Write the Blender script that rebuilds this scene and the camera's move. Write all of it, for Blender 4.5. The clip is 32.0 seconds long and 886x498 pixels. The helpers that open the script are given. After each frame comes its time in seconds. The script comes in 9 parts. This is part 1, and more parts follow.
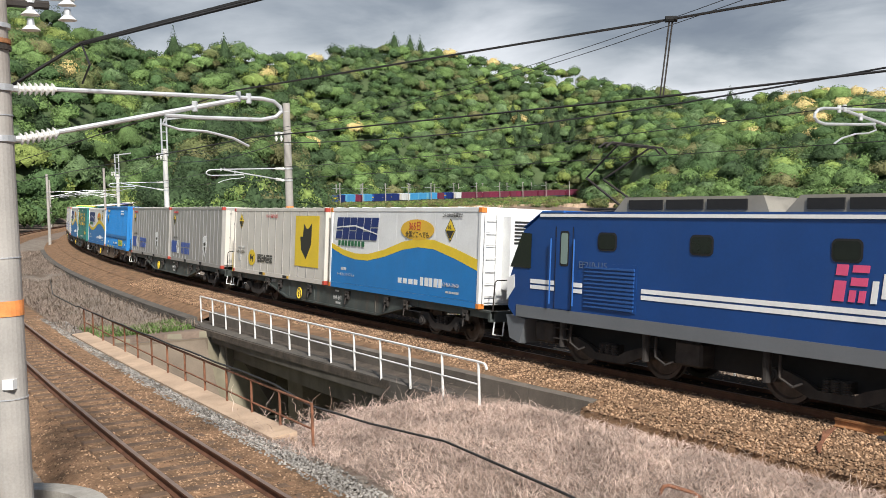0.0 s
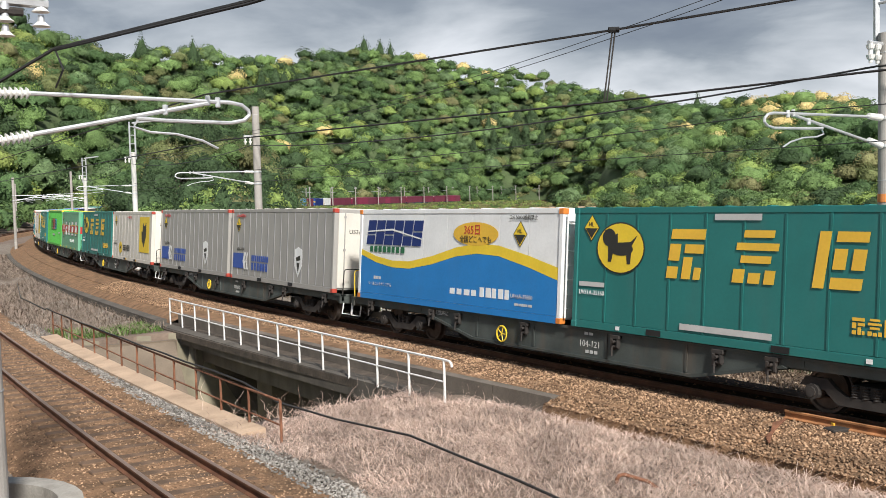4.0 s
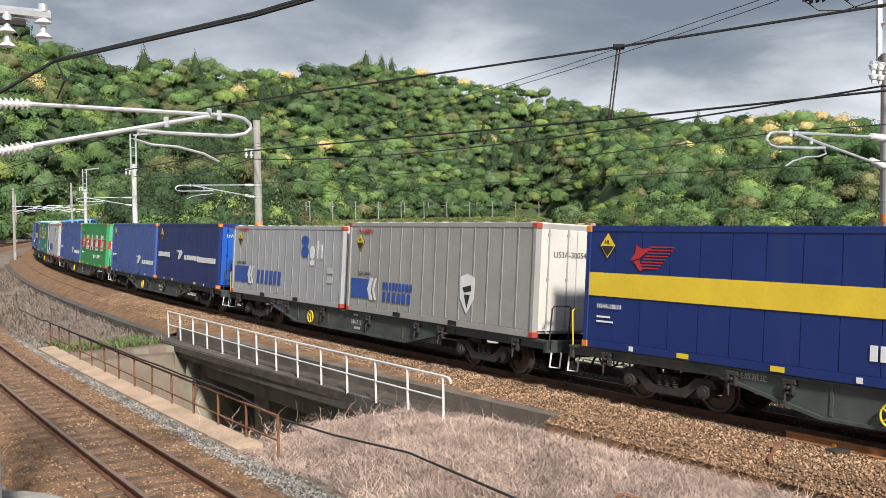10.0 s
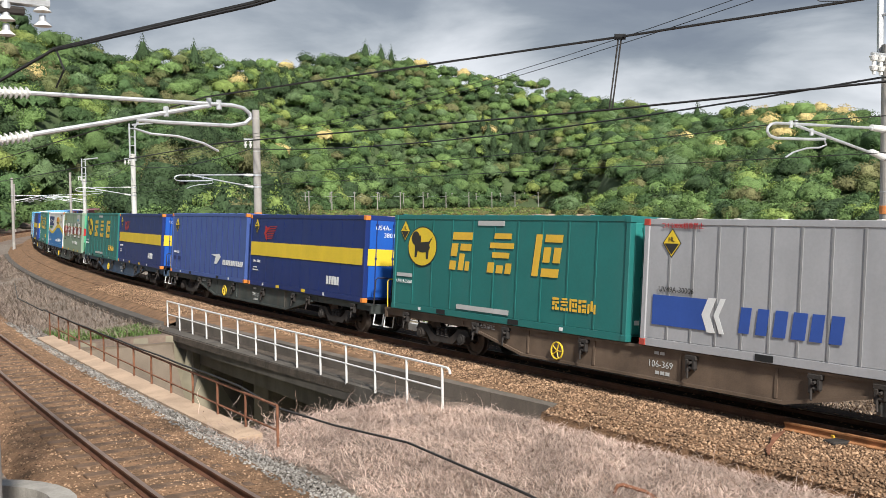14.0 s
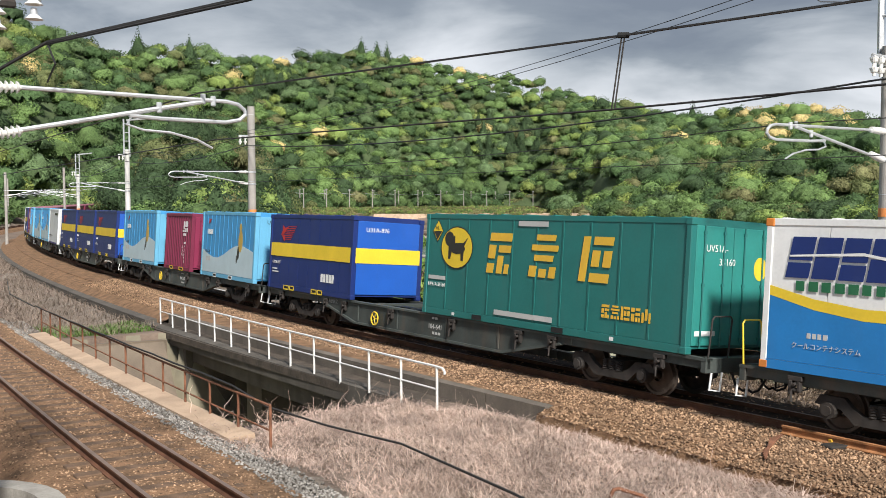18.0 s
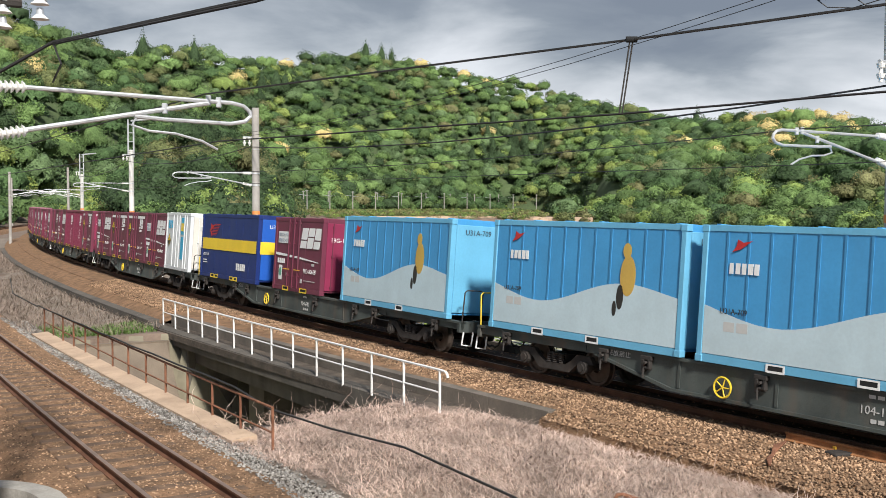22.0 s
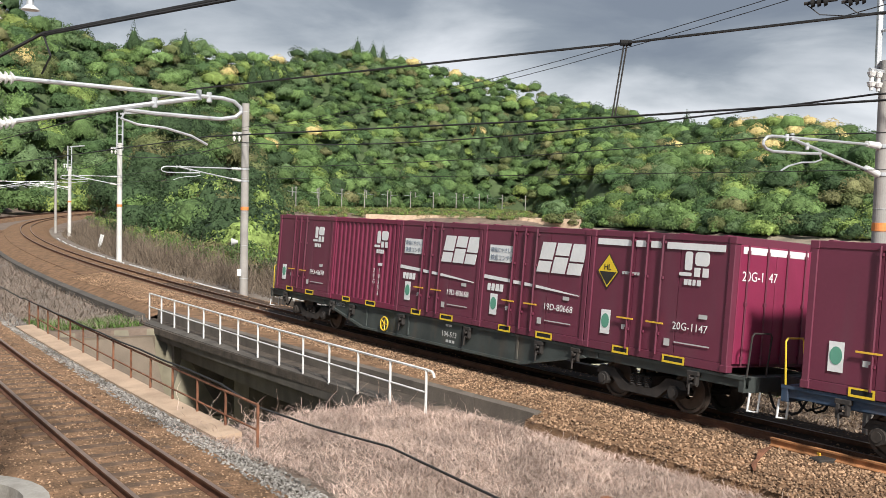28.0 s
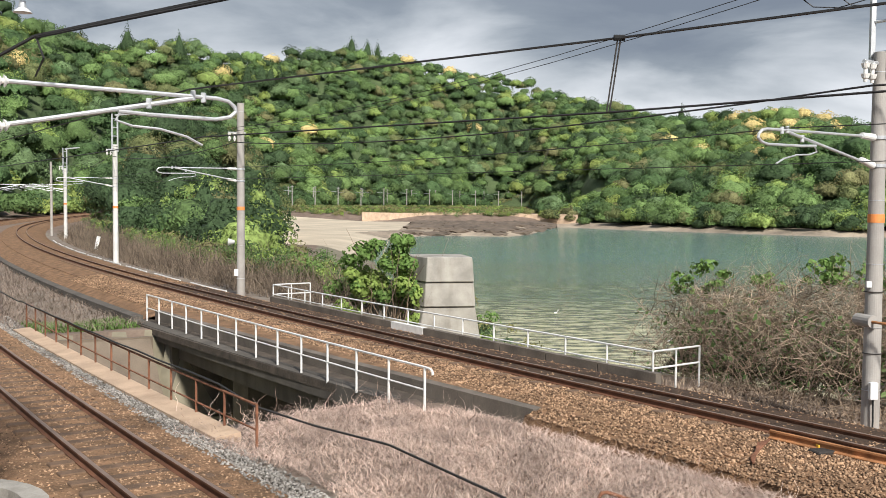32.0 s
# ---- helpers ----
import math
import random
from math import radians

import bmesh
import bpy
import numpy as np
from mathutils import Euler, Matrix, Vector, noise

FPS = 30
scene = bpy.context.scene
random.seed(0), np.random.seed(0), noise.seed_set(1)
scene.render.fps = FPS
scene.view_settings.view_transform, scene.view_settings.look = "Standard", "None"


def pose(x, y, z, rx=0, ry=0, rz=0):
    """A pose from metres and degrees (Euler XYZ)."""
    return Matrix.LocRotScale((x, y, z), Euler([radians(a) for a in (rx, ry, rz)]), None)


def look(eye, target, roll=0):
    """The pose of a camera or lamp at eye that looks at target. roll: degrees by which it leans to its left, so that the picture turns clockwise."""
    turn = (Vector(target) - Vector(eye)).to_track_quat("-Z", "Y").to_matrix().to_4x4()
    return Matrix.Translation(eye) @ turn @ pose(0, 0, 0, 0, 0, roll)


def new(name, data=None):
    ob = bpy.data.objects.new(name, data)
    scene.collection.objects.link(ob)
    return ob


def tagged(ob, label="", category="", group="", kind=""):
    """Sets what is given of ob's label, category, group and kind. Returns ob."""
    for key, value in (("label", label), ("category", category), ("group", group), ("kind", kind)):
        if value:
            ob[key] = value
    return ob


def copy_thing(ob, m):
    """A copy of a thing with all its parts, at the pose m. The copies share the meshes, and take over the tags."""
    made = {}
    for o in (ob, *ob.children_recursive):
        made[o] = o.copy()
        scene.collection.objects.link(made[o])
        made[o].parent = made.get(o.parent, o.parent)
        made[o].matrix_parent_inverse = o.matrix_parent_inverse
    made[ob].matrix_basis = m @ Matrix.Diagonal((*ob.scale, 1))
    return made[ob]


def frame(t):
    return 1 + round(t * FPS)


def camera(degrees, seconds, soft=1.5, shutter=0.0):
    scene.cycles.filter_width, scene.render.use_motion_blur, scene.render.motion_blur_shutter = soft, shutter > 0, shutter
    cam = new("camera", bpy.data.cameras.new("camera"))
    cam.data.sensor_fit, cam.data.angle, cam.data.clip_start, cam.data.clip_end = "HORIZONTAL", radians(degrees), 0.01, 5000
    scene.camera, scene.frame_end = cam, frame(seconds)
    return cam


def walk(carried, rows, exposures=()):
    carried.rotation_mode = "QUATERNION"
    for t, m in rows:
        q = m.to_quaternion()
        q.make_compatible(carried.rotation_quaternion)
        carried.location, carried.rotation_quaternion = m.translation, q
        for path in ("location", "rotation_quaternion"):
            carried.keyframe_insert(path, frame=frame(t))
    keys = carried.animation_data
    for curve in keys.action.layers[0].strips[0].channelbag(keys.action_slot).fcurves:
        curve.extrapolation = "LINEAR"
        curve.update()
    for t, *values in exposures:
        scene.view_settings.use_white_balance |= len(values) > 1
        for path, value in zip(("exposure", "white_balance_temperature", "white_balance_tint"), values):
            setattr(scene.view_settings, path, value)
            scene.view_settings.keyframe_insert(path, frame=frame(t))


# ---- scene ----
import functools
# ---- camera -------------------------------------------------------------
cam = camera(49.3, 32.0, soft=0.7, shutter=0.0)
PATH = [
    (0.0, -0.026, 0.301, 4.068, 86.787, 1.472, 2.580),
    (0.5, 0.094, -0.182, 4.027, 86.673, 1.644, 1.435),
    (1.0, 0.097, -0.201, 4.025, 86.500, 1.877, 0.698),
    (1.5, 0.093, -0.202, 4.025, 86.462, 2.115, 0.454),
    (2.0, 0.094, -0.203, 4.023, 86.547, 2.159, 0.539),
    (2.5, 0.095, -0.203, 4.025, 86.681, 2.038, 0.666),
    (3.0, 0.094, -0.202, 4.024, 86.798, 1.850, 0.730),
    (3.5, 0.096, -0.201, 4.023, 86.880, 1.663, 0.809),
    (5.5, 0.090, -0.201, 4.023, 87.230, 1.213, 0.669),
    (6.0, 0.090, -0.198, 4.024, 87.297, 1.237, 0.603),
    (6.5, 0.092, -0.192, 4.023, 87.362, 1.183, 0.582),
    (7.0, 0.091, -0.190, 4.025, 87.455, 1.095, 0.608),
    (7.5, 0.087, -0.191, 4.026, 87.576, 1.134, 0.684),
    (8.0, 0.087, -0.184, 4.025, 87.801, 1.117, 0.801),
    (8.5, 0.082, -0.162, 4.024, 87.934, 1.130, 0.847),
    (9.0, 0.077, -0.143, 4.026, 88.001, 1.083, 0.857),
    (9.5, 0.075, -0.132, 4.029, 87.967, 1.025, 0.849),
    (10.0, 0.074, -0.126, 4.029, 87.871, 0.894, 0.814),
    (10.5, 0.074, -0.124, 4.030, 87.736, 0.852, 0.780),
    (11.0, 0.072, -0.122, 4.031, 87.618, 0.865, 0.781),
    (11.5, 0.073, -0.121, 4.030, 87.579, 0.854, 0.796),
    (12.0, 0.071, -0.123, 4.029, 87.534, 0.843, 0.827),
    (12.5, 0.071, -0.125, 4.027, 87.500, 0.780, 0.854),
    (13.0, 0.069, -0.125, 4.027, 87.448, 0.782, 0.846),
    (13.5, 0.067, -0.122, 4.028, 87.377, 0.739, 0.815),
    (14.0, 0.064, -0.119, 4.025, 87.312, 0.748, 0.765),
    (14.5, 0.063, -0.117, 4.026, 87.253, 0.727, 0.719),
    (16.5, 0.060, -0.109, 4.026, 87.169, 0.448, 0.648),
    (17.0, 0.057, -0.101, 4.027, 87.154, 0.388, 0.601),
    (17.5, 0.046, -0.031, 4.038, 87.163, 0.324, 0.535),
    (18.0, 0.033, 0.054, 4.045, 87.197, 0.284, 0.453),
    (18.5, 0.024, 0.079, 4.051, 87.286, 0.202, 0.432),
    (19.0, 0.020, 0.082, 4.049, 87.346, 0.068, 0.448),
    (19.5, 0.018, 0.083, 4.051, 87.346, -0.068, 0.468),
    (20.0, 0.015, 0.089, 4.049, 87.314, -0.147, 0.524),
    (20.5, 0.013, 0.089, 4.048, 87.278, -0.154, 0.571),
    (21.0, 0.010, 0.091, 4.048, 87.283, -0.158, 0.617),
    (21.5, 0.010, 0.091, 4.052, 87.311, -0.164, 0.651),
    (22.0, 0.010, 0.091, 4.052, 87.357, -0.162, 0.646),
    (22.5, 0.011, 0.093, 4.050, 87.374, -0.146, 0.610),
    (23.0, 0.011, 0.096, 4.049, 87.370, -0.211, 0.584),
    (23.5, 0.011, 0.099, 4.050, 87.354, -0.327, 0.574),
    (24.0, 0.005, 0.105, 4.053, 87.320, -0.486, 0.520),
    (24.5, 0.002, 0.111, 4.057, 87.300, -0.688, 0.442),
    (25.0, 0.003, 0.115, 4.058, 87.280, -0.848, 0.386),
    (25.5, 0.001, 0.120, 4.058, 87.282, -0.972, 0.317),
    (27.5, -0.005, 0.129, 4.058, 87.352, -1.291, 0.054),
    (28.0, -0.004, 0.130, 4.060, 87.323, -1.237, -0.004),
    (28.5, -0.005, 0.132, 4.059, 87.263, -1.154, -0.067),
    (29.0, -0.006, 0.132, 4.061, 87.196, -1.125, -0.136),
    (29.5, -0.005, 0.131, 4.062, 87.150, -1.055, -0.166),
    (30.0, -0.005, 0.131, 4.061, 87.141, -0.916, -0.201),
    (30.5, -0.004, 0.131, 4.061, 87.151, -0.822, -0.210),
    (31.0, 0.000, 0.131, 4.060, 87.191, -0.671, -0.197),
    (31.5, 0.002, 0.131, 4.062, 87.183, -0.571, -0.224),
    (32.0, 0.001, 0.132, 4.063, 87.155, -0.467, -0.218),
]
walk(cam, [(t, pose(x, y, z, rx, ry, rz)) for t, x, y, z, rx, ry, rz in PATH])

# ---- light --------------------------------------------------------------
scene.view_settings.exposure = 0.3
SUN_TO = Vector((0.34, -0.94, 0.88)).normalized()
elev = math.asin(SUN_TO.z)
sun = new("sun", bpy.data.lights.new("sun", "SUN"))
sun.data.energy, sun.data.angle, sun.data.color = 5.0, radians(6.0), (1.0, 0.97, 0.92)
sun.matrix_world = look(SUN_TO * 400, (0, 0, 0))


def build_world():
    """A clear sky behind broken grey cloud, brightest low over the hills."""
    w = bpy.data.worlds.new("sky")
    scene.world = w
    w.use_nodes = True
    nt = w.node_tree
    nt.nodes.clear()
    N = nt.nodes.new
    L = nt.links.new
    out, bg = N("ShaderNodeOutputWorld"), N("ShaderNodeBackground")
    sky = N("ShaderNodeTexSky")
    sky.sky_type, sky.sun_disc = "NISHITA", False
    sky.sun_elevation, sky.sun_rotation = elev, math.atan2(SUN_TO.x, SUN_TO.y)
    co = N("ShaderNodeTexCoord")
    sep = N("ShaderNodeSeparateXYZ")
    L(co.outputs["Generated"], sep.inputs[0])

    def m(op, a, b):
        n = N("ShaderNodeMath")
        n.operation = op
        for i, v in enumerate((a, b)):
            if isinstance(v, (int, float)):
                n.inputs[i].default_value = v
            else:
                L(v, n.inputs[i])
        return n.outputs[0]
    up = m("MAXIMUM", sep.outputs["Z"], 0.0)
    den = m("ADD", up, 0.34)
    flat = N("ShaderNodeCombineXYZ")
    L(m("DIVIDE", sep.outputs["X"], den), flat.inputs[0])
    L(m("DIVIDE", sep.outputs["Y"], den), flat.inputs[1])
    n1 = N("ShaderNodeTexNoise")
    n1.inputs["Scale"].default_value, n1.inputs["Detail"].default_value = 1.7, 7.0
    n1.inputs["Roughness"].default_value = 0.52
    n1.inputs["Distortion"].default_value = 0.35
    off = N("ShaderNodeMapping")
    off.inputs["Location"].default_value = (3.3, 1.35, 0.0)
    off.inputs["Scale"].default_value = (1.0, 1.35, 1.0)
    L(flat.outputs[0], off.inputs["Vector"])
    L(off.outputs[0], n1.inputs["Vector"])
    ramp = N("ShaderNodeValToRGB")
    e = ramp.color_ramp.elements
    e[0].position, e[0].color = 0.30, (0.21, 0.245, 0.305, 1)
    e[1].position, e[1].color = 0.80, (0.78, 0.81, 0.86, 1)
    for p, c in ((0.46, (0.29, 0.33, 0.385, 1)), (0.58, (0.47, 0.51, 0.56, 1))):
        k = e.new(p)
        k.color = c
    # paler towards the horizon
    wide = m("ADD", m("MULTIPLY", m("SUBTRACT", n1.outputs["Fac"], 0.5), 1.25), 0.52)
    shift = m("ADD", wide, m("SUBTRACT", 0.37, m("MULTIPLY", m("MINIMUM", up, 0.24), 2.3)))
    # the cover thins out over the left of the bay
    side = m("MULTIPLY", m("MINIMUM", m("MAXIMUM", sep.outputs["X"], -0.5), 0.5), -0.42)
    low_sky = m("MULTIPLY", m("MAXIMUM", m("SUBTRACT", 0.155, up), 0.0), 4.0)
    L(m("ADD", m("ADD", shift, side), low_sky), ramp.inputs["Fac"])
    mixer = N("ShaderNodeMix")
    mixer.data_type = "RGBA"
    # clearer overhead and behind the viewer, where the sun stands
    clear = m("MULTIPLY", m("MINIMUM", m("MAXIMUM", m("SUBTRACT", up, 0.28), 0.0), 0.4), 1.3)
    L(m("SUBTRACT", 0.93, clear), mixer.inputs["Factor"])
    sc = N("ShaderNodeVectorMath")
    sc.operation = "SCALE"
    sc.inputs["Scale"].default_value = 0.1
    L(sky.outputs[0], sc.inputs[0])
    L(sc.outputs[0], mixer.inputs[6])
    L(ramp.outputs[0], mixer.inputs[7])
    L(mixer.outputs[2], bg.inputs["Color"])
    bg.inputs["Strength"].default_value = 0.85
    L(bg.outputs[0], out.inputs["Surface"])


build_world()

# ---- materials ----------------------------------------------------------
MATS = {}


def mat(name, color, rough=0.6, metal=0.0, scale=8.0, vary=0.25, fine=60.0, bump=0.15, dist=0.01, second=None, stain=0.0, stain_color=(0.12, 0.07, 0.04), stain_scale=1.2, spread=0.0, spec=0.5):
    """A painted or natural surface: colour that varies at two scales, stains, and fine relief.
    spread: how far each object's own tone differs."""
    if name in MATS:
        return MATS[name]
    mt = bpy.data.materials.new(name)
    mt.use_nodes = True
    nt = mt.node_tree
    nt.nodes.clear()
    N, L = nt.nodes.new, nt.links.new
    out, b = N("ShaderNodeOutputMaterial"), N("ShaderNodeBsdfPrincipled")
    L(b.outputs[0], out.inputs["Surface"])
    co = N("ShaderNodeTexCoord")
    big, small = N("ShaderNodeTexNoise"), N("ShaderNodeTexNoise")
    for n, s, d in ((big, scale, 4.0), (small, fine, 3.0)):
        n.inputs["Scale"].default_value, n.inputs["Detail"].default_value = s, d
        L(co.outputs["Object"], n.inputs["Vector"])
    c2 = second or tuple(max(0.0, c * (1 - vary)) for c in color)
    c1 = color if second else tuple(min(1.0, c * (1 + vary * 0.6)) for c in color)
    r = N("ShaderNodeValToRGB")
    r.color_ramp.elements[0].position, r.color_ramp.elements[0].color = 0.3, (*c2, 1)
    r.color_ramp.elements[1].position, r.color_ramp.elements[1].color = 0.7, (*c1, 1)
    mx = N("ShaderNodeMath")
    mx.operation = "MULTIPLY_ADD"
    L(small.outputs["Fac"], mx.inputs[0])
    mx.inputs[1].default_value = 0.4
    sub = N("ShaderNodeMath")
    sub.operation = "MULTIPLY_ADD"
    L(big.outputs["Fac"], sub.inputs[0])
    sub.inputs[1].default_value, sub.inputs[2].default_value = 0.9, -0.15
    L(sub.outputs[0], mx.inputs[2])
    L(mx.outputs[0], r.inputs["Fac"])
    col = r.outputs[0]
    if stain:
        sn = N("ShaderNodeTexNoise")
        mp = N("ShaderNodeMapping")
        mp.inputs["Scale"].default_value = (2.2, 2.2, 0.35)
        L(co.outputs["Object"], mp.inputs["Vector"])
        L(mp.outputs[0], sn.inputs["Vector"])
        sn.inputs["Scale"].default_value, sn.inputs["Detail"].default_value = stain_scale, 6.0
        sr = N("ShaderNodeValToRGB")
        sr.color_ramp.elements[0].position, sr.color_ramp.elements[1].position = 0.52, 0.78
        L(sn.outputs["Fac"], sr.inputs["Fac"])
        sm = N("ShaderNodeMath")
        sm.operation = "MULTIPLY"
        L(sr.outputs[0], sm.inputs[0])
        sm.inputs[1].default_value = stain
        mix = N("ShaderNodeMix")
        mix.data_type = "RGBA"
        L(sm.outputs[0], mix.inputs["Factor"])
        L(col, mix.inputs[6])
        mix.inputs[7].default_value = (*stain_color, 1)
        col = mix.outputs[2]
    if spread:
        oi = N("ShaderNodeObjectInfo")
        hs = N("ShaderNodeHueSaturation")
        mr = N("ShaderNodeMapRange")
        mr.inputs["To Min"].default_value, mr.inputs["To Max"].default_value = 1 - spread, 1 + spread
        L(oi.outputs["Random"], mr.inputs["Value"])
        L(mr.outputs[0], hs.inputs["Value"])
        L(col, hs.inputs["Color"])
        col = hs.outputs[0]
    L(col, b.inputs["Base Color"])
    b.inputs["Roughness"].default_value, b.inputs["Metallic"].default_value = rough, metal
    b.inputs["Specular IOR Level"].default_value = spec
    if bump:
        bp = N("ShaderNodeBump")
        bp.inputs["Strength"].default_value, bp.inputs["Distance"].default_value = bump, dist
        L(small.outputs["Fac"], bp.inputs["Height"])
        L(bp.outputs[0], b.inputs["Normal"])
    MATS[name] = mt
    return mt


def leaf_mat(name, color, vary=0.22):
    """Leaves: each one its own shade, a little light through them."""
    mt = bpy.data.materials.new(name)
    mt.use_nodes = True
    nt = mt.node_tree
    nt.nodes.clear()
    N, L = nt.nodes.new, nt.links.new
    out, b = N("ShaderNodeOutputMaterial"), N("ShaderNodeBsdfPrincipled")
    g = N("ShaderNodeNewGeometry")
    r = N("ShaderNodeValToRGB")
    r.color_ramp.elements[0].color = (*[c * (1 - vary) for c in color], 1)
    r.color_ramp.elements[1].color = (*[min(1, c * (1 + vary)) for c in color], 1)
    n = N("ShaderNodeTexNoise")
    n.inputs["Scale"].default_value = 0.035
    co = N("ShaderNodeTexCoord")
    L(co.outputs["Object"], n.inputs["Vector"])
    hs = N("ShaderNodeHueSaturation")
    mr = N("ShaderNodeMapRange")
    mr.inputs["From Min"].default_value, mr.inputs["From Max"].default_value = 0.3, 0.7
    mr.inputs["To Min"].default_value, mr.inputs["To Max"].default_value = 0.75, 1.2
    L(n.outputs["Fac"], mr.inputs["Value"])
    L(mr.outputs[0], hs.inputs["Value"])
    L(g.outputs["Random Per Island"], r.inputs["Fac"])
    L(r.outputs[0], hs.inputs["Color"])
    L(hs.outputs[0], b.inputs["Base Color"])
    b.inputs["Roughness"].default_value = 0.75
    b.inputs["Specular IOR Level"].default_value = 0.25
    tr = N("ShaderNodeBsdfTranslucent")
    L(hs.outputs[0], tr.inputs["Color"])
    mix = N("ShaderNodeMixShader")
    mix.inputs[0].default_value = 0.22
    L(b.outputs[0], mix.inputs[1])
    L(tr.outputs[0], mix.inputs[2])
    L(mix.outputs[0], out.inputs["Surface"])
    return mt


BALLAST = mat("ballast", (0.315, 0.183, 0.104), 0.95, scale=2.5, fine=22.0, second=(0.12, 0.076, 0.046), bump=0.9, dist=0.05, spec=0.2)
BALLAST_GREY = mat("ballast_grey", (0.29, 0.255, 0.215), 0.95, scale=1.2, fine=24.0, second=(0.16, 0.12, 0.09), bump=0.9, dist=0.05, spec=0.2)
STONE = mat("ballast_stone", (0.36, 0.235, 0.145), 0.95, scale=6.0, vary=0.3, fine=40.0, bump=0.3, spread=0.35, spec=0.2)
RAIL = mat("rail_rust", (0.15, 0.066, 0.036), 0.75, 0.2, scale=3.0, vary=0.4, bump=0.3)
RAIL_TOP = mat("rail_top", (0.27, 0.19, 0.145), 0.5, 0.35, scale=3.0, vary=0.2, bump=0.05)
RUST = mat("rust", (0.23, 0.10, 0.055), 0.9, 0.1, scale=5.0, vary=0.5, bump=0.5)
RUST_ORANGE = mat("rust_orange", (0.38, 0.17, 0.07), 0.9, 0.1, scale=3.0, vary=0.5, bump=0.4)
TIE = mat("sleeper", (0.15, 0.092, 0.056), 0.9, scale=4.0, vary=0.4, bump=0.5)
CONC = mat("concrete", (0.345, 0.32, 0.28), 0.9, scale=1.4, vary=0.3, fine=30.0, bump=0.35, stain=0.5, stain_color=(0.16, 0.13, 0.10))
# dark grey concrete, toned down further to carry the shade under the bridge
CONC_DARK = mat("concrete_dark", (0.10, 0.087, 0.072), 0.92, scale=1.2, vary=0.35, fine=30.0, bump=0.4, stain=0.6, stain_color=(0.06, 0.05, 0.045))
CONC_TAN = mat("concrete_tan", (0.50, 0.36, 0.25), 0.9, scale=1.0, vary=0.25, fine=30.0, bump=0.35, stain=0.5, stain_color=(0.30, 0.2, 0.13))
CONC_WET = mat("concrete_wet", (0.175, 0.135, 0.098), 0.8, scale=0.8, vary=0.35, fine=30.0, bump=0.35, stain=0.6, stain_color=(0.14, 0.11, 0.08))
CONC_STAIN = mat("concrete_stained", (0.155, 0.13, 0.105), 0.92, scale=1.2, vary=0.4, fine=30.0, bump=0.4, stain=0.5, stain_color=(0.07, 0.055, 0.045))
POLE = mat("pole_concrete", (0.37, 0.345, 0.315), 0.85, scale=1.5, vary=0.2, fine=40.0, bump=0.25, stain=0.45, stain_color=(0.25, 0.19, 0.15))
GALV = mat("galvanised", (0.62, 0.63, 0.64), 0.45, 0.55, scale=4.0, vary=0.15, bump=0.05)
WHITE = mat("white_paint", (0.78, 0.77, 0.74), 0.5, scale=5.0, vary=0.12, bump=0.08, stain=0.2)
WIRE = mat("wire", (0.035, 0.033, 0.032), 0.6, 0.3, vary=0.2, bump=0)
PORC = mat("porcelain", (0.80, 0.78, 0.74), 0.25, vary=0.06, bump=0)
ORANGE = mat("orange_band", (0.80, 0.28, 0.08), 0.6, vary=0.2)
STEEL_DARK = mat("wagon_grey", (0.072, 0.084, 0.077), 0.7, 0.15, scale=1.5, vary=0.35, bump=0.2, stain=0.55, stain_color=(0.16, 0.105, 0.07), spread=0.25)
STEEL_RUST = mat("wagon_rust", (0.15, 0.105, 0.072), 0.8, 0.1, scale=1.5, vary=0.35, bump=0.25, stain=0.5, stain_color=(0.08, 0.055, 0.04))
STEEL_BLUE = mat("wagon_blue", (0.04, 0.075, 0.13), 0.6, 0.1, scale=1.5, vary=0.3, bump=0.2, stain=0.4, stain_color=(0.12, 0.09, 0.07))
BOGIE = mat("bogie_grime", (0.042, 0.036, 0.032), 0.85, 0.15, scale=4.0, vary=0.45, bump=0.5, stain=0.5, stain_color=(0.09, 0.065, 0.048))
WHEEL = mat("wheel_steel", (0.11, 0.085, 0.07), 0.6, 0.5, scale=6.0, vary=0.3, bump=0.2)
YELLOW = mat("yellow_paint", (0.80, 0.55, 0.05), 0.5, scale=4.0, vary=0.15, bump=0.05)
BLACK = mat("black_paint", (0.02, 0.02, 0.02), 0.5, vary=0.2, bump=0.05)
WHITE_MARK = mat("white_marking", (0.82, 0.82, 0.80), 0.5, vary=0.06, bump=0)
SAND = mat("sand", (0.52, 0.44, 0.33), 0.95, scale=0.12, vary=0.25, fine=6.0, bump=0.2)
DARK = mat("dark_gap", (0.012, 0.012, 0.012), 0.9, vary=0.2, bump=0)

PAINTS = {}


def paint(name, color, rough=0.45, stain=0.18, vary=0.10):
    if name not in PAINTS:
        PAINTS[name] = mat("paint_" + name, color, rough, scale=1.1, vary=vary, fine=18.0, bump=0.06, stain=stain, stain_color=tuple(c * 0.45 + 0.05 for c in color), stain_scale=1.0)
    return PAINTS[name]


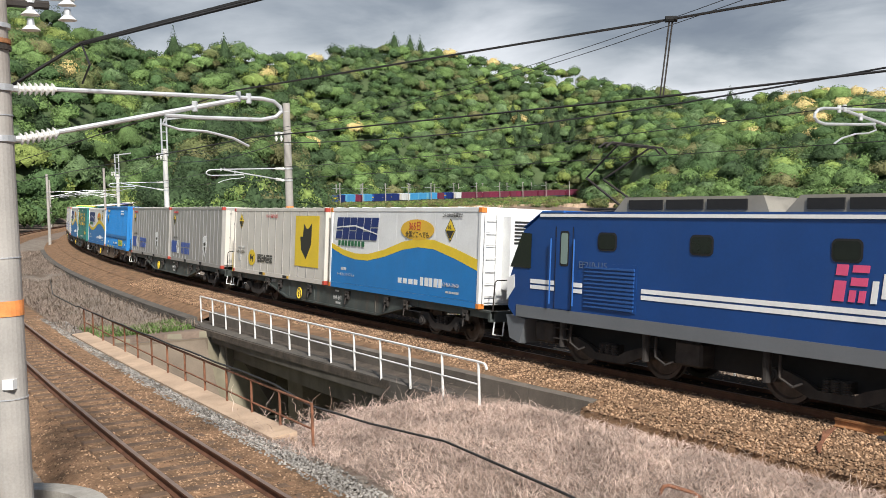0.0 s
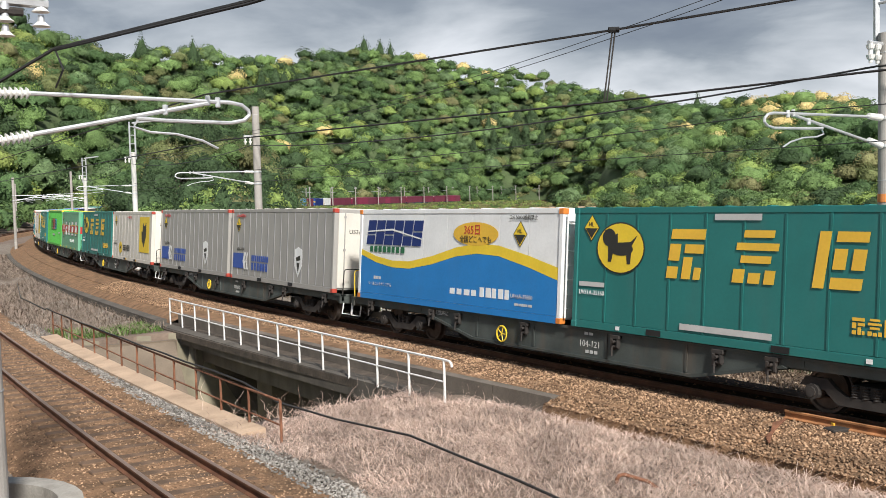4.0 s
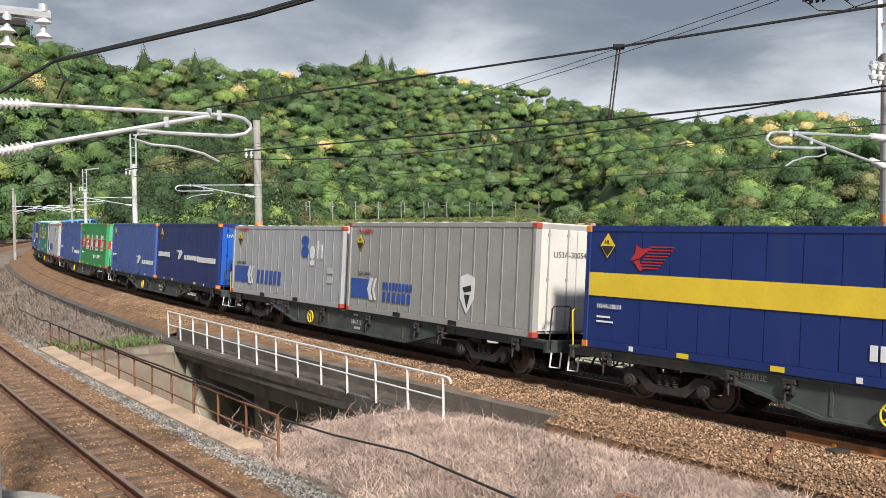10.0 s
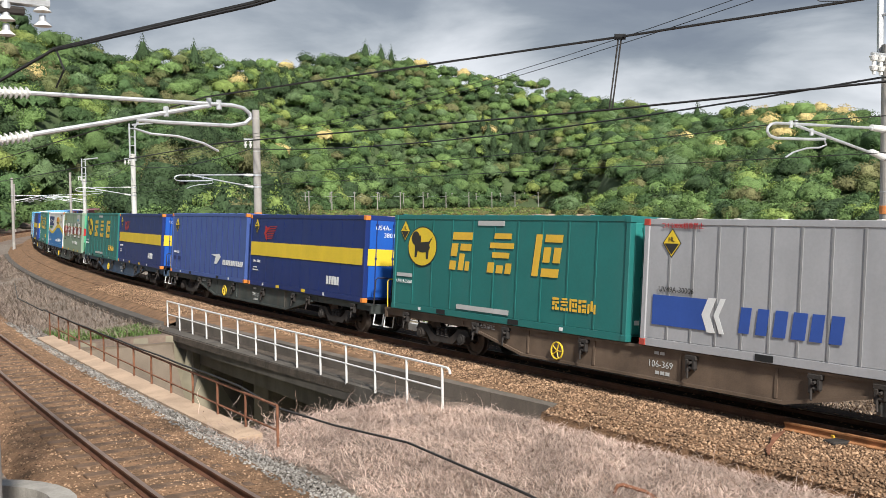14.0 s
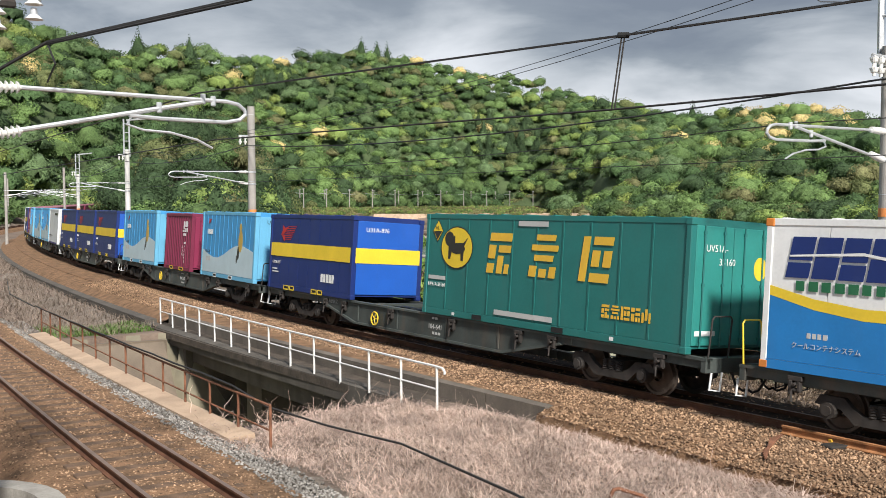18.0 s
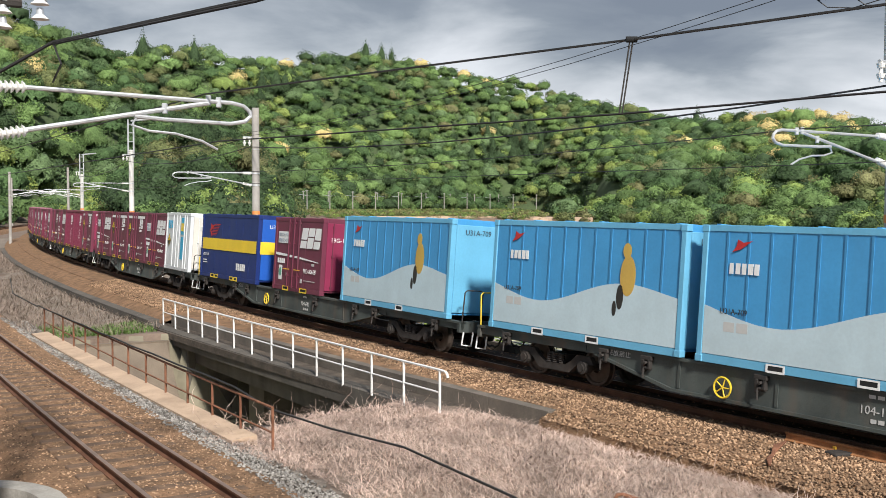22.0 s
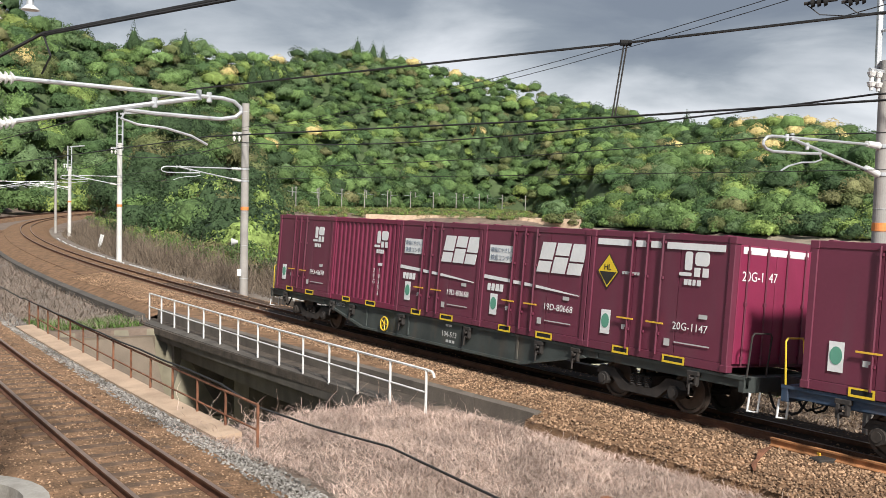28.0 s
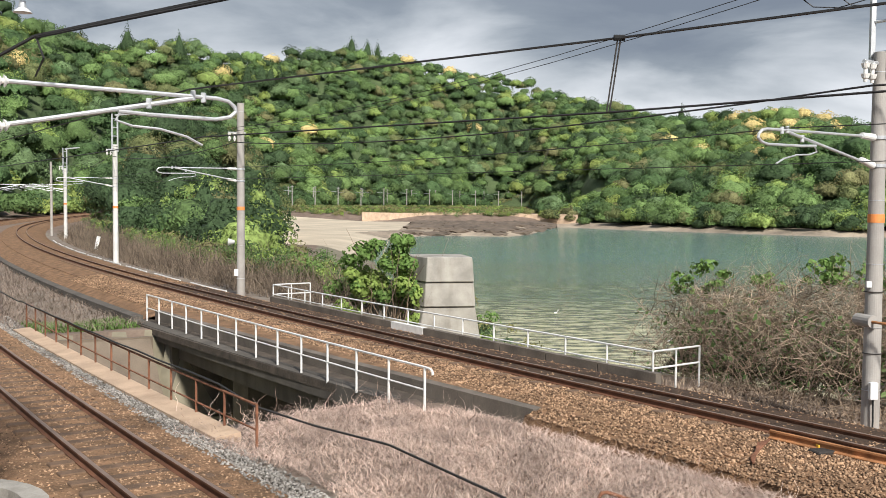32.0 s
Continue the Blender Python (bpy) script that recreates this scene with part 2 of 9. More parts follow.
CREAM = paint("cream", (0.66, 0.62, 0.55))
GREY = paint("grey", (0.40, 0.40, 0.41), stain=0.3)
GREY_WARM = paint("grey_warm", (0.36, 0.345, 0.32), stain=0.3)
BLUE = paint("blue", (0.018, 0.20, 0.52))
ROYAL = paint("royal", (0.015, 0.10, 0.45))
TEAL = paint("teal", (0.020, 0.165, 0.15), stain=0.3)
PALE_GREEN = paint("pale_green", (0.15, 0.38, 0.24), stain=0.3)
GREEN = paint("green", (0.03, 0.30, 0.09))
OLIVE = paint("olive", (0.25, 0.345, 0.25), stain=0.75)
LIME = paint("lime", (0.085, 0.40, 0.065))
NAVY = paint("navy", (0.010, 0.028, 0.15))
INDIGO = paint("indigo", (0.06, 0.108, 0.32), stain=0.25)
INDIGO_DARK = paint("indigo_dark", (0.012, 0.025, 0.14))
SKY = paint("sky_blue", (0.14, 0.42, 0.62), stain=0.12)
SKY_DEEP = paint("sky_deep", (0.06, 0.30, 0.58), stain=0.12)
OFF_WHITE = paint("off_white", (0.66, 0.68, 0.68), stain=0.25)
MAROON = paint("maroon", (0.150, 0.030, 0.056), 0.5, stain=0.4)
# ends of the maroon boxes in a lighter tone, sunlight put into the colour
MAROON_LIT_END = paint("maroon_lit_end", (0.24, 0.025, 0.07), 0.5, stain=0.2)
WINE = paint("wine", (0.185, 0.022, 0.056), 0.5, stain=0.2)
P_YELLOW = paint("yellow", (0.82, 0.58, 0.04), stain=0.12)
P_GOLD = paint("gold", (0.78, 0.47, 0.05), stain=0.12)
P_RED = paint("red", (0.48, 0.03, 0.03), stain=0.15)
P_BLUEMARK = paint("blue_mark", (0.035, 0.09, 0.36), stain=0.15)
P_CYAN = paint("cyan", (0.03, 0.38, 0.60), stain=0.1)
P_DARK = paint("dark_mark", (0.03, 0.028, 0.025), stain=0.05)
P_OCHRE = paint("ochre", (0.55, 0.36, 0.08), stain=0.1)
P_WHITE = paint("white_mark", (0.80, 0.80, 0.78), stain=0.08)
P_PALE = paint("pale_mark", (0.52, 0.52, 0.50), stain=0.15)
P_GREYTEXT = paint("grey_text", (0.22, 0.26, 0.32), stain=0.05)
P_STICKER = paint("sticker_green", (0.12, 0.34, 0.24), stain=0.1)
RED_FIT = paint("fitting_red", (0.42, 0.06, 0.04), stain=0.3)
ORANGE_FIT = paint("fitting_orange", (0.68, 0.22, 0.04), stain=0.3)

# ---- mesh helpers -------------------------------------------------------


def link_mesh(name, bm_or_me, material, parent=None, label="", smooth=False):
    if isinstance(bm_or_me, bmesh.types.BMesh):
        me = bpy.data.meshes.new(name)
        bm_or_me.to_mesh(me)
        bm_or_me.free()
    else:
        me = bm_or_me
    if not me.materials:
        for m in material if isinstance(material, (list, tuple)) else [material]:
            me.materials.append(m)
    if smooth:
        me.polygons.foreach_set("use_smooth", [True] * len(me.polygons))
    ob = new(name, me)
    if parent:
        ob.parent = parent
    if label:
        ob["label"] = label
    return ob


def part(name, bm, material, parent, label="", smooth=False):
    return link_mesh(name, bm, material, parent, label, smooth)


def empty(name, m=None):
    ob = new(name)
    if m is not None:
        ob.matrix_basis = m
    return ob


def box(bm, x0, x1, y0, y1, z0, z1, bevel=0.0, m=None):
    v = [bm.verts.new(p) for p in ((x0, y0, z0), (x1, y0, z0), (x1, y1, z0), (x0, y1, z0), (x0, y0, z1), (x1, y0, z1), (x1, y1, z1), (x0, y1, z1))]
    fs = [bm.faces.new([v[i] for i in q]) for q in ((0, 3, 2, 1), (4, 5, 6, 7), (0, 1, 5, 4), (1, 2, 6, 5), (2, 3, 7, 6), (3, 0, 4, 7))]
    if bevel:
        es = {e for f in fs for e in f.edges}
        r = bmesh.ops.bevel(bm, geom=list(es), offset=bevel, segments=1, affect="EDGES")
        v = list({w for f in r["faces"] for w in f.verts} | {w for w in v if w.is_valid})
    if m is not None:
        bmesh.ops.transform(bm, matrix=m, verts=v)
    return bm


def cyl(bm, a, b, r0, r1=None, n=10, caps=True):
    """A round bar from a to b."""
    a, b = Vector(a), Vector(b)
    r1 = r0 if r1 is None else r1
    d = (b - a).normalized()
    s = d.orthogonal().normalized()
    t = d.cross(s)
    ra, rb = [], []
    for i in range(n):
        w = 2 * math.pi * i / n
        o = s * math.cos(w) + t * math.sin(w)
        ra.append(bm.verts.new(a + o * r0))
        rb.append(bm.verts.new(b + o * r1))
    for i in range(n):
        j = (i + 1) % n
        bm.faces.new((ra[i], ra[j], rb[j], rb[i]))
    if caps:
        bm.faces.new(ra[::-1])
        bm.faces.new(rb)
    return bm


def tube(bm, pts, r, n=6):
    """A bent round bar through pts."""
    pts = [Vector(p) for p in pts]
    rings = []
    s = None
    for i, p in enumerate(pts):
        d = (pts[min(i + 1, len(pts) - 1)] - pts[max(i - 1, 0)]).normalized()
        s = d.orthogonal().normalized() if s is None else (s - d * s.dot(d)).normalized()
        t = d.cross(s)
        rings.append([bm.verts.new(p + (s * math.cos(2 * math.pi * k / n) + t * math.sin(2 * math.pi * k / n)) * r) for k in range(n)])
    for a, b in zip(rings, rings[1:]):
        for k in range(n):
            bm.faces.new((a[k], a[(k + 1) % n], b[(k + 1) % n], b[k]))
    bm.faces.new(rings[0][::-1])
    bm.faces.new(rings[-1])
    return bm


def prism(bm, poly, y0, y1):
    """The outline poly of (x, z) pairs, thick from y0 to y1."""
    a = [bm.verts.new((x, y0, z)) for x, z in poly]
    b = [bm.verts.new((x, y1, z)) for x, z in poly]
    n = len(poly)
    bm.faces.new(a)
    bm.faces.new(b[::-1])
    for i in range(n):
        bm.faces.new((a[(i + 1) % n], a[i], b[i], b[(i + 1) % n]))
    bmesh.ops.recalc_face_normals(bm, faces=bm.faces[:])
    return bm


def sweep_mesh(name, profile, stations, closed=True):
    """profile: (offset, height) pairs; stations: (x, y, z, nx, ny) with the offset's direction."""
    st = np.array(stations)
    n, k = len(st), len(profile)
    pr = np.array(profile)
    v = np.empty((n, k, 3))
    v[:, :, 0] = st[:, None, 0] + st[:, None, 3] * pr[None, :, 0]
    v[:, :, 1] = st[:, None, 1] + st[:, None, 4] * pr[None, :, 0]
    v[:, :, 2] = st[:, None, 2] + pr[None, :, 1]
    kk = k if closed else k - 1
    i, j = np.meshgrid(np.arange(n - 1), np.arange(kk), indexing="ij")
    q = np.stack([i * k + j, i * k + (j + 1) % k, (i + 1) * k + (j + 1) % k, (i + 1) * k + j], -1).reshape(-1, 4)
    faces = [tuple(f) for f in q.tolist()]
    if closed:
        faces += [tuple(range(k))[::-1], tuple((n - 1) * k + a for a in range(k))]
    me = bpy.data.meshes.new(name)
    me.from_pydata(v.reshape(-1, 3).tolist(), [], faces)
    me.update()
    return me


def raw_mesh(name, verts, quads, mats=(), midx=None):
    """A large mesh straight from arrays of corners and quads."""
    me = bpy.data.meshes.new(name)
    verts, quads = np.asarray(verts, np.float32), np.asarray(quads, np.int32)
    me.vertices.add(len(verts))
    me.vertices.foreach_set("co", verts.ravel())
    k = quads.shape[1]
    me.loops.add(quads.size)
    me.loops.foreach_set("vertex_index", quads.ravel())
    me.polygons.add(len(quads))
    me.polygons.foreach_set("loop_start", np.arange(0, quads.size, k, dtype=np.int32))
    for m in mats:
        me.materials.append(m)
    if midx is not None:
        me.polygons.foreach_set("material_index", np.asarray(midx, np.int32))
    me.update(calc_edges=True)
    me.validate()
    return me


# ---- the railway's line -------------------------------------------------
# s runs along the main track away from the bridge, o across it towards the viewer.
H0, K1, K2, K3 = 0.6435, 0.00204, 0.003628, 0.002875
START = (7.834, 16.072)


def build_line():
    ds = 0.5
    fore, back = [], []
    x, y, a = *START, H0
    for i in range(1500):
        s = i * ds
        fore.append((s, x, y, a))
        k = K1 if s < 130 else K2 if s < 260 else K3
        a -= k * ds
        x, y = x - math.sin(a) * ds, y + math.cos(a) * ds
    x, y, a = *START, H0
    for i in range(1, 1500):
        a += K1 * ds
        x, y = x + math.sin(a) * ds, y - math.cos(a) * ds
        back.append((-i * ds, x, y, a))
    return np.array(back[::-1] + fore)


LINE = build_line()


def rail_z(s):
    u = min(1.0, max(0.0, (s - 130) / 200))
    return 1.5 * u * u * (3 - 2 * u)


def on_line(s):
    """x, y, heading at s on the main track."""
    return tuple(np.interp(s, LINE[:, 0], LINE[:, i]) for i in (1, 2, 3))


def at(s, o, z=0.0):
    x, y, a = on_line(s)
    return Vector((x - math.cos(a) * o, y - math.sin(a) * o, z + rail_z(s)))


def stations(s0, s1, step, o=None, z=0.0):
    """Stations for a sweep; o: an offset, or a function of s."""
    out = []
    n = max(1, int(round((s1 - s0) / step)))
    for i in range(n + 1):
        s = s0 + (s1 - s0) * i / n
        x, y, a = on_line(s)
        oo = o(s) if callable(o) else (o or 0.0)
        out.append((x - math.cos(a) * oo, y - math.sin(a) * oo, z + rail_z(s), -math.cos(a), -math.sin(a)))
    return out


def to_line(x, y):
    """s and o of many points, as arrays."""
    pts = LINE[::8]
    s = np.empty_like(x)
    o = np.empty_like(x)
    fx, fy = x.ravel(), y.ravel()
    so, oo = s.ravel(), o.ravel()
    for i in range(0, len(fx), 4000):
        d = (fx[i:i + 4000, None] - pts[None, :, 1]) ** 2 + (fy[i:i + 4000, None] - pts[None, :, 2]) ** 2
        j = d.argmin(1)
        p = pts[j]
        dx, dy = fx[i:i + 4000] - p[:, 1], fy[i:i + 4000] - p[:, 2]
        so[i:i + 4000] = p[:, 0] - dx * np.sin(p[:, 3]) + dy * np.cos(p[:, 3])
        oo[i:i + 4000] = -dx * np.cos(p[:, 3]) - dy * np.sin(p[:, 3])
    return so.reshape(x.shape), oo.reshape(x.shape)


def near_o(s):
    """How far the second track lies from the main one."""
    return max(5.0, 10.9 - 0.018 * max(s, 0.0))


def smooth(a, b, x):
    u = np.clip((x - a) / (b - a), 0, 1)
    return u * u * (3 - 2 * u)

# ---- ground, bay and hills ----------------------------------------------
SEA = -3.6
# the skyline: bearing, distance, height of the ground below the trees
RIDGE = np.array([(-75, 430, 75), (-32.9, 430, 90.7), (-24.5, 430, 75.3), (-21.7, 440, 71.1), (-18.8, 450, 66.6), (-17.2, 460, 70.3), (-14.8, 470, 71.6), (-11.3, 500, 69.1), (-10, 540, 74.3), (-7.4, 590, 88.8), (-5.3, 620, 94.9), (-2.8, 640, 92.7), (-0.8, 650, 87.3), (1.5, 660, 81.6), (3.9, 660, 79.6), (5.8, 650, 74.9), (7.2, 640, 71.4), (9.1, 620, 60), (12, 600, 50.5), (14.5, 570, 44.7), (16.7, 500, 42), (19.7, 460, 41.1), (21.5, 450, 41.4), (23.2, 440, 36), (24.5, 440, 33.2), (28, 440, 30.3), (60, 500, 30), (110, 600, 12)])
FOOT = np.array([(-75, 200), (-30, 205), (-25, 225), (-22, 265), (-18, 300), (-14, 330), (-10, 372), (-6, 402), (-2, 442), (2, 480), (5, 492), (7.5, 420), (9, 330), (11, 302), (14, 284), (18, 270), (24, 262), (32, 272), (60, 350), (110, 520)])
BAY = [at(26, -9), (-3, 55), (-8, 90), (-12, 130), (-14, 165), (-12, 198), (-4, 213), (4, 216), (14, 213), (20, 230), (27, 268), (36, 300), (47, 282), (62, 262), (93, 231), (150, 212), (300, 205), (520, 200), (520, -40), (140, -90), at(-60, -14), at(-30, -13), at(-8, -13), at(6, -12.5), at(9, -9)]


def inside(poly, x, y):
    """Signed distance to the outline: positive within."""
    p = [(q[0], q[1]) for q in poly]
    hit = np.zeros(x.shape, bool)
    dist = np.full(x.shape, 1e9)
    for (x0, y0), (x1, y1) in zip(p, p[1:] + p[:1]):
        c = ((y0 > y) != (y1 > y)) & (x < (x1 - x0) * (y - y0) / ((y1 - y0) or 1e-9) + x0)
        hit ^= c
        l2 = (x1 - x0) ** 2 + (y1 - y0) ** 2
        u = np.clip(((x - x0) * (x1 - x0) + (y - y0) * (y1 - y0)) / l2, 0, 1)
        dist = np.minimum(dist, np.hypot(x - x0 - u * (x1 - x0), y - y0 - u * (y1 - y0)))
    return np.where(hit, dist, -dist)


def wave(x, y, f, seed):
    return (np.sin(x * f + seed) * np.cos(y * f * 1.13 + seed * 2.1) + 0.5 * np.sin(x * f * 2.3 - y * f * 1.7 + seed * 3.7) + 0.3 * np.cos(y * f * 4.1 + x * f * 3.3 + seed))


def height(x, y):
    s, o = to_line(x, y)
    d, b = np.hypot(x, y), np.degrees(np.arctan2(x, y))
    rd, rz = np.interp(b, RIDGE[:, 0], RIDGE[:, 1]), np.interp(b, RIDGE[:, 0], RIDGE[:, 2])
    fd = np.interp(b, FOOT[:, 0], FOOT[:, 1])
    u = (d - fd) / (rd - fd)
    up = np.where(u < 1, np.clip(u, 0, 1) ** 0.9, 1 - 0.3 * smooth(1, 2.2, u))
    away = np.where(np.abs(b) > 110, 0, 1)
    hb = 2.5 - 5.2 * smooth(4.5, 8.0, b)
    hill = hb + (rz - hb) * up + wave(x, y, 0.021, 1.3) * 3.0 * smooth(0.02, 0.4, u)
    low = np.full(x.shape, 0.6)
    # land between the track and the bay
    sea_side = (o < -3)
    low = np.where(sea_side & (s > -60) & (s < 130), -0.8 - 0.05 * np.clip(-o - 4, 0, 14), low)
    low = np.where((x > -60) & (x < 41) & (y > 120), -2.5 + 0.02 * np.clip(-20 - x, 0, 60) + 2.7 * smooth(304 - 0.3 * np.clip(-14 - x, 0, 40), 313, y), low)
    low = np.where((x >= 41) & (y > 195), -2.2, low)
    rocky = smooth(-8.6, -11.4, b) * np.exp(-(((x + 39 + 0.10 * (y - 150)) / 15) ** 2 + ((y - 158) / 46) ** 2) * 1.0)
    low = low + 15.5 * rocky * (o < -6) + wave(x, y, 0.11, 0.7) * 0.5 * (rocky > 0.1)
    z = np.where((u > 0) & (away > 0), hill, low)
    # shore under the far line
    w = smooth(-5, 5, inside(BAY, x, y))
    z = z * (1 - w) + (SEA - 0.25 - 0.9 * smooth(5, 60, inside(BAY, x, y))) * w
    # the line's own bed
    rz0 = 1.5 * smooth(130, 330, s)
    bed = rz0 - 0.62
    k = smooth(9.0, 3.4, np.abs(o + 0.0)) * (s < 505)
    far_k = smooth(22, 8, np.abs(o - 4)) * smooth(34, 60, s) * (s < 505)
    right_k = smooth(20, 7, np.abs(o)) * smooth(-24, -60, s)
    kk = np.maximum(np.maximum(k, far_k), right_k)
    z = z * (1 - kk) + bed * kk
    # between the two tracks, and the second track
    mid = (o > 2.7) & (o < 14.2) & (s > -60) & (s < 60)
    hump = -0.62 + 0.32 * smooth(14, 2, s) * np.exp(-((o - 6.2) / np.where(o < 6.2, 4.2, 2.2)) ** 2) - 0.35 * smooth(24, 34, s) * np.exp(-((o - 5.8) / 1.6) ** 2)
    z = np.where(mid, np.where(o > 8.2, -0.40, hump), z)
    # where the viewer stands
    z = np.where((o >= 14.0) & (s > -60) & (s < 45), -0.45 + 2.85 * smooth(14.2, 16.0, o), z)
    z = np.where((o >= 14.0) & (s >= 45) & (s < 90), (-0.45 + 2.85 * smooth(14.2, 16.0, o)) * (1 - smooth(45, 90, s)), z)
    # the water channel under the line
    ch = (s > 10.6) & (s < 24.2) & (o > -11) & (o < 8.1)
    pit = (s > 10.2) & (s < 25.3) & (o > 4.0) & (o < 8.1)
    z = np.where(ch | pit, -3.75, z)
    return z, s, o, u, w


def axis(parts):
    out = [parts[0][0]]
    for a, b, n in parts:
        out += list(np.linspace(a, b, n + 1)[1:])
    return np.array(out)


def build_ground():
    gx = axis([(-2600, -700, 8), (-700, -120, 40), (-120, -46, 37), (-46, 26, 144), (26, 230, 82), (230, 700, 30), (700, 2600, 8)])
    gy = axis([(-2600, -400, 8), (-400, -20, 24), (-20, 0, 20), (0, 60, 120), (60, 140, 60), (140, 640, 130), (640, 2600, 14)])
    X, Y = np.meshgrid(gx, gy)
    Z, s, o, u, w = height(X, Y)
    n, m = X.shape
    i, j = np.meshgrid(np.arange(n - 1), np.arange(m - 1), indexing="ij")
    q = np.stack([i * m + j, i * m + j + 1, (i + 1) * m + j + 1, (i + 1) * m + j], -1).reshape(-1, 4)

    def c(a):
        return (a[:-1, :-1] + a[1:, 1:]) / 2
    cs, co_, cu, cw, cz, cx, cy = c(s), c(o), c(u), c(w), c(Z), c(X), c(Y)
    idx = np.zeros(cs.shape, int)
    idx[(cu > 0.0)] = 1
    idx[(cy > 300) & (cw <= 0.03) & (cu > -0.1)] = 1
    idx[(cw > 0.03)] = 2
    idx[(cx > -60) & (cx < -9) & (cy > 125) & (cy < 300) & (cu < 0) & (cz < -0.9)] = 3
    idx[(cx > -9) & (cy > 205) & (cy < 304) & (cu < 0.0)] = 6
    idx[(cw > 0.004) & (cy > 195)] = 6
    idx[(cs > 10.2) & (cs < 25.4) & (co_ > -11) & (co_ < 8.2)] = 2
    idx[(co_ > 8.4) & (co_ < 14) & (cs > -60) & (cs < 120)] = 4
    idx[(co_ > 14.6) & (cs > -60) & (cs < 90)] = 5
    idx[(np.abs(co_) < 7) & (cs > 30) & (cs < 130)] = 4
    idx[(np.abs(co_ - 2) < 11) & (cs > 230) & (cs < 500) & (cw < 0.03)] = 0
    mats = [mat("dry_ground", (0.185, 0.135, 0.102), 0.95, scale=0.5, vary=0.35, fine=9.0, bump=0.5, dist=0.05),
            mat("forest_floor", (0.075, 0.11, 0.04), 0.95, scale=0.05, vary=0.4, fine=1.0, bump=0.3, dist=0.3),
            mat("mud", (0.20, 0.175, 0.12), 0.7, scale=0.25, fine=3.0, vary=0.35, bump=0.4, dist=0.05), SAND, BALLAST_GREY,
            mat("road_ground", (0.15, 0.145, 0.14), 0.9, scale=1.0, vary=0.2),
            mat("tidal_stone", (0.34, 0.275, 0.205), 0.9, scale=0.12, vary=0.5, fine=1.2, bump=0.6, dist=0.3)]
    g = new("ground", raw_mesh("ground", np.stack([X, Y, Z], -1).reshape(-1, 3), q, mats, idx.ravel()))
    g.data.polygons.foreach_set("use_smooth", [True] * len(g.data.polygons))
    tagged(g, "dry earth, mud and wooded slopes round a bay", "ground", kind="structure")


def build_sea():
    mt = bpy.data.materials.new("sea_water")
    mt.use_nodes = True
    nt = mt.node_tree
    N, L = nt.nodes.new, nt.links.new
    b = nt.nodes["Principled BSDF"]
    co = N("ShaderNodeTexCoord")
    mp = N("ShaderNodeMapping")
    mp.inputs["Scale"].default_value = (1.0, 2.6, 1.0)
    mp.inputs["Rotation"].default_value = (0, 0, 0.05)
    L(co.outputs["Object"], mp.inputs["Vector"])
    big, rip = N("ShaderNodeTexNoise"), N("ShaderNodeTexNoise")
    big.inputs["Scale"].default_value, big.inputs["Detail"].default_value = 0.022, 4.0
    rip.inputs["Scale"].default_value, rip.inputs["Detail"].default_value = 0.9, 4.0
    wide = N("ShaderNodeMapping")
    wide.inputs["Scale"].default_value = (0.22, 2.2, 1.0)
    L(co.outputs["Object"], wide.inputs["Vector"])
    L(wide.outputs[0], big.inputs["Vector"])
    L(mp.outputs[0], rip.inputs["Vector"])
    # shallow, muddy water near the line, green farther out
    sep = N("ShaderNodeSeparateXYZ")
    L(co.outputs["Object"], sep.inputs[0])
    add = N("ShaderNodeMath")
    add.operation = "MULTIPLY_ADD"
    L(big.outputs["Fac"], add.inputs[0])
    add.inputs[1].default_value = 60.0
    L(sep.outputs["Y"], add.inputs[2])
    mr = N("ShaderNodeMapRange")
    mr.inputs["From Min"].default_value, mr.inputs["From Max"].default_value = 75, 160
    L(add.outputs[0], mr.inputs["Value"])
    r = N("ShaderNodeValToRGB")
    e = r.color_ramp.elements
    e[0].color, e[1].color = (0.47, 0.44, 0.30, 1), (0.135, 0.235, 0.21, 1)
    k = e.new(0.45)
    k.color = (0.165, 0.21, 0.15, 1)
    L(mr.outputs[0], r.inputs["Fac"])
    # weed and mud showing through the shallows
    weed = N("ShaderNodeTexNoise")
    weed.inputs["Scale"].default_value, weed.inputs["Detail"].default_value = 0.55, 7.0
    weed.inputs["Roughness"].default_value = 0.65
    L(mp.outputs[0], weed.inputs["Vector"])
    wr = N("ShaderNodeValToRGB")
    wr.color_ramp.elements[0].position, wr.color_ramp.elements[1].position = 0.44, 0.57
    wr.color_ramp.elements[0].color, wr.color_ramp.elements[1].color = (0.32, 0.33, 0.30, 1), (1.5, 1.48, 1.35, 1)
    L(weed.outputs["Fac"], wr.inputs["Fac"])
    fade = N("ShaderNodeMapRange")
    fade.inputs["From Min"].default_value, fade.inputs["From Max"].default_value = 0.25, 0.8
    fade.inputs["To Min"].default_value, fade.inputs["To Max"].default_value = 1.0, 0.12
    L(mr.outputs[0], fade.inputs["Value"])
    mul = N("ShaderNodeMix")
    mul.data_type, mul.blend_type = "RGBA", "MULTIPLY"
    L(fade.outputs[0], mul.inputs["Factor"])
    L(r.outputs[0], mul.inputs[6])
    L(wr.outputs[0], mul.inputs[7])
    L(mul.outputs[2], b.inputs["Base Color"])
    b.inputs["Roughness"].default_value = 0.12
    b.inputs["IOR"].default_value = 1.33
    bp = N("ShaderNodeBump")
    bp.inputs["Strength"].default_value, bp.inputs["Distance"].default_value = 0.5, 0.12
    L(rip.outputs["Fac"], bp.inputs["Height"])
    L(bp.outputs[0], b.inputs["Normal"])
    bm = bmesh.new()
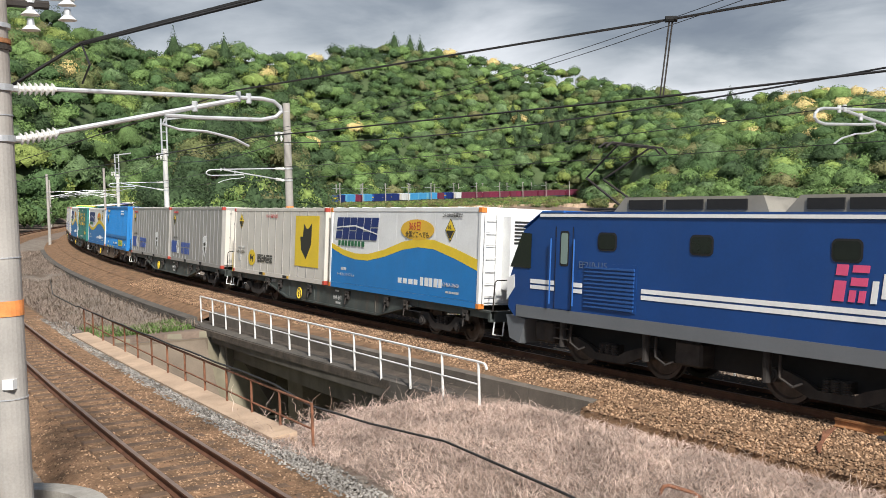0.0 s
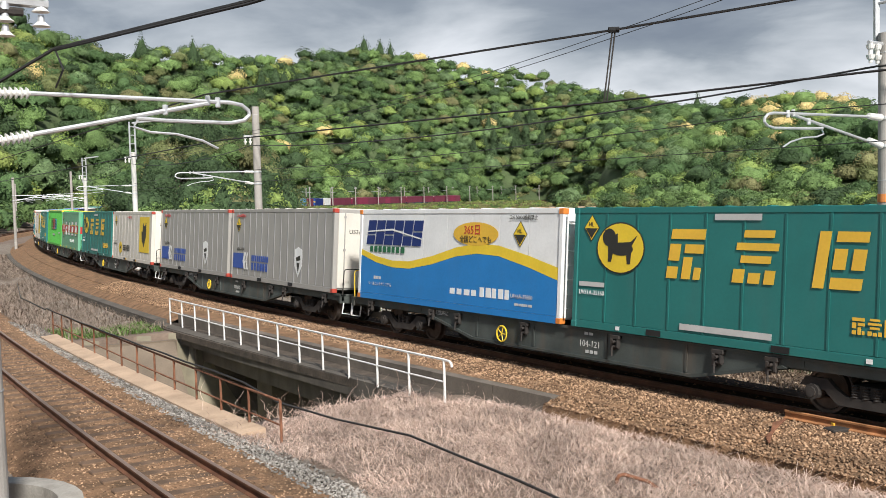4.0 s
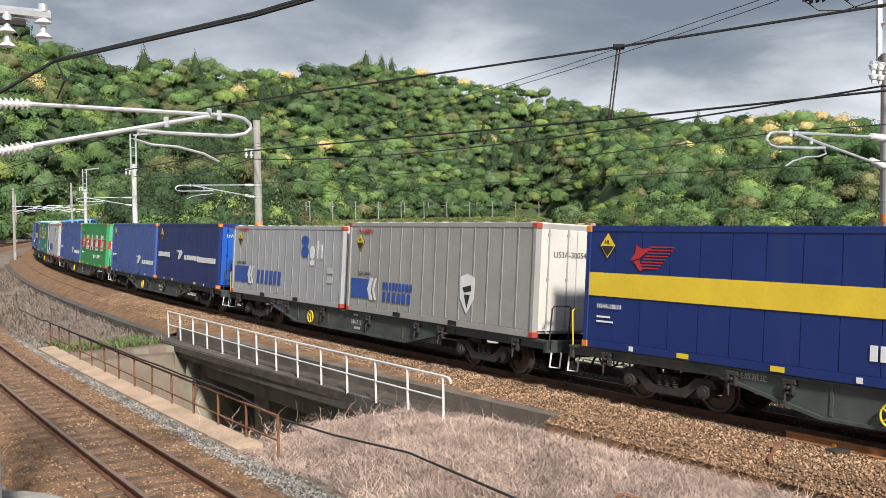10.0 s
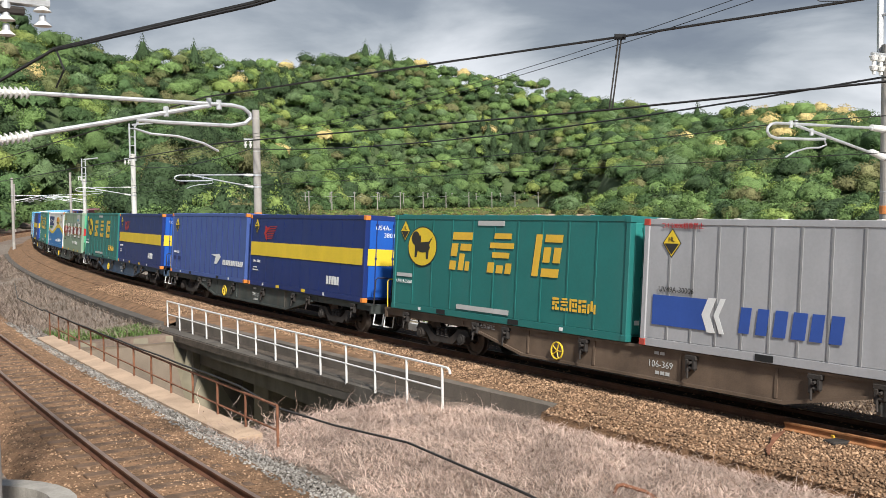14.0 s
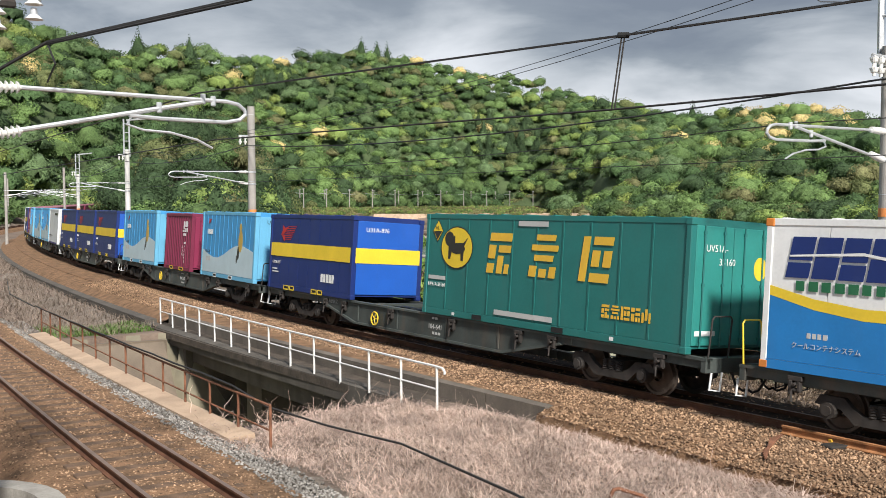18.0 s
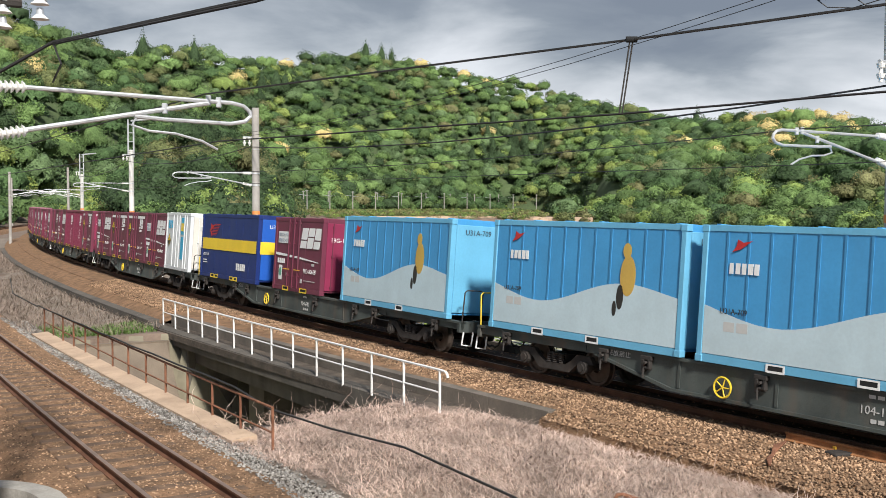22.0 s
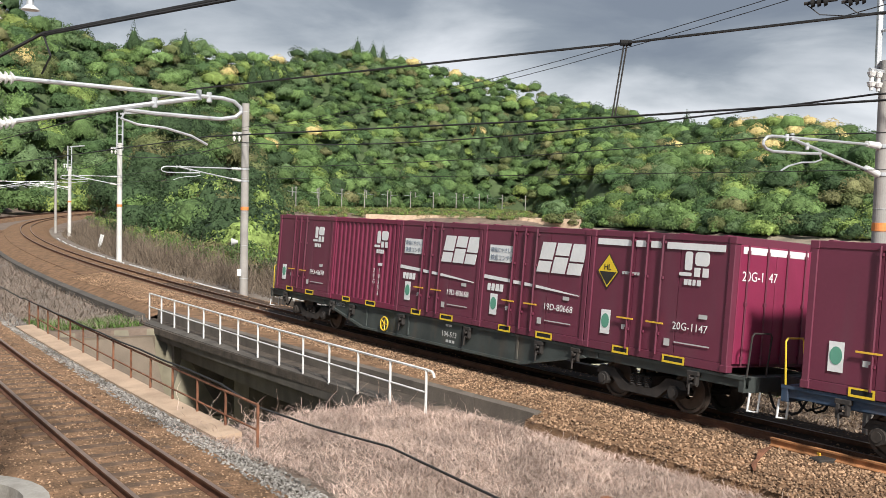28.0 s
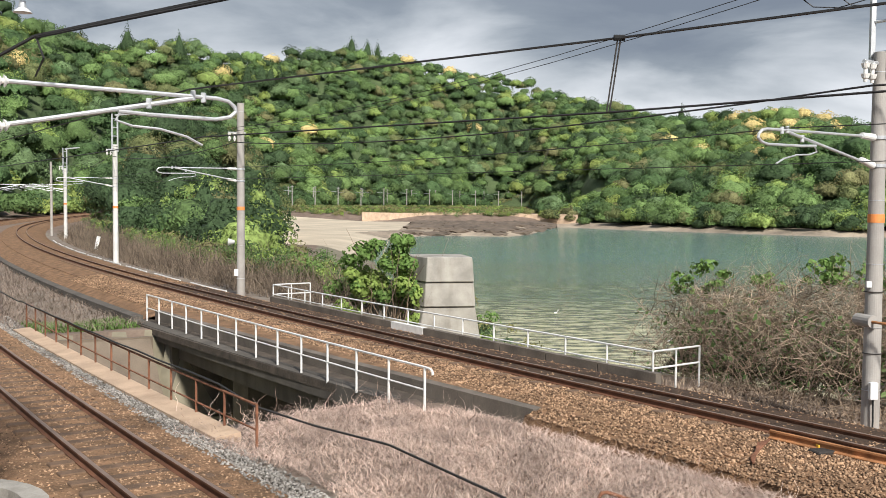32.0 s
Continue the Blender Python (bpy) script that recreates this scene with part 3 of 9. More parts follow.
    box(bm, -60, 900, 30, 420, SEA - 0.6, SEA)
    tagged(link_mesh("water", bm, mt), "green shallow sea water over mud flats", "water", kind="structure")
    bm = bmesh.new()
    box(bm, -11, 900, -300, 30.0, SEA - 0.6, SEA)
    tagged(link_mesh("water", bm, mt), "green shallow sea water over mud flats", "water", kind="structure")


build_ground()
build_sea()

# ---- tracks -------------------------------------------------------------
RAIL_PROFILE = [(-0.065, -0.15), (0.065, -0.15), (0.065, -0.135), (0.012, -0.115), (0.012, -0.045), (0.035, -0.035), (0.035, -0.003), (0.02, 0.0), (-0.02, 0.0), (-0.035, -0.003), (-0.035, -0.035), (-0.012, -0.045), (-0.012, -0.115), (-0.065, -0.135)]
CANT = radians(4.2)


def build_track(main):
    road = empty("railway_track")
    tagged(road, "rusty main line curving on brown ballast" if main else "second rusty line on sleepers and brown ballast", "railway track", "railway tracks", kind="structure")
    off = (lambda s: 0.0) if main else near_o
    s0, s1 = (-640, 640) if main else (-90, 330)
    tilt = CANT if main else radians(1.0)
    for side in (-1, 1):
        c = side * 0.555
        me = sweep_mesh("rail", RAIL_PROFILE, stations(s0, s1, 2.5, lambda s: off(s) + c, c * math.sin(tilt)))
        me.materials.append(RAIL)
        me.materials.append(RAIL_TOP)
        k = len(RAIL_PROFILE)
        idx = [1 if (i % k) in (6, 7, 8) and i < len(me.polygons) - 2 else 0 for i in range(len(me.polygons))]
        me.polygons.foreach_set("material_index", idx)
        link_mesh("rail", me, None, road)
    # ballast bed
    if main:
        pr = [(-3.0, -0.75), (-2.1, -0.28), (-1.3, -0.17), (1.3, -0.10), (2.0, -0.16), (2.25, -0.19), (2.26, -0.9)]
    else:
        pr = [(-2.3, -0.7), (-1.5, -0.2), (-0.75, -0.152), (0.75, -0.152), (1.5, -0.2), (2.4, -0.7)]
    me = sweep_mesh("ballast", pr, stations(s0, s1, 2.5, off), closed=False)
    link_mesh("ballast", me, BALLAST, road)
    if main:
        # shoulders: against the kerb of the bridge, and free beside the grass
        me = sweep_mesh("ballast", [(-1.0, -0.166), (-0.2, -0.20), (-0.19, -0.9)], stations(6.45, 28.0, 2.0, lambda s: 2.48 + 0.037 * (min(s, 27.6) - 6.5)), closed=False)
        link_mesh("ballast", me, BALLAST, road)
        me = sweep_mesh("ballast", [(1.9, -0.162), (2.9, -0.34), (3.7, -0.66)], stations(28.0, 120, 2.0, 0.0), closed=False)
        link_mesh("ballast", me, BALLAST, road)
        me = sweep_mesh("ballast", [(1.9, -0.162), (2.75, -0.30), (2.95, -0.9)], stations(-90, 6.45, 2.0, 0.0), closed=False)
        link_mesh("ballast", me, BALLAST, road)
    if main:
        bed = mat("dark_ballast", (0.10, 0.064, 0.043), 0.95, scale=2.5, fine=22.0, second=(0.045, 0.032, 0.025), bump=0.9, dist=0.05, spec=0.2)
        me = sweep_mesh("ballast", [(-1.9, -0.235), (-1.3, -0.155), (0.50, -0.108), (0.505, -0.14)], stations(-90, 38, 2.0, off), closed=False)
        link_mesh("ballast", me, bed, road, "dark ballast between the rails")
    bm = bmesh.new()
    box(bm, -0.12, 0.12, -1.0, 1.0, -0.30, -0.143, 0.015)
    me = bpy.data.meshes.new("sleeper")
    bm.to_mesh(me)
    bm.free()
    me.materials.append(TIE)
    a, b = (-6, 60) if main else (-8, 60)
    n = int((b - a) / 0.62)
    for i in range(n):
        s = a + i * 0.62
        x, y, h = on_line(s)
        p = at(s, off(s))
        ob = new("sleeper", me)
        ob.parent = road
        ob.matrix_basis = Matrix.Translation(p) @ Matrix.Rotation(h + math.pi / 2, 4, "Z") @ Matrix.Rotation(0.0, 4, "X") @ Matrix.Rotation(random.uniform(-0.02, 0.02), 4, "Z") @ Matrix.Rotation(tilt, 4, "X")
    return road


main_track = build_track(True)
near_track = build_track(False)

# ---- bridge, walls and fences --------------------------------------------


def sweep_thing(name, profile, s0, s1, o, material, parent=None, z=0.0, step=2.0, label=""):
    me = sweep_mesh(name, profile, stations(s0, s1, step, o, z))
    return link_mesh(name, me, material, parent, label)


def build_bridge():
    br = empty("railway_bridge")
    tagged(br, "low concrete railway bridge over a tidal channel", "bridge", kind="structure")
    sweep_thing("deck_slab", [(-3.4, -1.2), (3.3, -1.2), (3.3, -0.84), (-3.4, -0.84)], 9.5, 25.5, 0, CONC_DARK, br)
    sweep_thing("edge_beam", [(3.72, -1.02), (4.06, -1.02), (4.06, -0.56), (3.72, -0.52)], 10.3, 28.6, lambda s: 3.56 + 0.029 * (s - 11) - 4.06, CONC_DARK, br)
    for s0, s1 in ((6.5, 8.4), (8.42, 27.6)):
        sweep_thing("ballast_wall", [(-0.22, -0.85), (0.0, -0.85), (0.0, -0.21), (-0.22, -0.19)], s0, s1, lambda s: 2.48 + 0.037 * (s - 6.5), CONC_STAIN, br)
    sweep_thing("walkway", [(0.003, -0.80), (0.90, -0.80), (0.90, -0.585), (0.003, -0.575)], 9.4, 28.4, lambda s: 2.48 + 0.037 * (min(s, 27.6) - 6.5), mat("walkway_soil", (0.085, 0.066, 0.05), 0.95, scale=2.0, vary=0.5, fine=14.0, bump=0.6, dist=0.03), br, label="dark soil lying on the walkway")
    # far parapet in separate lengths
    n = 11
    for i in range(n):
        a = 7.3 + i * 22.0 / n
        sweep_thing("parapet_block", [(-2.36, -0.9), (-2.17, -0.9), (-2.17, -0.06), (-2.36, -0.06)], a, a + 22.0 / n - 0.04, 0, WHITE if i == 5 else CONC_STAIN, br)
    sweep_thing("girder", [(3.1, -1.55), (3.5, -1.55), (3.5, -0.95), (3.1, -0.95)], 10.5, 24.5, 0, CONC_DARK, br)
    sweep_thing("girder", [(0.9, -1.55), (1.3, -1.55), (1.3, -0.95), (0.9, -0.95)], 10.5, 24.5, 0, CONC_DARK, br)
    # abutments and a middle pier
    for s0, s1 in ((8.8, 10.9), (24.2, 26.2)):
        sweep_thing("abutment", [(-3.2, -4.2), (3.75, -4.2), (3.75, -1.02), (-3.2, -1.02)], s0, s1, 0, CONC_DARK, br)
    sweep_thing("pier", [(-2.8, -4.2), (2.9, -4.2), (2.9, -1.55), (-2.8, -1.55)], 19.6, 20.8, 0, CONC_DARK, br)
    return br


def build_channel_walls():
    w = empty("retaining_wall")
    tagged(w, "tan concrete wall along the channel below the second track", "retaining wall", kind="structure")
    sweep_thing("coping", [(8.1, -0.5), (8.62, -0.5), (8.62, -0.33), (8.1, -0.29)], 8.35, 25.7, 0, CONC_TAN, w)
    sweep_thing("wall_face", [(8.14, -4.2), (8.5, -4.2), (8.5, -0.51), (8.14, -0.51)], 8.4, 25.6, 0, CONC_WET, w)
    sweep_thing("wing_wall", [(4.1, -4.2), (8.05, -4.2), (8.12, -0.75), (4.1, -0.85)], 25.2, 26.2, 0, CONC_WET, w)
    # sloping apron inside the pit
    bm = bmesh.new()
    a, b, c, d = at(25.2, 4.2, -0.9), at(25.2, 8.1, -0.85), at(23.0, 8.1, -3.7), at(23.0, 4.2, -3.7)
    lo = [p + Vector((0, 0, -0.6)) for p in (a, b, c, d)]
    va, vb = [bm.verts.new(p) for p in (a, b, c, d)], [bm.verts.new(p) for p in lo]
    bm.faces.new(va)
    bm.faces.new(vb[::-1])
    for i in range(4):
        bm.faces.new((va[i], va[(i + 1) % 4], vb[(i + 1) % 4], vb[i]))
    bmesh.ops.recalc_face_normals(bm, faces=bm.faces[:])
    part("apron", bm, CONC_WET, w)


def pipe_fence(name, label, s0, s1, o, n, z0, z1, mid, r, material, group, bend=True, dip=0.0):
    f = empty(name)
    tagged(f, label, "fence", group)
    for zz, rr in ((z1, r), (mid, r * 0.75)):
        bm = bmesh.new()
        tube(bm, [at(s0 + (s1 - s0) * i / 14, o, zz - dip * (1 - i / 14)) for i in range(15)], rr, 6)
        part("rail", bm, material, f)
    for i in range(n + 1):
        s = s0 + (s1 - s0) * i / n
        bm = bmesh.new()
        cyl(bm, at(s, o, z0), at(s, o, z1 - dip * (1 - i / n)), r, n=8)
        part("post", bm, material, f)
    if bend:
        # the top rail bends down to the lower one at the near end
        bm = bmesh.new()
        tube(bm, [at(s0, o, z1), at(s0 - 0.2, o, z1 - 0.01), at(s0 - 0.27, o, z1 - 0.05), at(s0 - 0.3, o, z1 - 0.13)], r, 6)
        part("rail_end", bm, material, f)
    return f


build_bridge()
build_channel_walls()
near_fence = pipe_fence("pipe_fence", "white painted pipe railing along the bridge edge", 8.78, 27.5, 3.6, 13, -0.60, 0.44, -0.06, 0.03, WHITE, "bridge railings")
far_fence = pipe_fence("pipe_fence", "white painted pipe railing behind the parapet", 7.6, 29.45, -2.40, 14, -0.7, 0.42, 0.0, 0.027, WHITE, "bridge railings", False)
for s, z in ((7.6, -0.9), (29.45, -0.9)):
    f = empty("pipe_fence")
    tagged(f, "short return of white pipe railing", "fence", "bridge railings")
    for o in (-3.25, -4.15):
        bm = bmesh.new()
        cyl(bm, at(s, o, z), at(s, o, 0.42), 0.027, n=8)
        part("post", bm, WHITE, f)
    for zz in (0.42, 0.0):
        bm = bmesh.new()
        cyl(bm, at(s, -2.40, zz), at(s, -4.15, zz), 0.025, n=8)
        part("rail", bm, WHITE, f)
rusty_fence = pipe_fence("pipe_fence", "rusty brown pipe railing above the channel wall", 7.6, 26.0, 8.14, 13, -0.42, 0.48, 0.02, 0.027, RUST, "rusty railings", False, 0.12)

# ---- masts and wires -----------------------------------------------------


def insulator(name, a, b, r, n, parent):
    """A ribbed porcelain insulator turned about its axis."""
    a, b = Vector(a), Vector(b)
    d = (b - a).normalized()
    u = d.orthogonal().normalized()
    w = d.cross(u)
    prof = [(0.0, 0.4)]
    for i in range(n):
        prof += [((i + 0.12) / n, 0.45), ((i + 0.2) / n, 1.0), ((i + 0.62) / n, 0.72), ((i + 0.7) / n, 0.45)]
    prof.append((1.0, 0.4))
    bm = bmesh.new()
    rings = [[bm.verts.new(a.lerp(b, t) + (u * math.cos(k * math.pi / 6) + w * math.sin(k * math.pi / 6)) * r * q) for k in range(12)] for t, q in prof]
    for x, y in zip(rings, rings[1:]):
        for k in range(12):
            bm.faces.new((x[k], x[(k + 1) % 12], y[(k + 1) % 12], y[k]))
    bm.faces.new(rings[0][::-1])
    bm.faces.new(rings[-1])
    return part(name, bm, PORC, parent)


def bracket(parent, base, out, reach, gap=0.56, cap=False, joint=0.78, ring=0.205):
    """A hinged catenary bracket: top tube bent back at its end, a stay below, a steady arm to the contact wire."""
    o = Vector(out).normalized()
    b = Vector(base)
    P = lambda r, z: b + o * r + Vector((0, 0, z))
    if cap:
        for z0, z1 in ((0.0, 0.02), (-gap, -gap * 0.82)):
            bm = bmesh.new()
            cyl(bm, P(0.2, z0), P(0.62, z1), 0.075, 0.06, n=12)
            part("insulator", bm, PORC, parent)
    else:
        insulator("insulator", P(0.24, 0.0), P(0.66, 0.01), 0.075, 7, parent)
        insulator("insulator", P(0.24, -gap), P(0.66, -gap * 0.86), 0.075, 7, parent)
    bm = bmesh.new()
    e = reach
    tube(bm, [P(0.62, 0.01), P(e * 0.6, 0.0), P(e - 0.28, -0.01), P(e - 0.12, -0.04), P(e - 0.03, -0.11), P(e - 0.02, -0.17), P(e - 0.10, -0.24), P(e - 0.3, -0.28), P(e * 0.66, -0.27), P(e * 0.55, -0.25)], 0.027, 8)
    part("bracket_tube", bm, GALV, parent)
    bm = bmesh.new()
    tube(bm, [P(0.62, -gap * 0.86), P(e * joint, -0.03)], 0.03, 8)
    part("stay_tube", bm, GALV, parent)
    bm = bmesh.new()
    tube(bm, [P(e * 0.56, -0.25), P(e * 0.54, -0.36), P(e * 0.60, -0.42), P(e * 0.70, -0.44), P(e * 0.80, -0.52), P(e * 0.86, -0.62)], 0.017, 6)
    part("steady_arm", bm, GALV, parent)
    for r, z in ((e * joint, 0.0), (e * (joint + 0.04), -0.02), (e * 0.66, -0.14)):
        bm = bmesh.new()
        box(bm, -0.03, 0.03, -0.03, 0.03, -0.06, 0.07, 0.008, Matrix.Translation(P(r, z)))
        part("clip", bm, GALV, parent)
    for z in (0.0, -gap):
        bm = bmesh.new()
        cyl(bm, P(0.14, z), P(0.26, z), 0.04, n=8)
        part("hinge", bm, GALV, parent)
        bm = bmesh.new()
        cyl(bm, b + Vector((0, 0, z - 0.035)), b + Vector((0, 0, z + 0.035)), ring, n=20)
        part("clamp_ring", bm, GALV, parent)


POLE_WHITE = mat("pole_whitewash", (0.66, 0.64, 0.60), 0.8, scale=1.5, vary=0.15, fine=40.0, bump=0.2, stain=0.3, stain_color=(0.35, 0.3, 0.25))


def mast(label, foot, top, r0, r1, band_z=None, straps=6):
    m = empty("catenary_mast")
    tagged(m, label, "catenary mast", "masts along the line")
    f = Vector(foot)
    bm = bmesh.new()
    cyl(bm, f + Vector((0, 0, -0.8)), (f.x, f.y, top), r0, r1, n=24)
    part("pole", bm, POLE_WHITE if label.startswith("white") else POLE, m, smooth=False)

    def ring(z, h, extra, material, name):
        k = (z - f.z) / (top - f.z)
        bm = bmesh.new()
        cyl(bm, (f.x, f.y, z), (f.x, f.y, z + h), r0 + (r1 - r0) * k + extra, n=24)
        part(name, bm, material, m)
    if band_z is not None:
        ring(band_z, 0.17, 0.006, ORANGE, "orange_band")
    for z in np.linspace(f.z + 0.9, top - 0.4, straps):
        ring(z, 0.014, 0.005, GALV, "strap")
    return m


def across(s):
    """The direction over the main track from the sea side to the viewer's."""
    x, y, a = on_line(s)
    return Vector((-math.cos(a), -math.sin(a), 0))


def along(s):
    x, y, a = on_line(s)
    return Vector((-math.sin(a), math.cos(a), 0))


def steel_frame(m, f, z0, z1, side):
    """Two channel uprights with rungs on a mast's head."""
    for k in (-0.19, 0.19):
        bm = bmesh.new()
        p = Vector((f.x, f.y, 0)) + side * k
        box(bm, p.x - 0.05, p.x + 0.05, p.y - 0.05, p.y + 0.05, z0, z1, 0.008)
        part("frame_upright", bm, GALV, m)
    z = z0 + 0.5
    while z < z1:
        bm = bmesh.new()
        tube(bm, [Vector((f.x, f.y, z)) - side * 0.19, Vector((f.x, f.y, z)) + side * 0.19], 0.03, 6)
        part("frame_rung", bm, GALV, m)
        z += 0.62


def wire(name, pts, r, label, sag=0.0, group="overhead wires"):
    out = []
    for a, b in zip(pts, pts[1:]):
        a, b = Vector(a), Vector(b)
        n = 10
        for i in range(n):
            u = i / n
            out.append(a.lerp(b, u) - Vector((0, 0, 4 * sag * u * (1 - u))))
    out.append(Vector(pts[-1]))
    bm = bmesh.new()
    tube(bm, out, r, 5)
    return tagged(link_mesh(name, bm, WIRE), label, "wire", group)


def build_masts():
    spec = [(2.22, -2.86, 7.1, 1.9), (34.6, -2.96, 8.6, 2.4), (62.2, -3.35, 7.9, 2.2), (101.0, -4.15, 7.2, 2.2)]
    heads, contact, feed = [], [], []
    for i, (s, o, top, band) in enumerate(spec):
        f = at(s, o, -0.6)
        m = mast("grey concrete mast with orange band and catenary bracket" if i < 2 else "white concrete mast with steel head and bracket", f, top, 0.185 if i == 0 else 0.20, 0.135 if i == 0 else 0.17, band_z=f.z + band + (2.4 if i == 0 else 1.75))
        reach = 4.0
        bracket(m, (f.x, f.y, 5.4 if i == 0 else 5.5), across(s), reach, cap=(i == 0), ring=0.17 if i == 0 else 0.205)
        heads.append(Vector((f.x, f.y, 5.43 if i == 0 else 5.53)) + across(s) * reach * 0.80)
        contact.append(Vector((f.x, f.y, 4.77 if i == 0 else 4.87)) + across(s) * reach * 0.86)
        zf = (6.42, 6.75, 7.1, 7.0)[i]
        feed.append(Vector((f.x, f.y, zf)) + across(s) * 0.3)
        bm = bmesh.new()
        c = Vector((f.x, f.y, zf + 0.45))
        tube(bm, [c - across(s) * 0.25, c + across(s) * 0.62], 0.04, 6)
        part("cross_arm", bm, GALV, m)
        for k in (0.3, 0.55):
            insulator("insulator", c + across(s) * k, c + across(s) * k - Vector((0, 0, 0.40)), 0.09, 2, m)
        if i != 1:
            steel_frame(m, f, top - 0.5, top + (3.6 if i == 0 else 2.2), along(s) if i == 0 else across(s))
        if i >= 2:
            bm = bmesh.new()
            tube(bm, [Vector((f.x, f.y, top + 2.1)), Vector((f.x, f.y, top + 2.15)) - across(s) * 0.3, Vector((f.x, f.y, top + 2.3)) - across(s) * 1.5], 0.07, 6)
            part("head_arm", bm, GALV, m)
        if i == 0:
            bm = bmesh.new()
            v = Vector((f.x, f.y, 0)) + along(s) * -0.16 + across(s) * 0.2
            box(bm, v.x - 0.08, v.x + 0.08, v.y - 0.06, v.y + 0.06, 0.15, 0.50, 0.012)
            part("meter_box", bm, P_WHITE, m)
            bm = bmesh.new()
            tube(bm, [v + Vector((0, 0, 0.15)), v + Vector((0.01, 0, -0.3)), v + Vector((0, 0.02, -0.9))], 0.018, 6)
            part("conduit", bm, DARK, m)
            bm = bmesh.new()
            v = Vector((f.x, f.y, 1.72))
            tube(bm, [v + along(s) * 0.1 + across(s) * 0.2, v - along(s) * 0.4 + across(s) * 0.35, v - along(s) * 1.6 + across(s) * 0.2], 0.03, 6)
            part("side_arm", bm, RUST_ORANGE, m)
            bm = bmesh.new()
            cyl(bm, v + across(s) * 0.05 + along(s) * 0.3, v + across(s) * 0.25 - along(s) * 0.15, 0.13, 0.13, n=14)
            part("lamp_housing", bm, POLE, m)
            for q in (1.05, 2.3):
                bm = bmesh.new()
                cyl(bm, (f.x, f.y, q), (f.x, f.y, q + 0.015), 0.19, n=20)
                part("strap", bm, BOGIE, m)
            bm = bmesh.new()
            v = Vector((f.x, f.y, 2.42)) + across(s) * 0.2
            box(bm, v.x - 0.05, v.x + 0.05, v.y - 0.03, v.y + 0.03, 2.40, 2.52)
            part("number_plate", bm, P_WHITE, m)
        if i == 1:
            v = Vector((f.x, f.y, 2.05)) + across(s) * 0.35
            bm = bmesh.new()
            cyl(bm, v - along(s) * 0.1, v + across(s) * 0.3, 0.07, 0.19, n=14)
            part("loudspeaker", bm, P_PALE, m)
            bm = bmesh.new()
            tube(bm, [v, v + Vector((0, 0, -0.5)), v - across(s) * 0.3 + Vector((0, 0, -0.6))], 0.02, 6)
            part("speaker_bracket", bm, BOGIE, m)
            v = Vector((f.x, f.y, 0.4)) + across(s) * 0.22
            bm = bmesh.new()
            box(bm, v.x - 0.1, v.x + 0.1, v.y - 0.06, v.y + 0.06, 0.42, 0.75, 0.012)
            part("meter_box", bm, P_WHITE, m)
    # further masts along both tracks
    for s, o, top, br in ((106, 3.0, 7.5, 1), (118, -3.4, 8.5, -1), (150, 13.5, 8.0, 1), (165, -3.4, 8.0, -1), (186, 12.5, 8.5, 1)):
        f = at(s, o, -0.6)
        m = mast("slim grey mast with bracket beside the curve", f, f.z + top + 0.6, 0.17, 0.14, straps=3)
        bracket(m, (f.x, f.y, f.z + 6.1), across(s) * (1 if o < 0 else -1), 3.5)
    end = at(140, -0.2)
    right = at(-34, 0.3)
    wire("messenger_wire", [(right.x, right.y, 5.8)] + heads + [(end.x, end.y, 5.8)], 0.010, "thin dark messenger wire over the main track", 0.25)
    wire("contact_wire", [(right.x, right.y, 4.9)] + contact + [(end.x, end.y, 5.0)], 0.008, "thin dark contact wire over the main track", 0.0)
    rf = at(-32, -2.6)
    ef = at(150, -3.0)
    wire("feeder_cable", [(rf.x, rf.y, 6.7)] + feed + [(ef.x, ef.y, 7.2)], 0.022, "thick black feeder cable along the masts", 0.45)
    up = [v + Vector((0, 0, 0.55)) + Vector((0.1, 0.05, 0)) for v in feed]
    up[0] = up[0] + Vector((0, 0, 1.9))
    for k in (0.0, 0.16):
        wire("feeder_wire", [(rf.x, rf.y, 9.2 + k)] + [v + Vector((0.0, 0.0, k)) for v in up], 0.010, "thin dark feeder wire high on the masts", 0.5)
    for p in (Vector((6.62, 17.9, 7.86)), Vector((7.18, 17.6, 7.84))):
        si = empty("strain_insulator")
        tagged(si, "black ribbed strain insulator at the end of a feeder wire", "insulator", "strain insulators")
        d = (Vector((8.6, 16.9, 8.0)) - p).normalized()
        for j in range(3):
            bm = bmesh.new()
            cyl(bm, p + d * (j * 0.11), p + d * (j * 0.11 + 0.06), 0.10, 0.075, n=14)
            part("disc", bm, DARK, si)
        bm = bmesh.new()
        tube(bm, [p - d * 0.12, p + d * 0.1, p + d * 0.45], 0.03, 6)
        part("rod", bm, BOGIE, si)
        wire("jumper_cable", [p - d * 0.1, p + Vector((0.15, -0.05, -0.22)), p + Vector((0.55, -0.2, -0.26)), Vector((8.7, 16.9, 8.0))], 0.010, "thin black jumper loop below a strain insulator")
    # droppers between messenger and contact wire
    for a, b, c, d in zip(heads, heads[1:], contact, contact[1:]):
        n = int((a - b).length / 6)
        for i in range(1, n):
            u = i / n
            p, q = a.lerp(b, u) - Vector((0, 0, u * (1 - u))), c.lerp(d, u)
            bm = bmesh.new()
            cyl(bm, q, p, 0.005, n=4)
            tagged(link_mesh("dropper", bm, WIRE), "thin dropper between contact and messenger wire", "wire", "droppers")


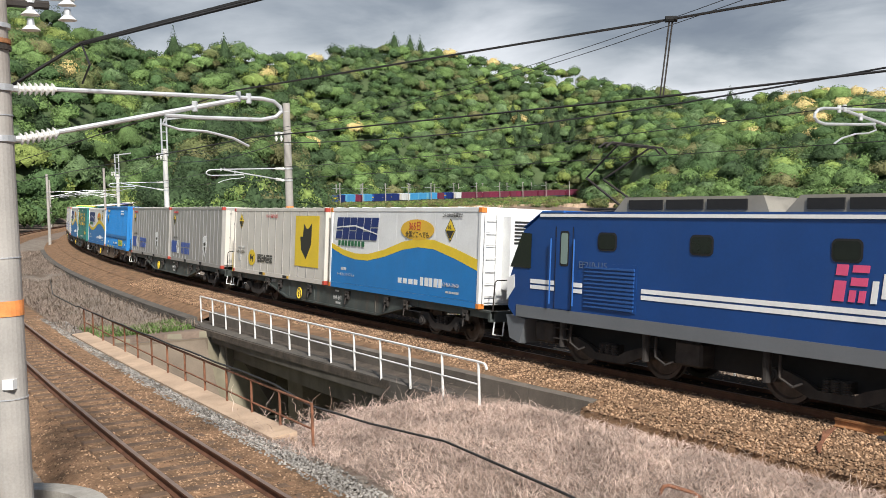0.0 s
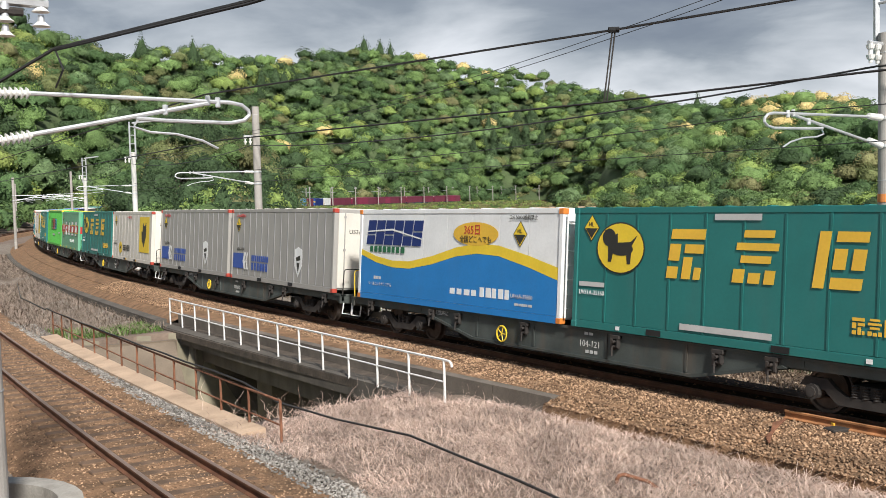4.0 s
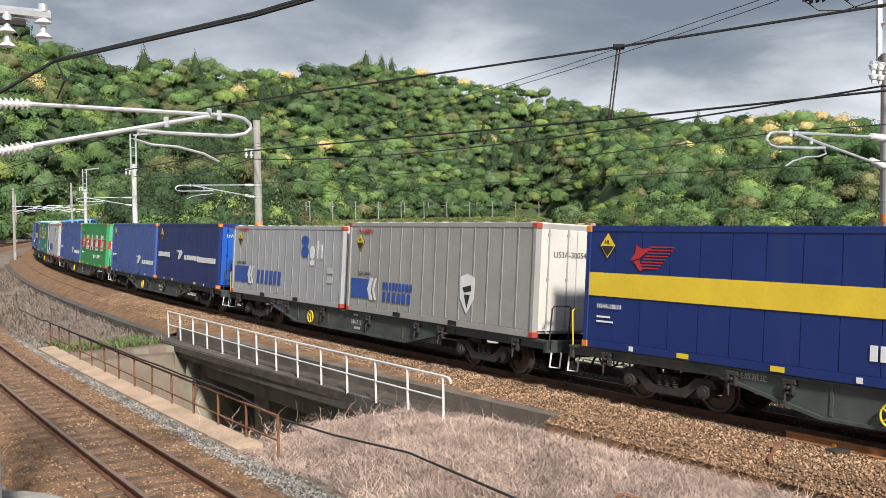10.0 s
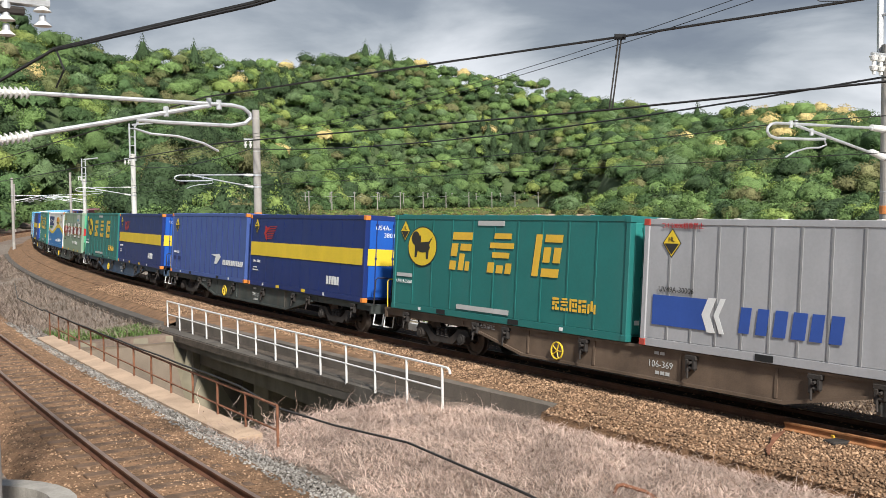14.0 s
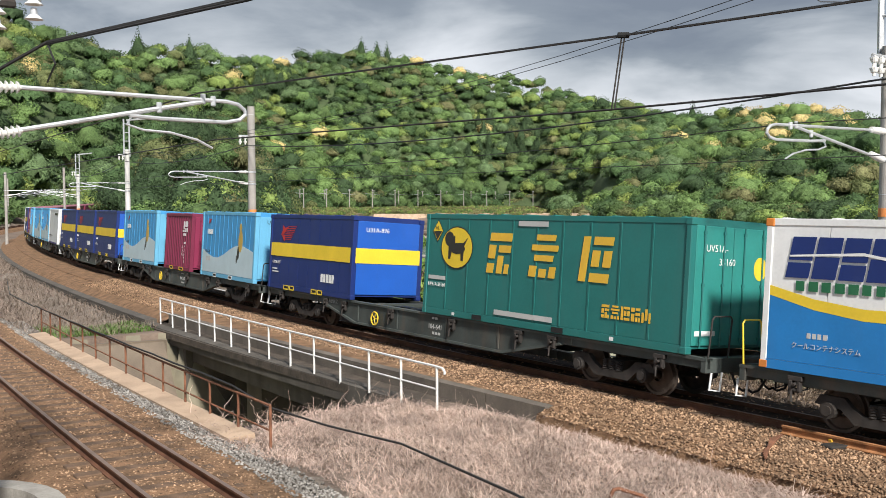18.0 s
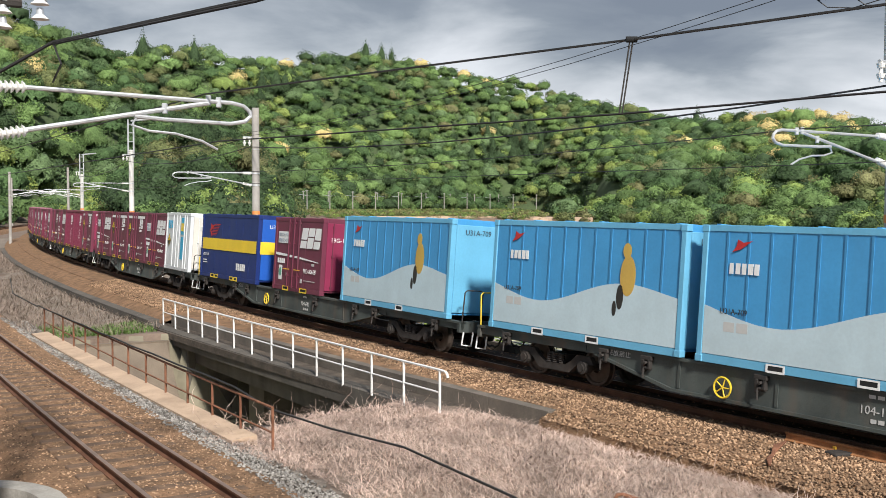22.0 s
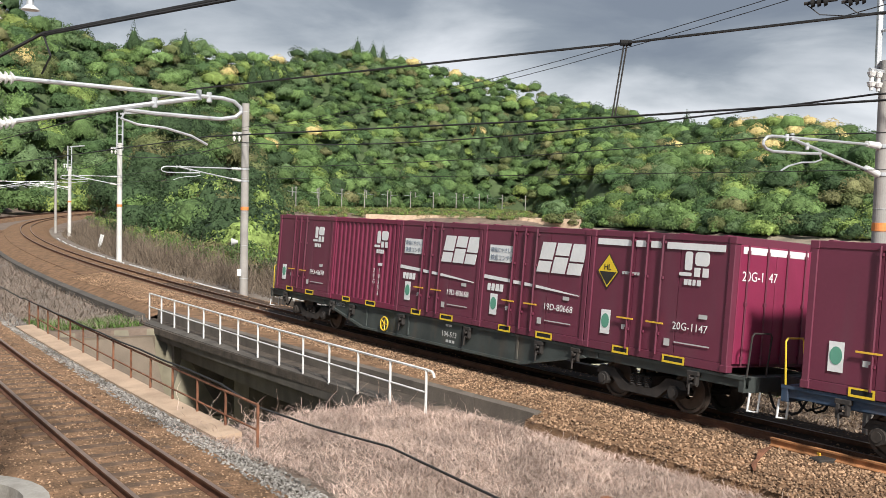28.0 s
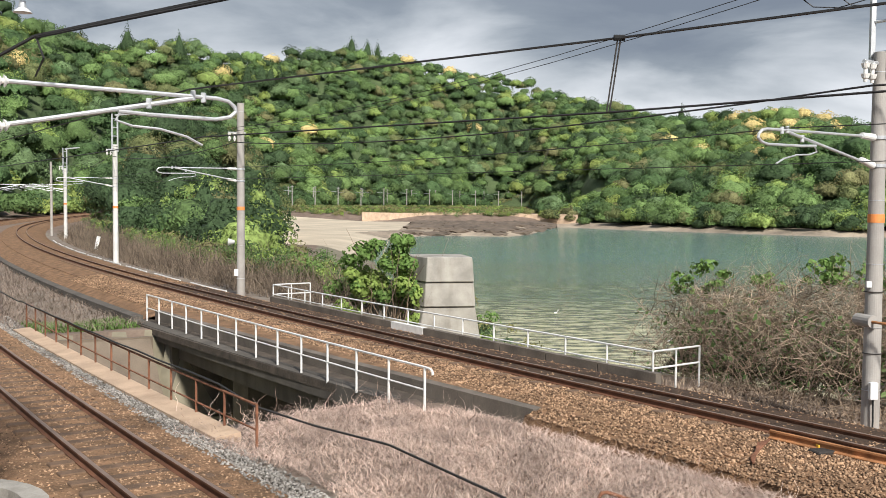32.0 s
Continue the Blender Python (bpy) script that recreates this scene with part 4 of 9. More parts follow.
def build_near_mast():
    s = 3.6
    a = -across(s)
    f = Vector((-5.33, 10.86, -0.55)) - a * 0.12
    m = mast("pale concrete mast with orange band and long bracket", f, 8.6, 0.215, 0.165, band_z=2.85)
    bracket(m, (f.x, f.y, 5.37), a, 3.45, joint=0.826)
    for z, mt in ((6.02, GALV), (5.85, RUST_ORANGE), (5.78, BOGIE)):
        bm = bmesh.new()
        cyl(bm, (f.x, f.y, z), (f.x, f.y, z + 0.05), 0.205, n=20)
        part("clamp_ring", bm, mt, m)
    bm = bmesh.new()
    box(bm, -0.06, 0.06, -0.05, 0.05, 2.05, 2.16, 0.0, Matrix.Translation((f.x + 0.1, f.y - 0.17, 0)))
    part("tape_label", bm, P_WHITE, m)
    bm = bmesh.new()
    c = Vector((f.x, f.y, 6.32))
    tube(bm, [c - a * 0.1 + Vector((0, 0, 0.12)), c + a * 0.9 + Vector((0, 0, 0.12))], 0.06, 6)
    part("cross_arm", bm, GALV, m)
    bm = bmesh.new()
    tube(bm, [c - a * 0.1, c + a * 0.62], 0.05, 6)
    part("cross_arm", bm, BOGIE, m)
    for k, dz in ((0.42, -0.02), (0.82, 0.12)):
        top = c + a * k + Vector((0, 0, dz))
        for j in range(2):
            z = -0.10 - j * 0.17
            bm = bmesh.new()
            cyl(bm, top + Vector((0, 0, z)), top + Vector((0, 0, z + 0.05)), 0.105, 0.05, n=16)
            part("insulator", bm, PORC, m)
            bm = bmesh.new()
            cyl(bm, top + Vector((0, 0, z + 0.05)), top + Vector((0, 0, z + 0.13)), 0.045, 0.035, n=12)
            part("insulator_cap", bm, GALV, m)
        bm = bmesh.new()
        cyl(bm, top + Vector((0, 0, 0.03)), top + Vector((0, 0, 0.12)), 0.06, 0.055, n=12)
        part("insulator_cap", bm, GALV, m)
    # cables of the second track
    h, k = Vector((f.x, f.y, 5.45)) + a * 2.8, Vector((f.x, f.y, 4.86)) + a * 3.0
    n2 = at(46, near_o(46))
    p, q = Vector((1.454, 8.05, 5.40)), Vector((1.38, 8.1, 4.80))
    n1, n3 = p + (p - h) * 2.6, q + (q - k) * 2.6
    wire("messenger_wire", [(n1.x, n1.y, 5.42), p, h, (n2.x, n2.y, 5.6)], 0.011, "dark messenger wire over the second track", 0.0)
    wire("contact_wire", [(n3.x, n3.y, 4.86), q, k, (n2.x, n2.y, 4.9)], 0.009, "dark contact wire over the second track")
    hang = empty("wire_hanger")
    tagged(hang, "double rod hanger joining two overhead wires", "wire hanger")
    for d in (-0.012, 0.012):
        bm = bmesh.new()
        cyl(bm, p + Vector((d, 0, 0)), q + Vector((d, 0, 0)), 0.007, n=5)
        part("rod", bm, BOGIE, hang)
    bm = bmesh.new()
    cyl(bm, p - Vector((0.045, 0, 0)), p + Vector((0.045, 0, 0)), 0.026, n=10)
    part("clamp", bm, DARK, hang)
    wire("feeder_cable", [(f.x - 2.5, f.y + 3.4, 4.9), (f.x - 0.3, f.y + 0.6, 5.35), (-4.55, 11.1, 5.88), (-1.8, 8.95, 5.92), (6.0, 2.4, 6.3)], 0.02, "thick black cable from the near mast")
    wire("feeder_cable", [(-4.55, 11.1, 5.86), (-1.8, 8.92, 5.885), (6.0, 2.35, 6.25)], 0.016, "second black cable beside the first")
    wire("jumper_cable", [(-4.55, 11.1, 5.88), (-4.42, 11.0, 5.62), (-4.6, 11.2, 5.44)], 0.012, "thin black jumper cable")


build_masts()
build_near_mast()


def build_ground_cable():
    pts = [at(47, 6.3, 0.0), at(36, 7.6, 0.15), at(28.0, 8.0, 0.35)] + [at(26.8 - i * 1.6, 8.17, 0.5 - (0.02 * (i % 2))) for i in range(12)] + [at(8.0, 8.0, 0.25), at(7.2, 7.2, -0.06), at(5.4, 6.75, -0.10), at(2.4, 6.9, -0.16), at(-2.5, 7.4, -0.25)]
    bm = bmesh.new()
    tube(bm, pts, 0.022, 6)
    tagged(link_mesh("ground_cable", bm, WIRE, smooth=True), "black cable along the rusty railing and over the grass", "cable")


build_ground_cable()


def build_far_line():
    """Slim masts and wires of the line on the far shore."""
    s = 330
    top = []
    while s < 520:
        for o in (-3.2, 12.0):
            f = at(s + (6 if o > 0 else 0), o, -0.6)
            m = empty("catenary_mast")
            tagged(m, "slim pale mast on the far embankment", "catenary mast", "far masts")
            bm = bmesh.new()
            cyl(bm, f, f + Vector((0, 0, 8.2)), 0.20, 0.16, n=8)
            part("pole", bm, POLE, m)
            bm = bmesh.new()
            d = across(s) * (1 if o < 0 else -1)
            tube(bm, [f + Vector((0, 0, 6.3)), f + Vector((0, 0, 6.5)) + d * 3.2], 0.07, 5)
            part("bracket_tube", bm, GALV, m)
            bm = bmesh.new()
            tube(bm, [f + Vector((0, 0, 7.9)) - d * 0.6, f + Vector((0, 0, 7.9)) + d * 0.6], 0.07, 5)
            part("cross_arm", bm, GALV, m)
        top.append(at(s, 0, 5.9))
        s += 17
    wire("messenger_wire", top, 0.03, "far overhead wire along the shore", 0.2)


build_far_line()

# ---- shore, pier, trough and things lying beside the line -----------------


def build_pier():
    p = empty("gate_pier")
    tagged(p, "weathered pale concrete gate pier standing at the water", "pier", kind="structure")
    c = Vector((0.32, 42.3, 0))
    r = Matrix.Translation(c) @ Matrix.Rotation(radians(10), 4, "Z")
    for z0, z1, w0, w1 in ((0.60, 1.66, 1.05, 0.98), (-0.46, 0.585, 1.12, 1.05), (-4.2, -0.48, 1.75, 1.12)):
        bm = bmesh.new()
        a = [bm.verts.new((x, y, z0)) for x, y in ((-w0, -1.0), (w0, -1.0), (w0, 1.6), (-w0 - 0.9, 1.6))]
        b = [bm.verts.new((x, y, z1)) for x, y in ((-w1, -0.9), (w1, -0.9), (w1, 1.6), (-w1 - 0.9, 1.6))]
        bm.faces.new(a[::-1])
        bm.faces.new(b)
        for i in range(4):
            bm.faces.new((a[i], a[(i + 1) % 4], b[(i + 1) % 4], b[i]))
        bmesh.ops.bevel(bm, geom=bm.edges[:], offset=0.03, segments=1, affect="EDGES")
        bmesh.ops.transform(bm, matrix=r, verts=bm.verts[:])
        part("pier_block", bm, CONC, p)
    bm = bmesh.new()
    box(bm, -5.5, -1.5, 0.4, 1.5, -4.2, -0.5, 0.04, r)
    part("wing_block", bm, CONC, p)
    sw = empty("sea_wall")
    tagged(sw, "low pale concrete sea wall behind the thicket", "sea wall", kind="structure")
    sweep_thing("wall", [(-11.9, -4.5), (-11.4, -4.5), (-11.5, 1.1), (-11.85, 1.1)], -45, 7.6, 0, CONC, sw)
    # far embankment wall
    fw = empty("sea_wall")
    tagged(fw, "tan embankment wall on the far shore", "sea wall", kind="structure")
    line = [(-24, 300), (-14, 306), (-4, 309), (8, 310), (20, 310), (30, 307), (38, 301), (43, 298)]
    bm = bmesh.new()
    n = len(line)
    lo = [bm.verts.new((x, y, -4.2)) for x, y in line]
    hi = [bm.verts.new((x, y + 1.5, 0.15 + 0.25 * math.sin(x))) for x, y in line]
    bk = [bm.verts.new((x, y + 2.4, 0.2)) for x, y in line]
    for i in range(n - 1):
        bm.faces.new((lo[i], lo[i + 1], hi[i + 1], hi[i]))
        bm.faces.new((hi[i], hi[i + 1], bk[i + 1], bk[i]))
    part("wall", bm, CONC_TAN, fw)


def build_rocks():
    rng = random.Random(4)
    bm = bmesh.new()
    spots = [(rng.uniform(-7, 34), rng.uniform(209, 300)) for _ in range(420)]
    sx, sy = np.array(spots).T
    sz, _, _, _, sw = height(sx, sy)
    for x, y, z, w in zip(sx, sy, sz, sw):
        if w > 0.75:
            continue
        r = rng.uniform(0.5, 1.6)
        v = bmesh.ops.create_icosphere(bm, subdivisions=1, radius=1.0)["verts"]
        for k in v:
            k.co = Vector((k.co.x * r * rng.uniform(1.4, 2.6), k.co.y * r * 1.3, k.co.z * r * rng.uniform(0.3, 0.6))) + Vector((x, y, max(z, SEA) + 0.05))
    tagged(link_mesh("shore_rocks", bm, mat("shore_rock", (0.13, 0.10, 0.075), 0.9, scale=0.3, vary=0.4, bump=0.5)), "dark brown rocks bared at low tide", "rocks", kind="stuff")


def build_bits():
    # cable trough beside the main line
    t = empty("cable_trough")
    tagged(t, "dark concrete cable trough beside the ballast", "cable trough", kind="structure")
    sweep_thing("trough", [(3.6, -0.9), (4.0, -0.9), (4.0, -0.42), (3.6, -0.40)], 28.0, 95, 0, CONC_DARK, t)
    # spare rail lying on the ballast
    sp = empty("spare_rail")
    tagged(sp, "rust orange spare rail lying on the ballast", "rail")
    me = sweep_mesh("rail_bar", [(a, b + 0.08) for a, b in RAIL_PROFILE], stations(-9, 1.95, 1.0, 0.95, -0.02))
    link_mesh("rail_bar", me, RUST_ORANGE, sp)
    for i in range(4):
        bm = bmesh.new()
        p = at(1.5 + i * 0.04, 2.0)
        box(bm, -0.42, 0.42, -0.02, 0.02, -0.015, 0.015, 0.004, Matrix.Translation((p.x + i * 0.065, p.y + 0.02 * i, -0.10 + 0.012 * i)) @ Matrix.Rotation(radians(66 - 5 * i), 4, "Z") @ Matrix.Rotation(radians(-10), 4, "Y"))
        tagged(link_mesh("fish_plate", bm, RUST), "rusty steel bar lying on the ballast", "steel bar", "rusty bars")
    jb = empty("junction_box")
    tagged(jb, "dark track junction box with a yellow tag", "junction box")
    p = at(0.85, 1.05)
    m = Matrix.Translation((p.x, p.y, -0.13)) @ Matrix.Rotation(radians(20), 4, "Z")
    bm = bmesh.new()
    box(bm, -0.22, 0.22, -0.14, 0.14, -0.10, 0.08, 0.02, m)
    part("case", bm, BOGIE, jb)
    bm = bmesh.new()
    box(bm, 0.02, 0.16, 0.14, 0.22, 0.02, 0.12, 0.01, m)
    part("tag", bm, P_GOLD, jb)
    # white line of rope and a marker beyond the rails
    for k in range(9):
        bm = bmesh.new()
        a = 36 + k * 7.2
        tube(bm, [at(a + j * 1.4, -2.75 + 0.05 * math.sin(j + k), -0.42) for j in range(5)], 0.045, 5)
        tagged(link_mesh("white_pipe", bm, P_WHITE), "white painted pipe lying along the track edge", "pipe", "white pipes")
    mk = empty("marker_post")
    tagged(mk, "leaning white marker board beside the track", "marker post")
    bm = bmesh.new()
    p = at(78, -4.4)
    box(bm, -0.16, 0.16, -0.03, 0.03, 0.0, 1.5, 0.01, Matrix.Translation((p.x, p.y, -0.7)) @ Matrix.Rotation(radians(14), 4, "Y"))
    part("board", bm, P_WHITE, mk)
    # a bent rusty pipe end in the grass
    bm = bmesh.new()
    p = at(1.6, 5.6)
    tube(bm, [(p.x - 0.02, p.y, -0.5), (p.x - 0.02, p.y, -0.24), (p.x + 0.02, p.y + 0.02, -0.18), (p.x + 0.10, p.y + 0.03, -0.17), (p.x + 0.42, p.y - 0.10, -0.24), (p.x + 0.60, p.y - 0.2, -0.36)], 0.03, 8)
    tagged(link_mesh("pipe_stub", bm, RUST, smooth=True), "bent rusty pipe end standing in dry grass", "pipe")
    # two egrets on the mud
    for x, y in ((7.9, 65.0), (12.5, 52.0)):
        e = empty("egret", Matrix.Translation((x, y, SEA)) @ Matrix.Scale(0.45, 4))
        tagged(e, "small white egret standing in shallow water", "bird", "egrets")
        bm = bmesh.new()
        v = bmesh.ops.create_icosphere(bm, subdivisions=2, radius=0.16)["verts"]
        for k in v:
            k.co = Vector((k.co.x * 1.6, k.co.y * 0.8, k.co.z * 0.9 + 0.42))
        part("body", bm, P_WHITE, e)
        bm = bmesh.new()
        tube(bm, [(0.2, 0, 0.45), (0.30, 0, 0.62), (0.26, 0, 0.75), (0.36, 0, 0.82), (0.5, 0, 0.80)], 0.03, 6)
        part("neck", bm, P_WHITE, e)
        for yy in (-0.04, 0.04):
            bm = bmesh.new()
            cyl(bm, (0, yy, 0), (0, yy, 0.35), 0.012, n=5)
            part("leg", bm, P_DARK, e)


def build_side_kerb():
    """The curved pale kerb beside the near mast."""
    k = empty("kerb_wall")
    tagged(k, "curved pale concrete kerb below the viewer", "kerb", kind="structure")
    bm = bmesh.new()
    c = Vector((-6.18, 11.25, 0))
    n = 14
    pts = []
    for i in range(n + 1):
        w = radians(-75 + 165 * i / n)
        pts.append((math.cos(w), math.sin(w)))
    for r0, r1, z0, z1 in ((1.25, 1.55, -0.7, 0.35),):
        ring = []
        for x, y in pts:
            ring.append([bm.verts.new((c.x + x * r, c.y + y * r, z)) for r, z in ((r0, z0), (r1, z0), (r1, z1), (r0, z1))])
        for a, b in zip(ring, ring[1:]):
            for j in range(4):
                bm.faces.new((a[j], a[(j + 1) % 4], b[(j + 1) % 4], b[j]))
        bm.faces.new(ring[0])
        bm.faces.new(ring[-1][::-1])
    bmesh.ops.recalc_face_normals(bm, faces=bm.faces[:])
    part("kerb", bm, CONC, k)


build_pier()
build_rocks()
build_bits()
build_side_kerb()

# ---- the goods train ----------------------------------------------------

def ellipse(cx, cz, a, b, n=28):
    return [(cx + a * math.cos(2 * math.pi * i / n), cz + b * math.sin(2 * math.pi * i / n)) for i in range(n)]


def rounded(x0, x1, z0, z1, r, n=5):
    """A rectangle with round corners."""
    out = []
    for cx, cz, a0 in ((x1 - r, z0 + r, -90), (x1 - r, z1 - r, 0), (x0 + r, z1 - r, 90), (x0 + r, z0 + r, 180)):
        out += [(cx + r * math.cos(radians(a0 + 90 * i / n)), cz + r * math.sin(radians(a0 + 90 * i / n))) for i in range(n + 1)]
    return out


def rect(x0, x1, z0, z1, lean=0.0):
    return [(x0, z0), (x1, z0), (x1 + lean, z1), (x0 + lean, z1)]


# plain block marks: bars and posts in a unit square
BLOCKS = [
    [(0.04, 0.96, 0.80, 1.0), (0.04, 0.34, 0.36, 0.70), (0.46, 0.96, 0.52, 0.70), (0.46, 0.70, 0.0, 0.44), (0.04, 0.34, 0.0, 0.24), (0.78, 0.96, 0.0, 0.24)],
    [(0.14, 0.86, 0.86, 1.0), (0.0, 1.0, 0.62, 0.76), (0.14, 0.86, 0.38, 0.52), (0.0, 0.28, 0.0, 0.26), (0.38, 0.66, 0.0, 0.20), (0.76, 1.0, 0.0, 0.26)],
    [(0.0, 0.24, 0.0, 1.0), (0.36, 1.0, 0.82, 1.0), (0.36, 0.62, 0.34, 0.70), (0.74, 1.0, 0.34, 0.70), (0.36, 1.0, 0.0, 0.20)],
    [(0.0, 0.36, 0.70, 1.0), (0.0, 0.36, 0.0, 0.56), (0.50, 1.0, 0.80, 1.0), (0.50, 1.0, 0.44, 0.66), (0.50, 0.70, 0.0, 0.32), (0.80, 1.0, 0.0, 0.32)],
    [(0.0, 0.22, 0.0, 0.74), (0.36, 0.64, 0.18, 1.0), (0.78, 1.0, 0.0, 0.74)],
    [(0.0, 0.24, 0.66, 1.0), (0.0, 0.24, 0.22, 0.54), (0.0, 1.0, 0.0, 0.13), (0.36, 1.0, 0.78, 1.0), (0.36, 0.62, 0.24, 0.66), (0.74, 1.0, 0.24, 0.66)]]


def glyph(x, z, w, h, kind, lean=0.0):
    """A solid block mark of bars and posts of that size."""
    out = []
    for a, b, c, d in BLOCKS[kind % 6]:
        l0, l1 = lean * c, lean * d
        out.append([(x + w * a + l0, z + h * c), (x + w * b + l0, z + h * c), (x + w * b + l1, z + h * d), (x + w * a + l1, z + h * d)])
    return out


def slab_row(x, z, n, w, h, gap, lean):
    """Plain leaning slabs side by side, each split by a thin gap."""
    out = []
    for i in range(n):
        a, k = x + i * (w + gap), 0.40 + 0.16 * (i % 2)
        for z0, z1 in ((0.0, k - 0.03), (k + 0.03, 1.0)):
            out.append([(a + lean * z0, z + h * z0), (a + w + lean * z0, z + h * z0), (a + w + lean * z1, z + h * z1), (a + lean * z1, z + h * z1)])
    return out


def bars(x, z, w, h, n, seed, lean=0.0):
    """A row of plain upright marks as wide and high as a line of writing."""
    r = random.Random(seed)
    out, step = [], w / n
    for i in range(n):
        a = x + i * step + step * 0.1
        ww = step * r.uniform(0.62, 0.82)
        out.append([(a, z), (a + ww, z), (a + ww + lean, z + h), (a + lean, z + h)])
    return out


@functools.lru_cache(maxsize=None)
def written(text, size):
    c = bpy.data.curves.new("writing", "FONT")
    c.body, c.size, c.extrude, c.resolution_u = text, size, 0.002, 2
    o = bpy.data.objects.new("writing", c)
    me = bpy.data.meshes.new_from_object(o)
    bpy.data.objects.remove(o)
    me.transform(Matrix.Rotation(math.pi / 2, 4, "X"))
    me.materials.clear()
    return me


def writing(text, size):
    """A line of writing as a mesh lying in x and z, starting at the origin."""
    return written(text, size).copy()


class Box:
    """One container, its middle at the foot of the box; x to the front, -y to the viewer's side."""

    def __init__(self, kind, L, H, W, skin, end_skin=None, pitch=0.8, seam=None, corrugated=False, fittings=RED_FIT, end="door", label="", frame_skin=None, roof=None, rails=True):
        self.L, self.H, self.W = L, H, W
        self.root = empty("freight_container")
        tagged(self.root, label, "freight container", "containers on the train")
        fs = frame_skin or skin
        y = W / 2
        bm = bmesh.new()
        box(bm, -L / 2 + 0.03, L / 2 - 0.03, -y + 0.03, y - 0.03, 0.10, H - 0.02)
        self.body = part("body", bm, skin, self.root)
        # most styles pass a lighter end colour, painting the sun's brightness onto it
        end_skin = end_skin or skin
        # side sheeting
        for sgn in (-1, 1):
            bm = bmesh.new()
            if corrugated:
                n = int(round(L / corrugated))
                p = (L - 0.2) / n
                prof = []
                for i in range(n):
                    x = -L / 2 + 0.1 + i * p
                    prof += [(x, 0.0), (x + p * 0.32, 0.0), (x + p * 0.5, 0.045), (x + p * 0.82, 0.045)]
                prof.append((L / 2 - 0.1, 0.0))
                lo = [bm.verts.new((x, sgn * (y - d), 0.16)) for x, d in prof]
                hi = [bm.verts.new((x, sgn * (y - d), H - 0.12)) for x, d in prof]
                for i in range(len(prof) - 1):
                    q = (lo[i], lo[i + 1], hi[i + 1], hi[i])
                    bm.faces.new(q if sgn < 0 else q[::-1])
                part("corrugated_side", bm, skin, self.root)
            else:
                n = max(1, int(round(L / pitch)))
                p = (L - 0.2) / n
                if sgn > 0:
                    box(bm, -L / 2 + 0.1, L / 2 - 0.1, y - 0.012, y, 0.17, H - 0.12)
                    part("side_panel", bm, skin, self.root)
                else:
                    bm.free()
                    for i in range(n):
                        x = -L / 2 + 0.1 + i * p
                        bm = bmesh.new()
                        box(bm, x + 0.008, x + p - 0.008, -y, -y + 0.012, 0.17, H - 0.12)
                        part("side_panel", bm, skin, self.root)
                        if seam and i:
                            bm = bmesh.new()
                            box(bm, x - 0.022, x + 0.022, -y - 0.016, -y + 0.005, 0.17, H - 0.12)
                            part("panel_rib", bm, seam, self.root)
        # frame of rails and posts
        for nm, x0, x1, z0, z1 in (("bottom_rail", -L / 2, L / 2, 0.0, 0.16), ("top_rail", -L / 2, L / 2, H - 0.12, H)):
            for sgn in (-1, 1):
                bm = bmesh.new()
                box(bm, x0 + 0.002, x1 - 0.002, sgn * y - 0.014, sgn * y + 0.022, z0, z1, 0.006) if sgn < 0 else box(bm, x0 + 0.002, x1 - 0.002, y - 0.022, y + 0.05 - 0.028, z0, z1, 0.01)
                if rails:
                    part(nm, bm, fs, self.root)
        for sx in (-1, 1):
            for sy in (-1, 1):
                bm = bmesh.new()
                xx, yy = sx * (L / 2 - 0.06), sy * (y - 0.05)
                box(bm, xx - 0.065, xx + 0.065, yy - 0.078, yy + 0.078, 0.0, H, 0.012)
                part("corner_post", bm, fs, self.root)
                for z in (0.0, H - 0.14):
                    bm = bmesh.new()
                    box(bm, xx - 0.085, xx + 0.085, yy - 0.085, yy + 0.085, z, z + 0.14, 0.012)
                    part("corner_fitting", bm, fittings, self.root)
        # ends
        for sx in (-1, 1):
            bm = bmesh.new()
            xo = sx * (L / 2)
            if end == "door" and sx > 0:
                for a, b in ((-y + 0.13, -0.01), (0.01, y - 0.13)):
                    box(bm, xo - 0.03, xo + 0.012, a, b, 0.16, H - 0.14, 0.01)
                dr = part("end_door", bm, end_skin, self.root)
                for yy in (-y * 0.72, -y * 0.25, y * 0.25, y * 0.72):
                    bm = bmesh.new()
                    cyl(bm, (xo + 0.035, yy, 0.14), (xo + 0.035, yy, H - 0.14), 0.018, n=6)
                    for zz in (0.25, H * 0.5, H - 0.3):
                        box(bm, xo + 0.0, xo + 0.05, yy - 0.035, yy + 0.035, zz, zz + 0.06)
                    part("lock_rod", bm, fs, dr)
            else:
                box(bm, xo - 0.03, xo + 0.012, -y + 0.13, y - 0.13, 0.16, H - 0.14, 0.01)
                part("end_panel", bm, end_skin, self.root)
        bm = bmesh.new()
        n = int(L / 0.9)
        top = [(-L / 2 + 0.05, H + 0.004)]
        for i in range(n):
            x = -L / 2 + 0.3 + i * (L - 0.6) / max(1, n - 1)
            top += [(x - 0.05, H + 0.004), (x - 0.04, H + 0.022), (x + 0.04, H + 0.022), (x + 0.05, H + 0.004)]
        top.append((L / 2 - 0.05, H + 0.004))
        prism(bm, [(-L / 2 + 0.05, H - 0.05), (L / 2 - 0.05, H - 0.05)] + top[::-1], -y + 0.05, y - 0.05)
        part("roof", bm, roof or skin, self.root)

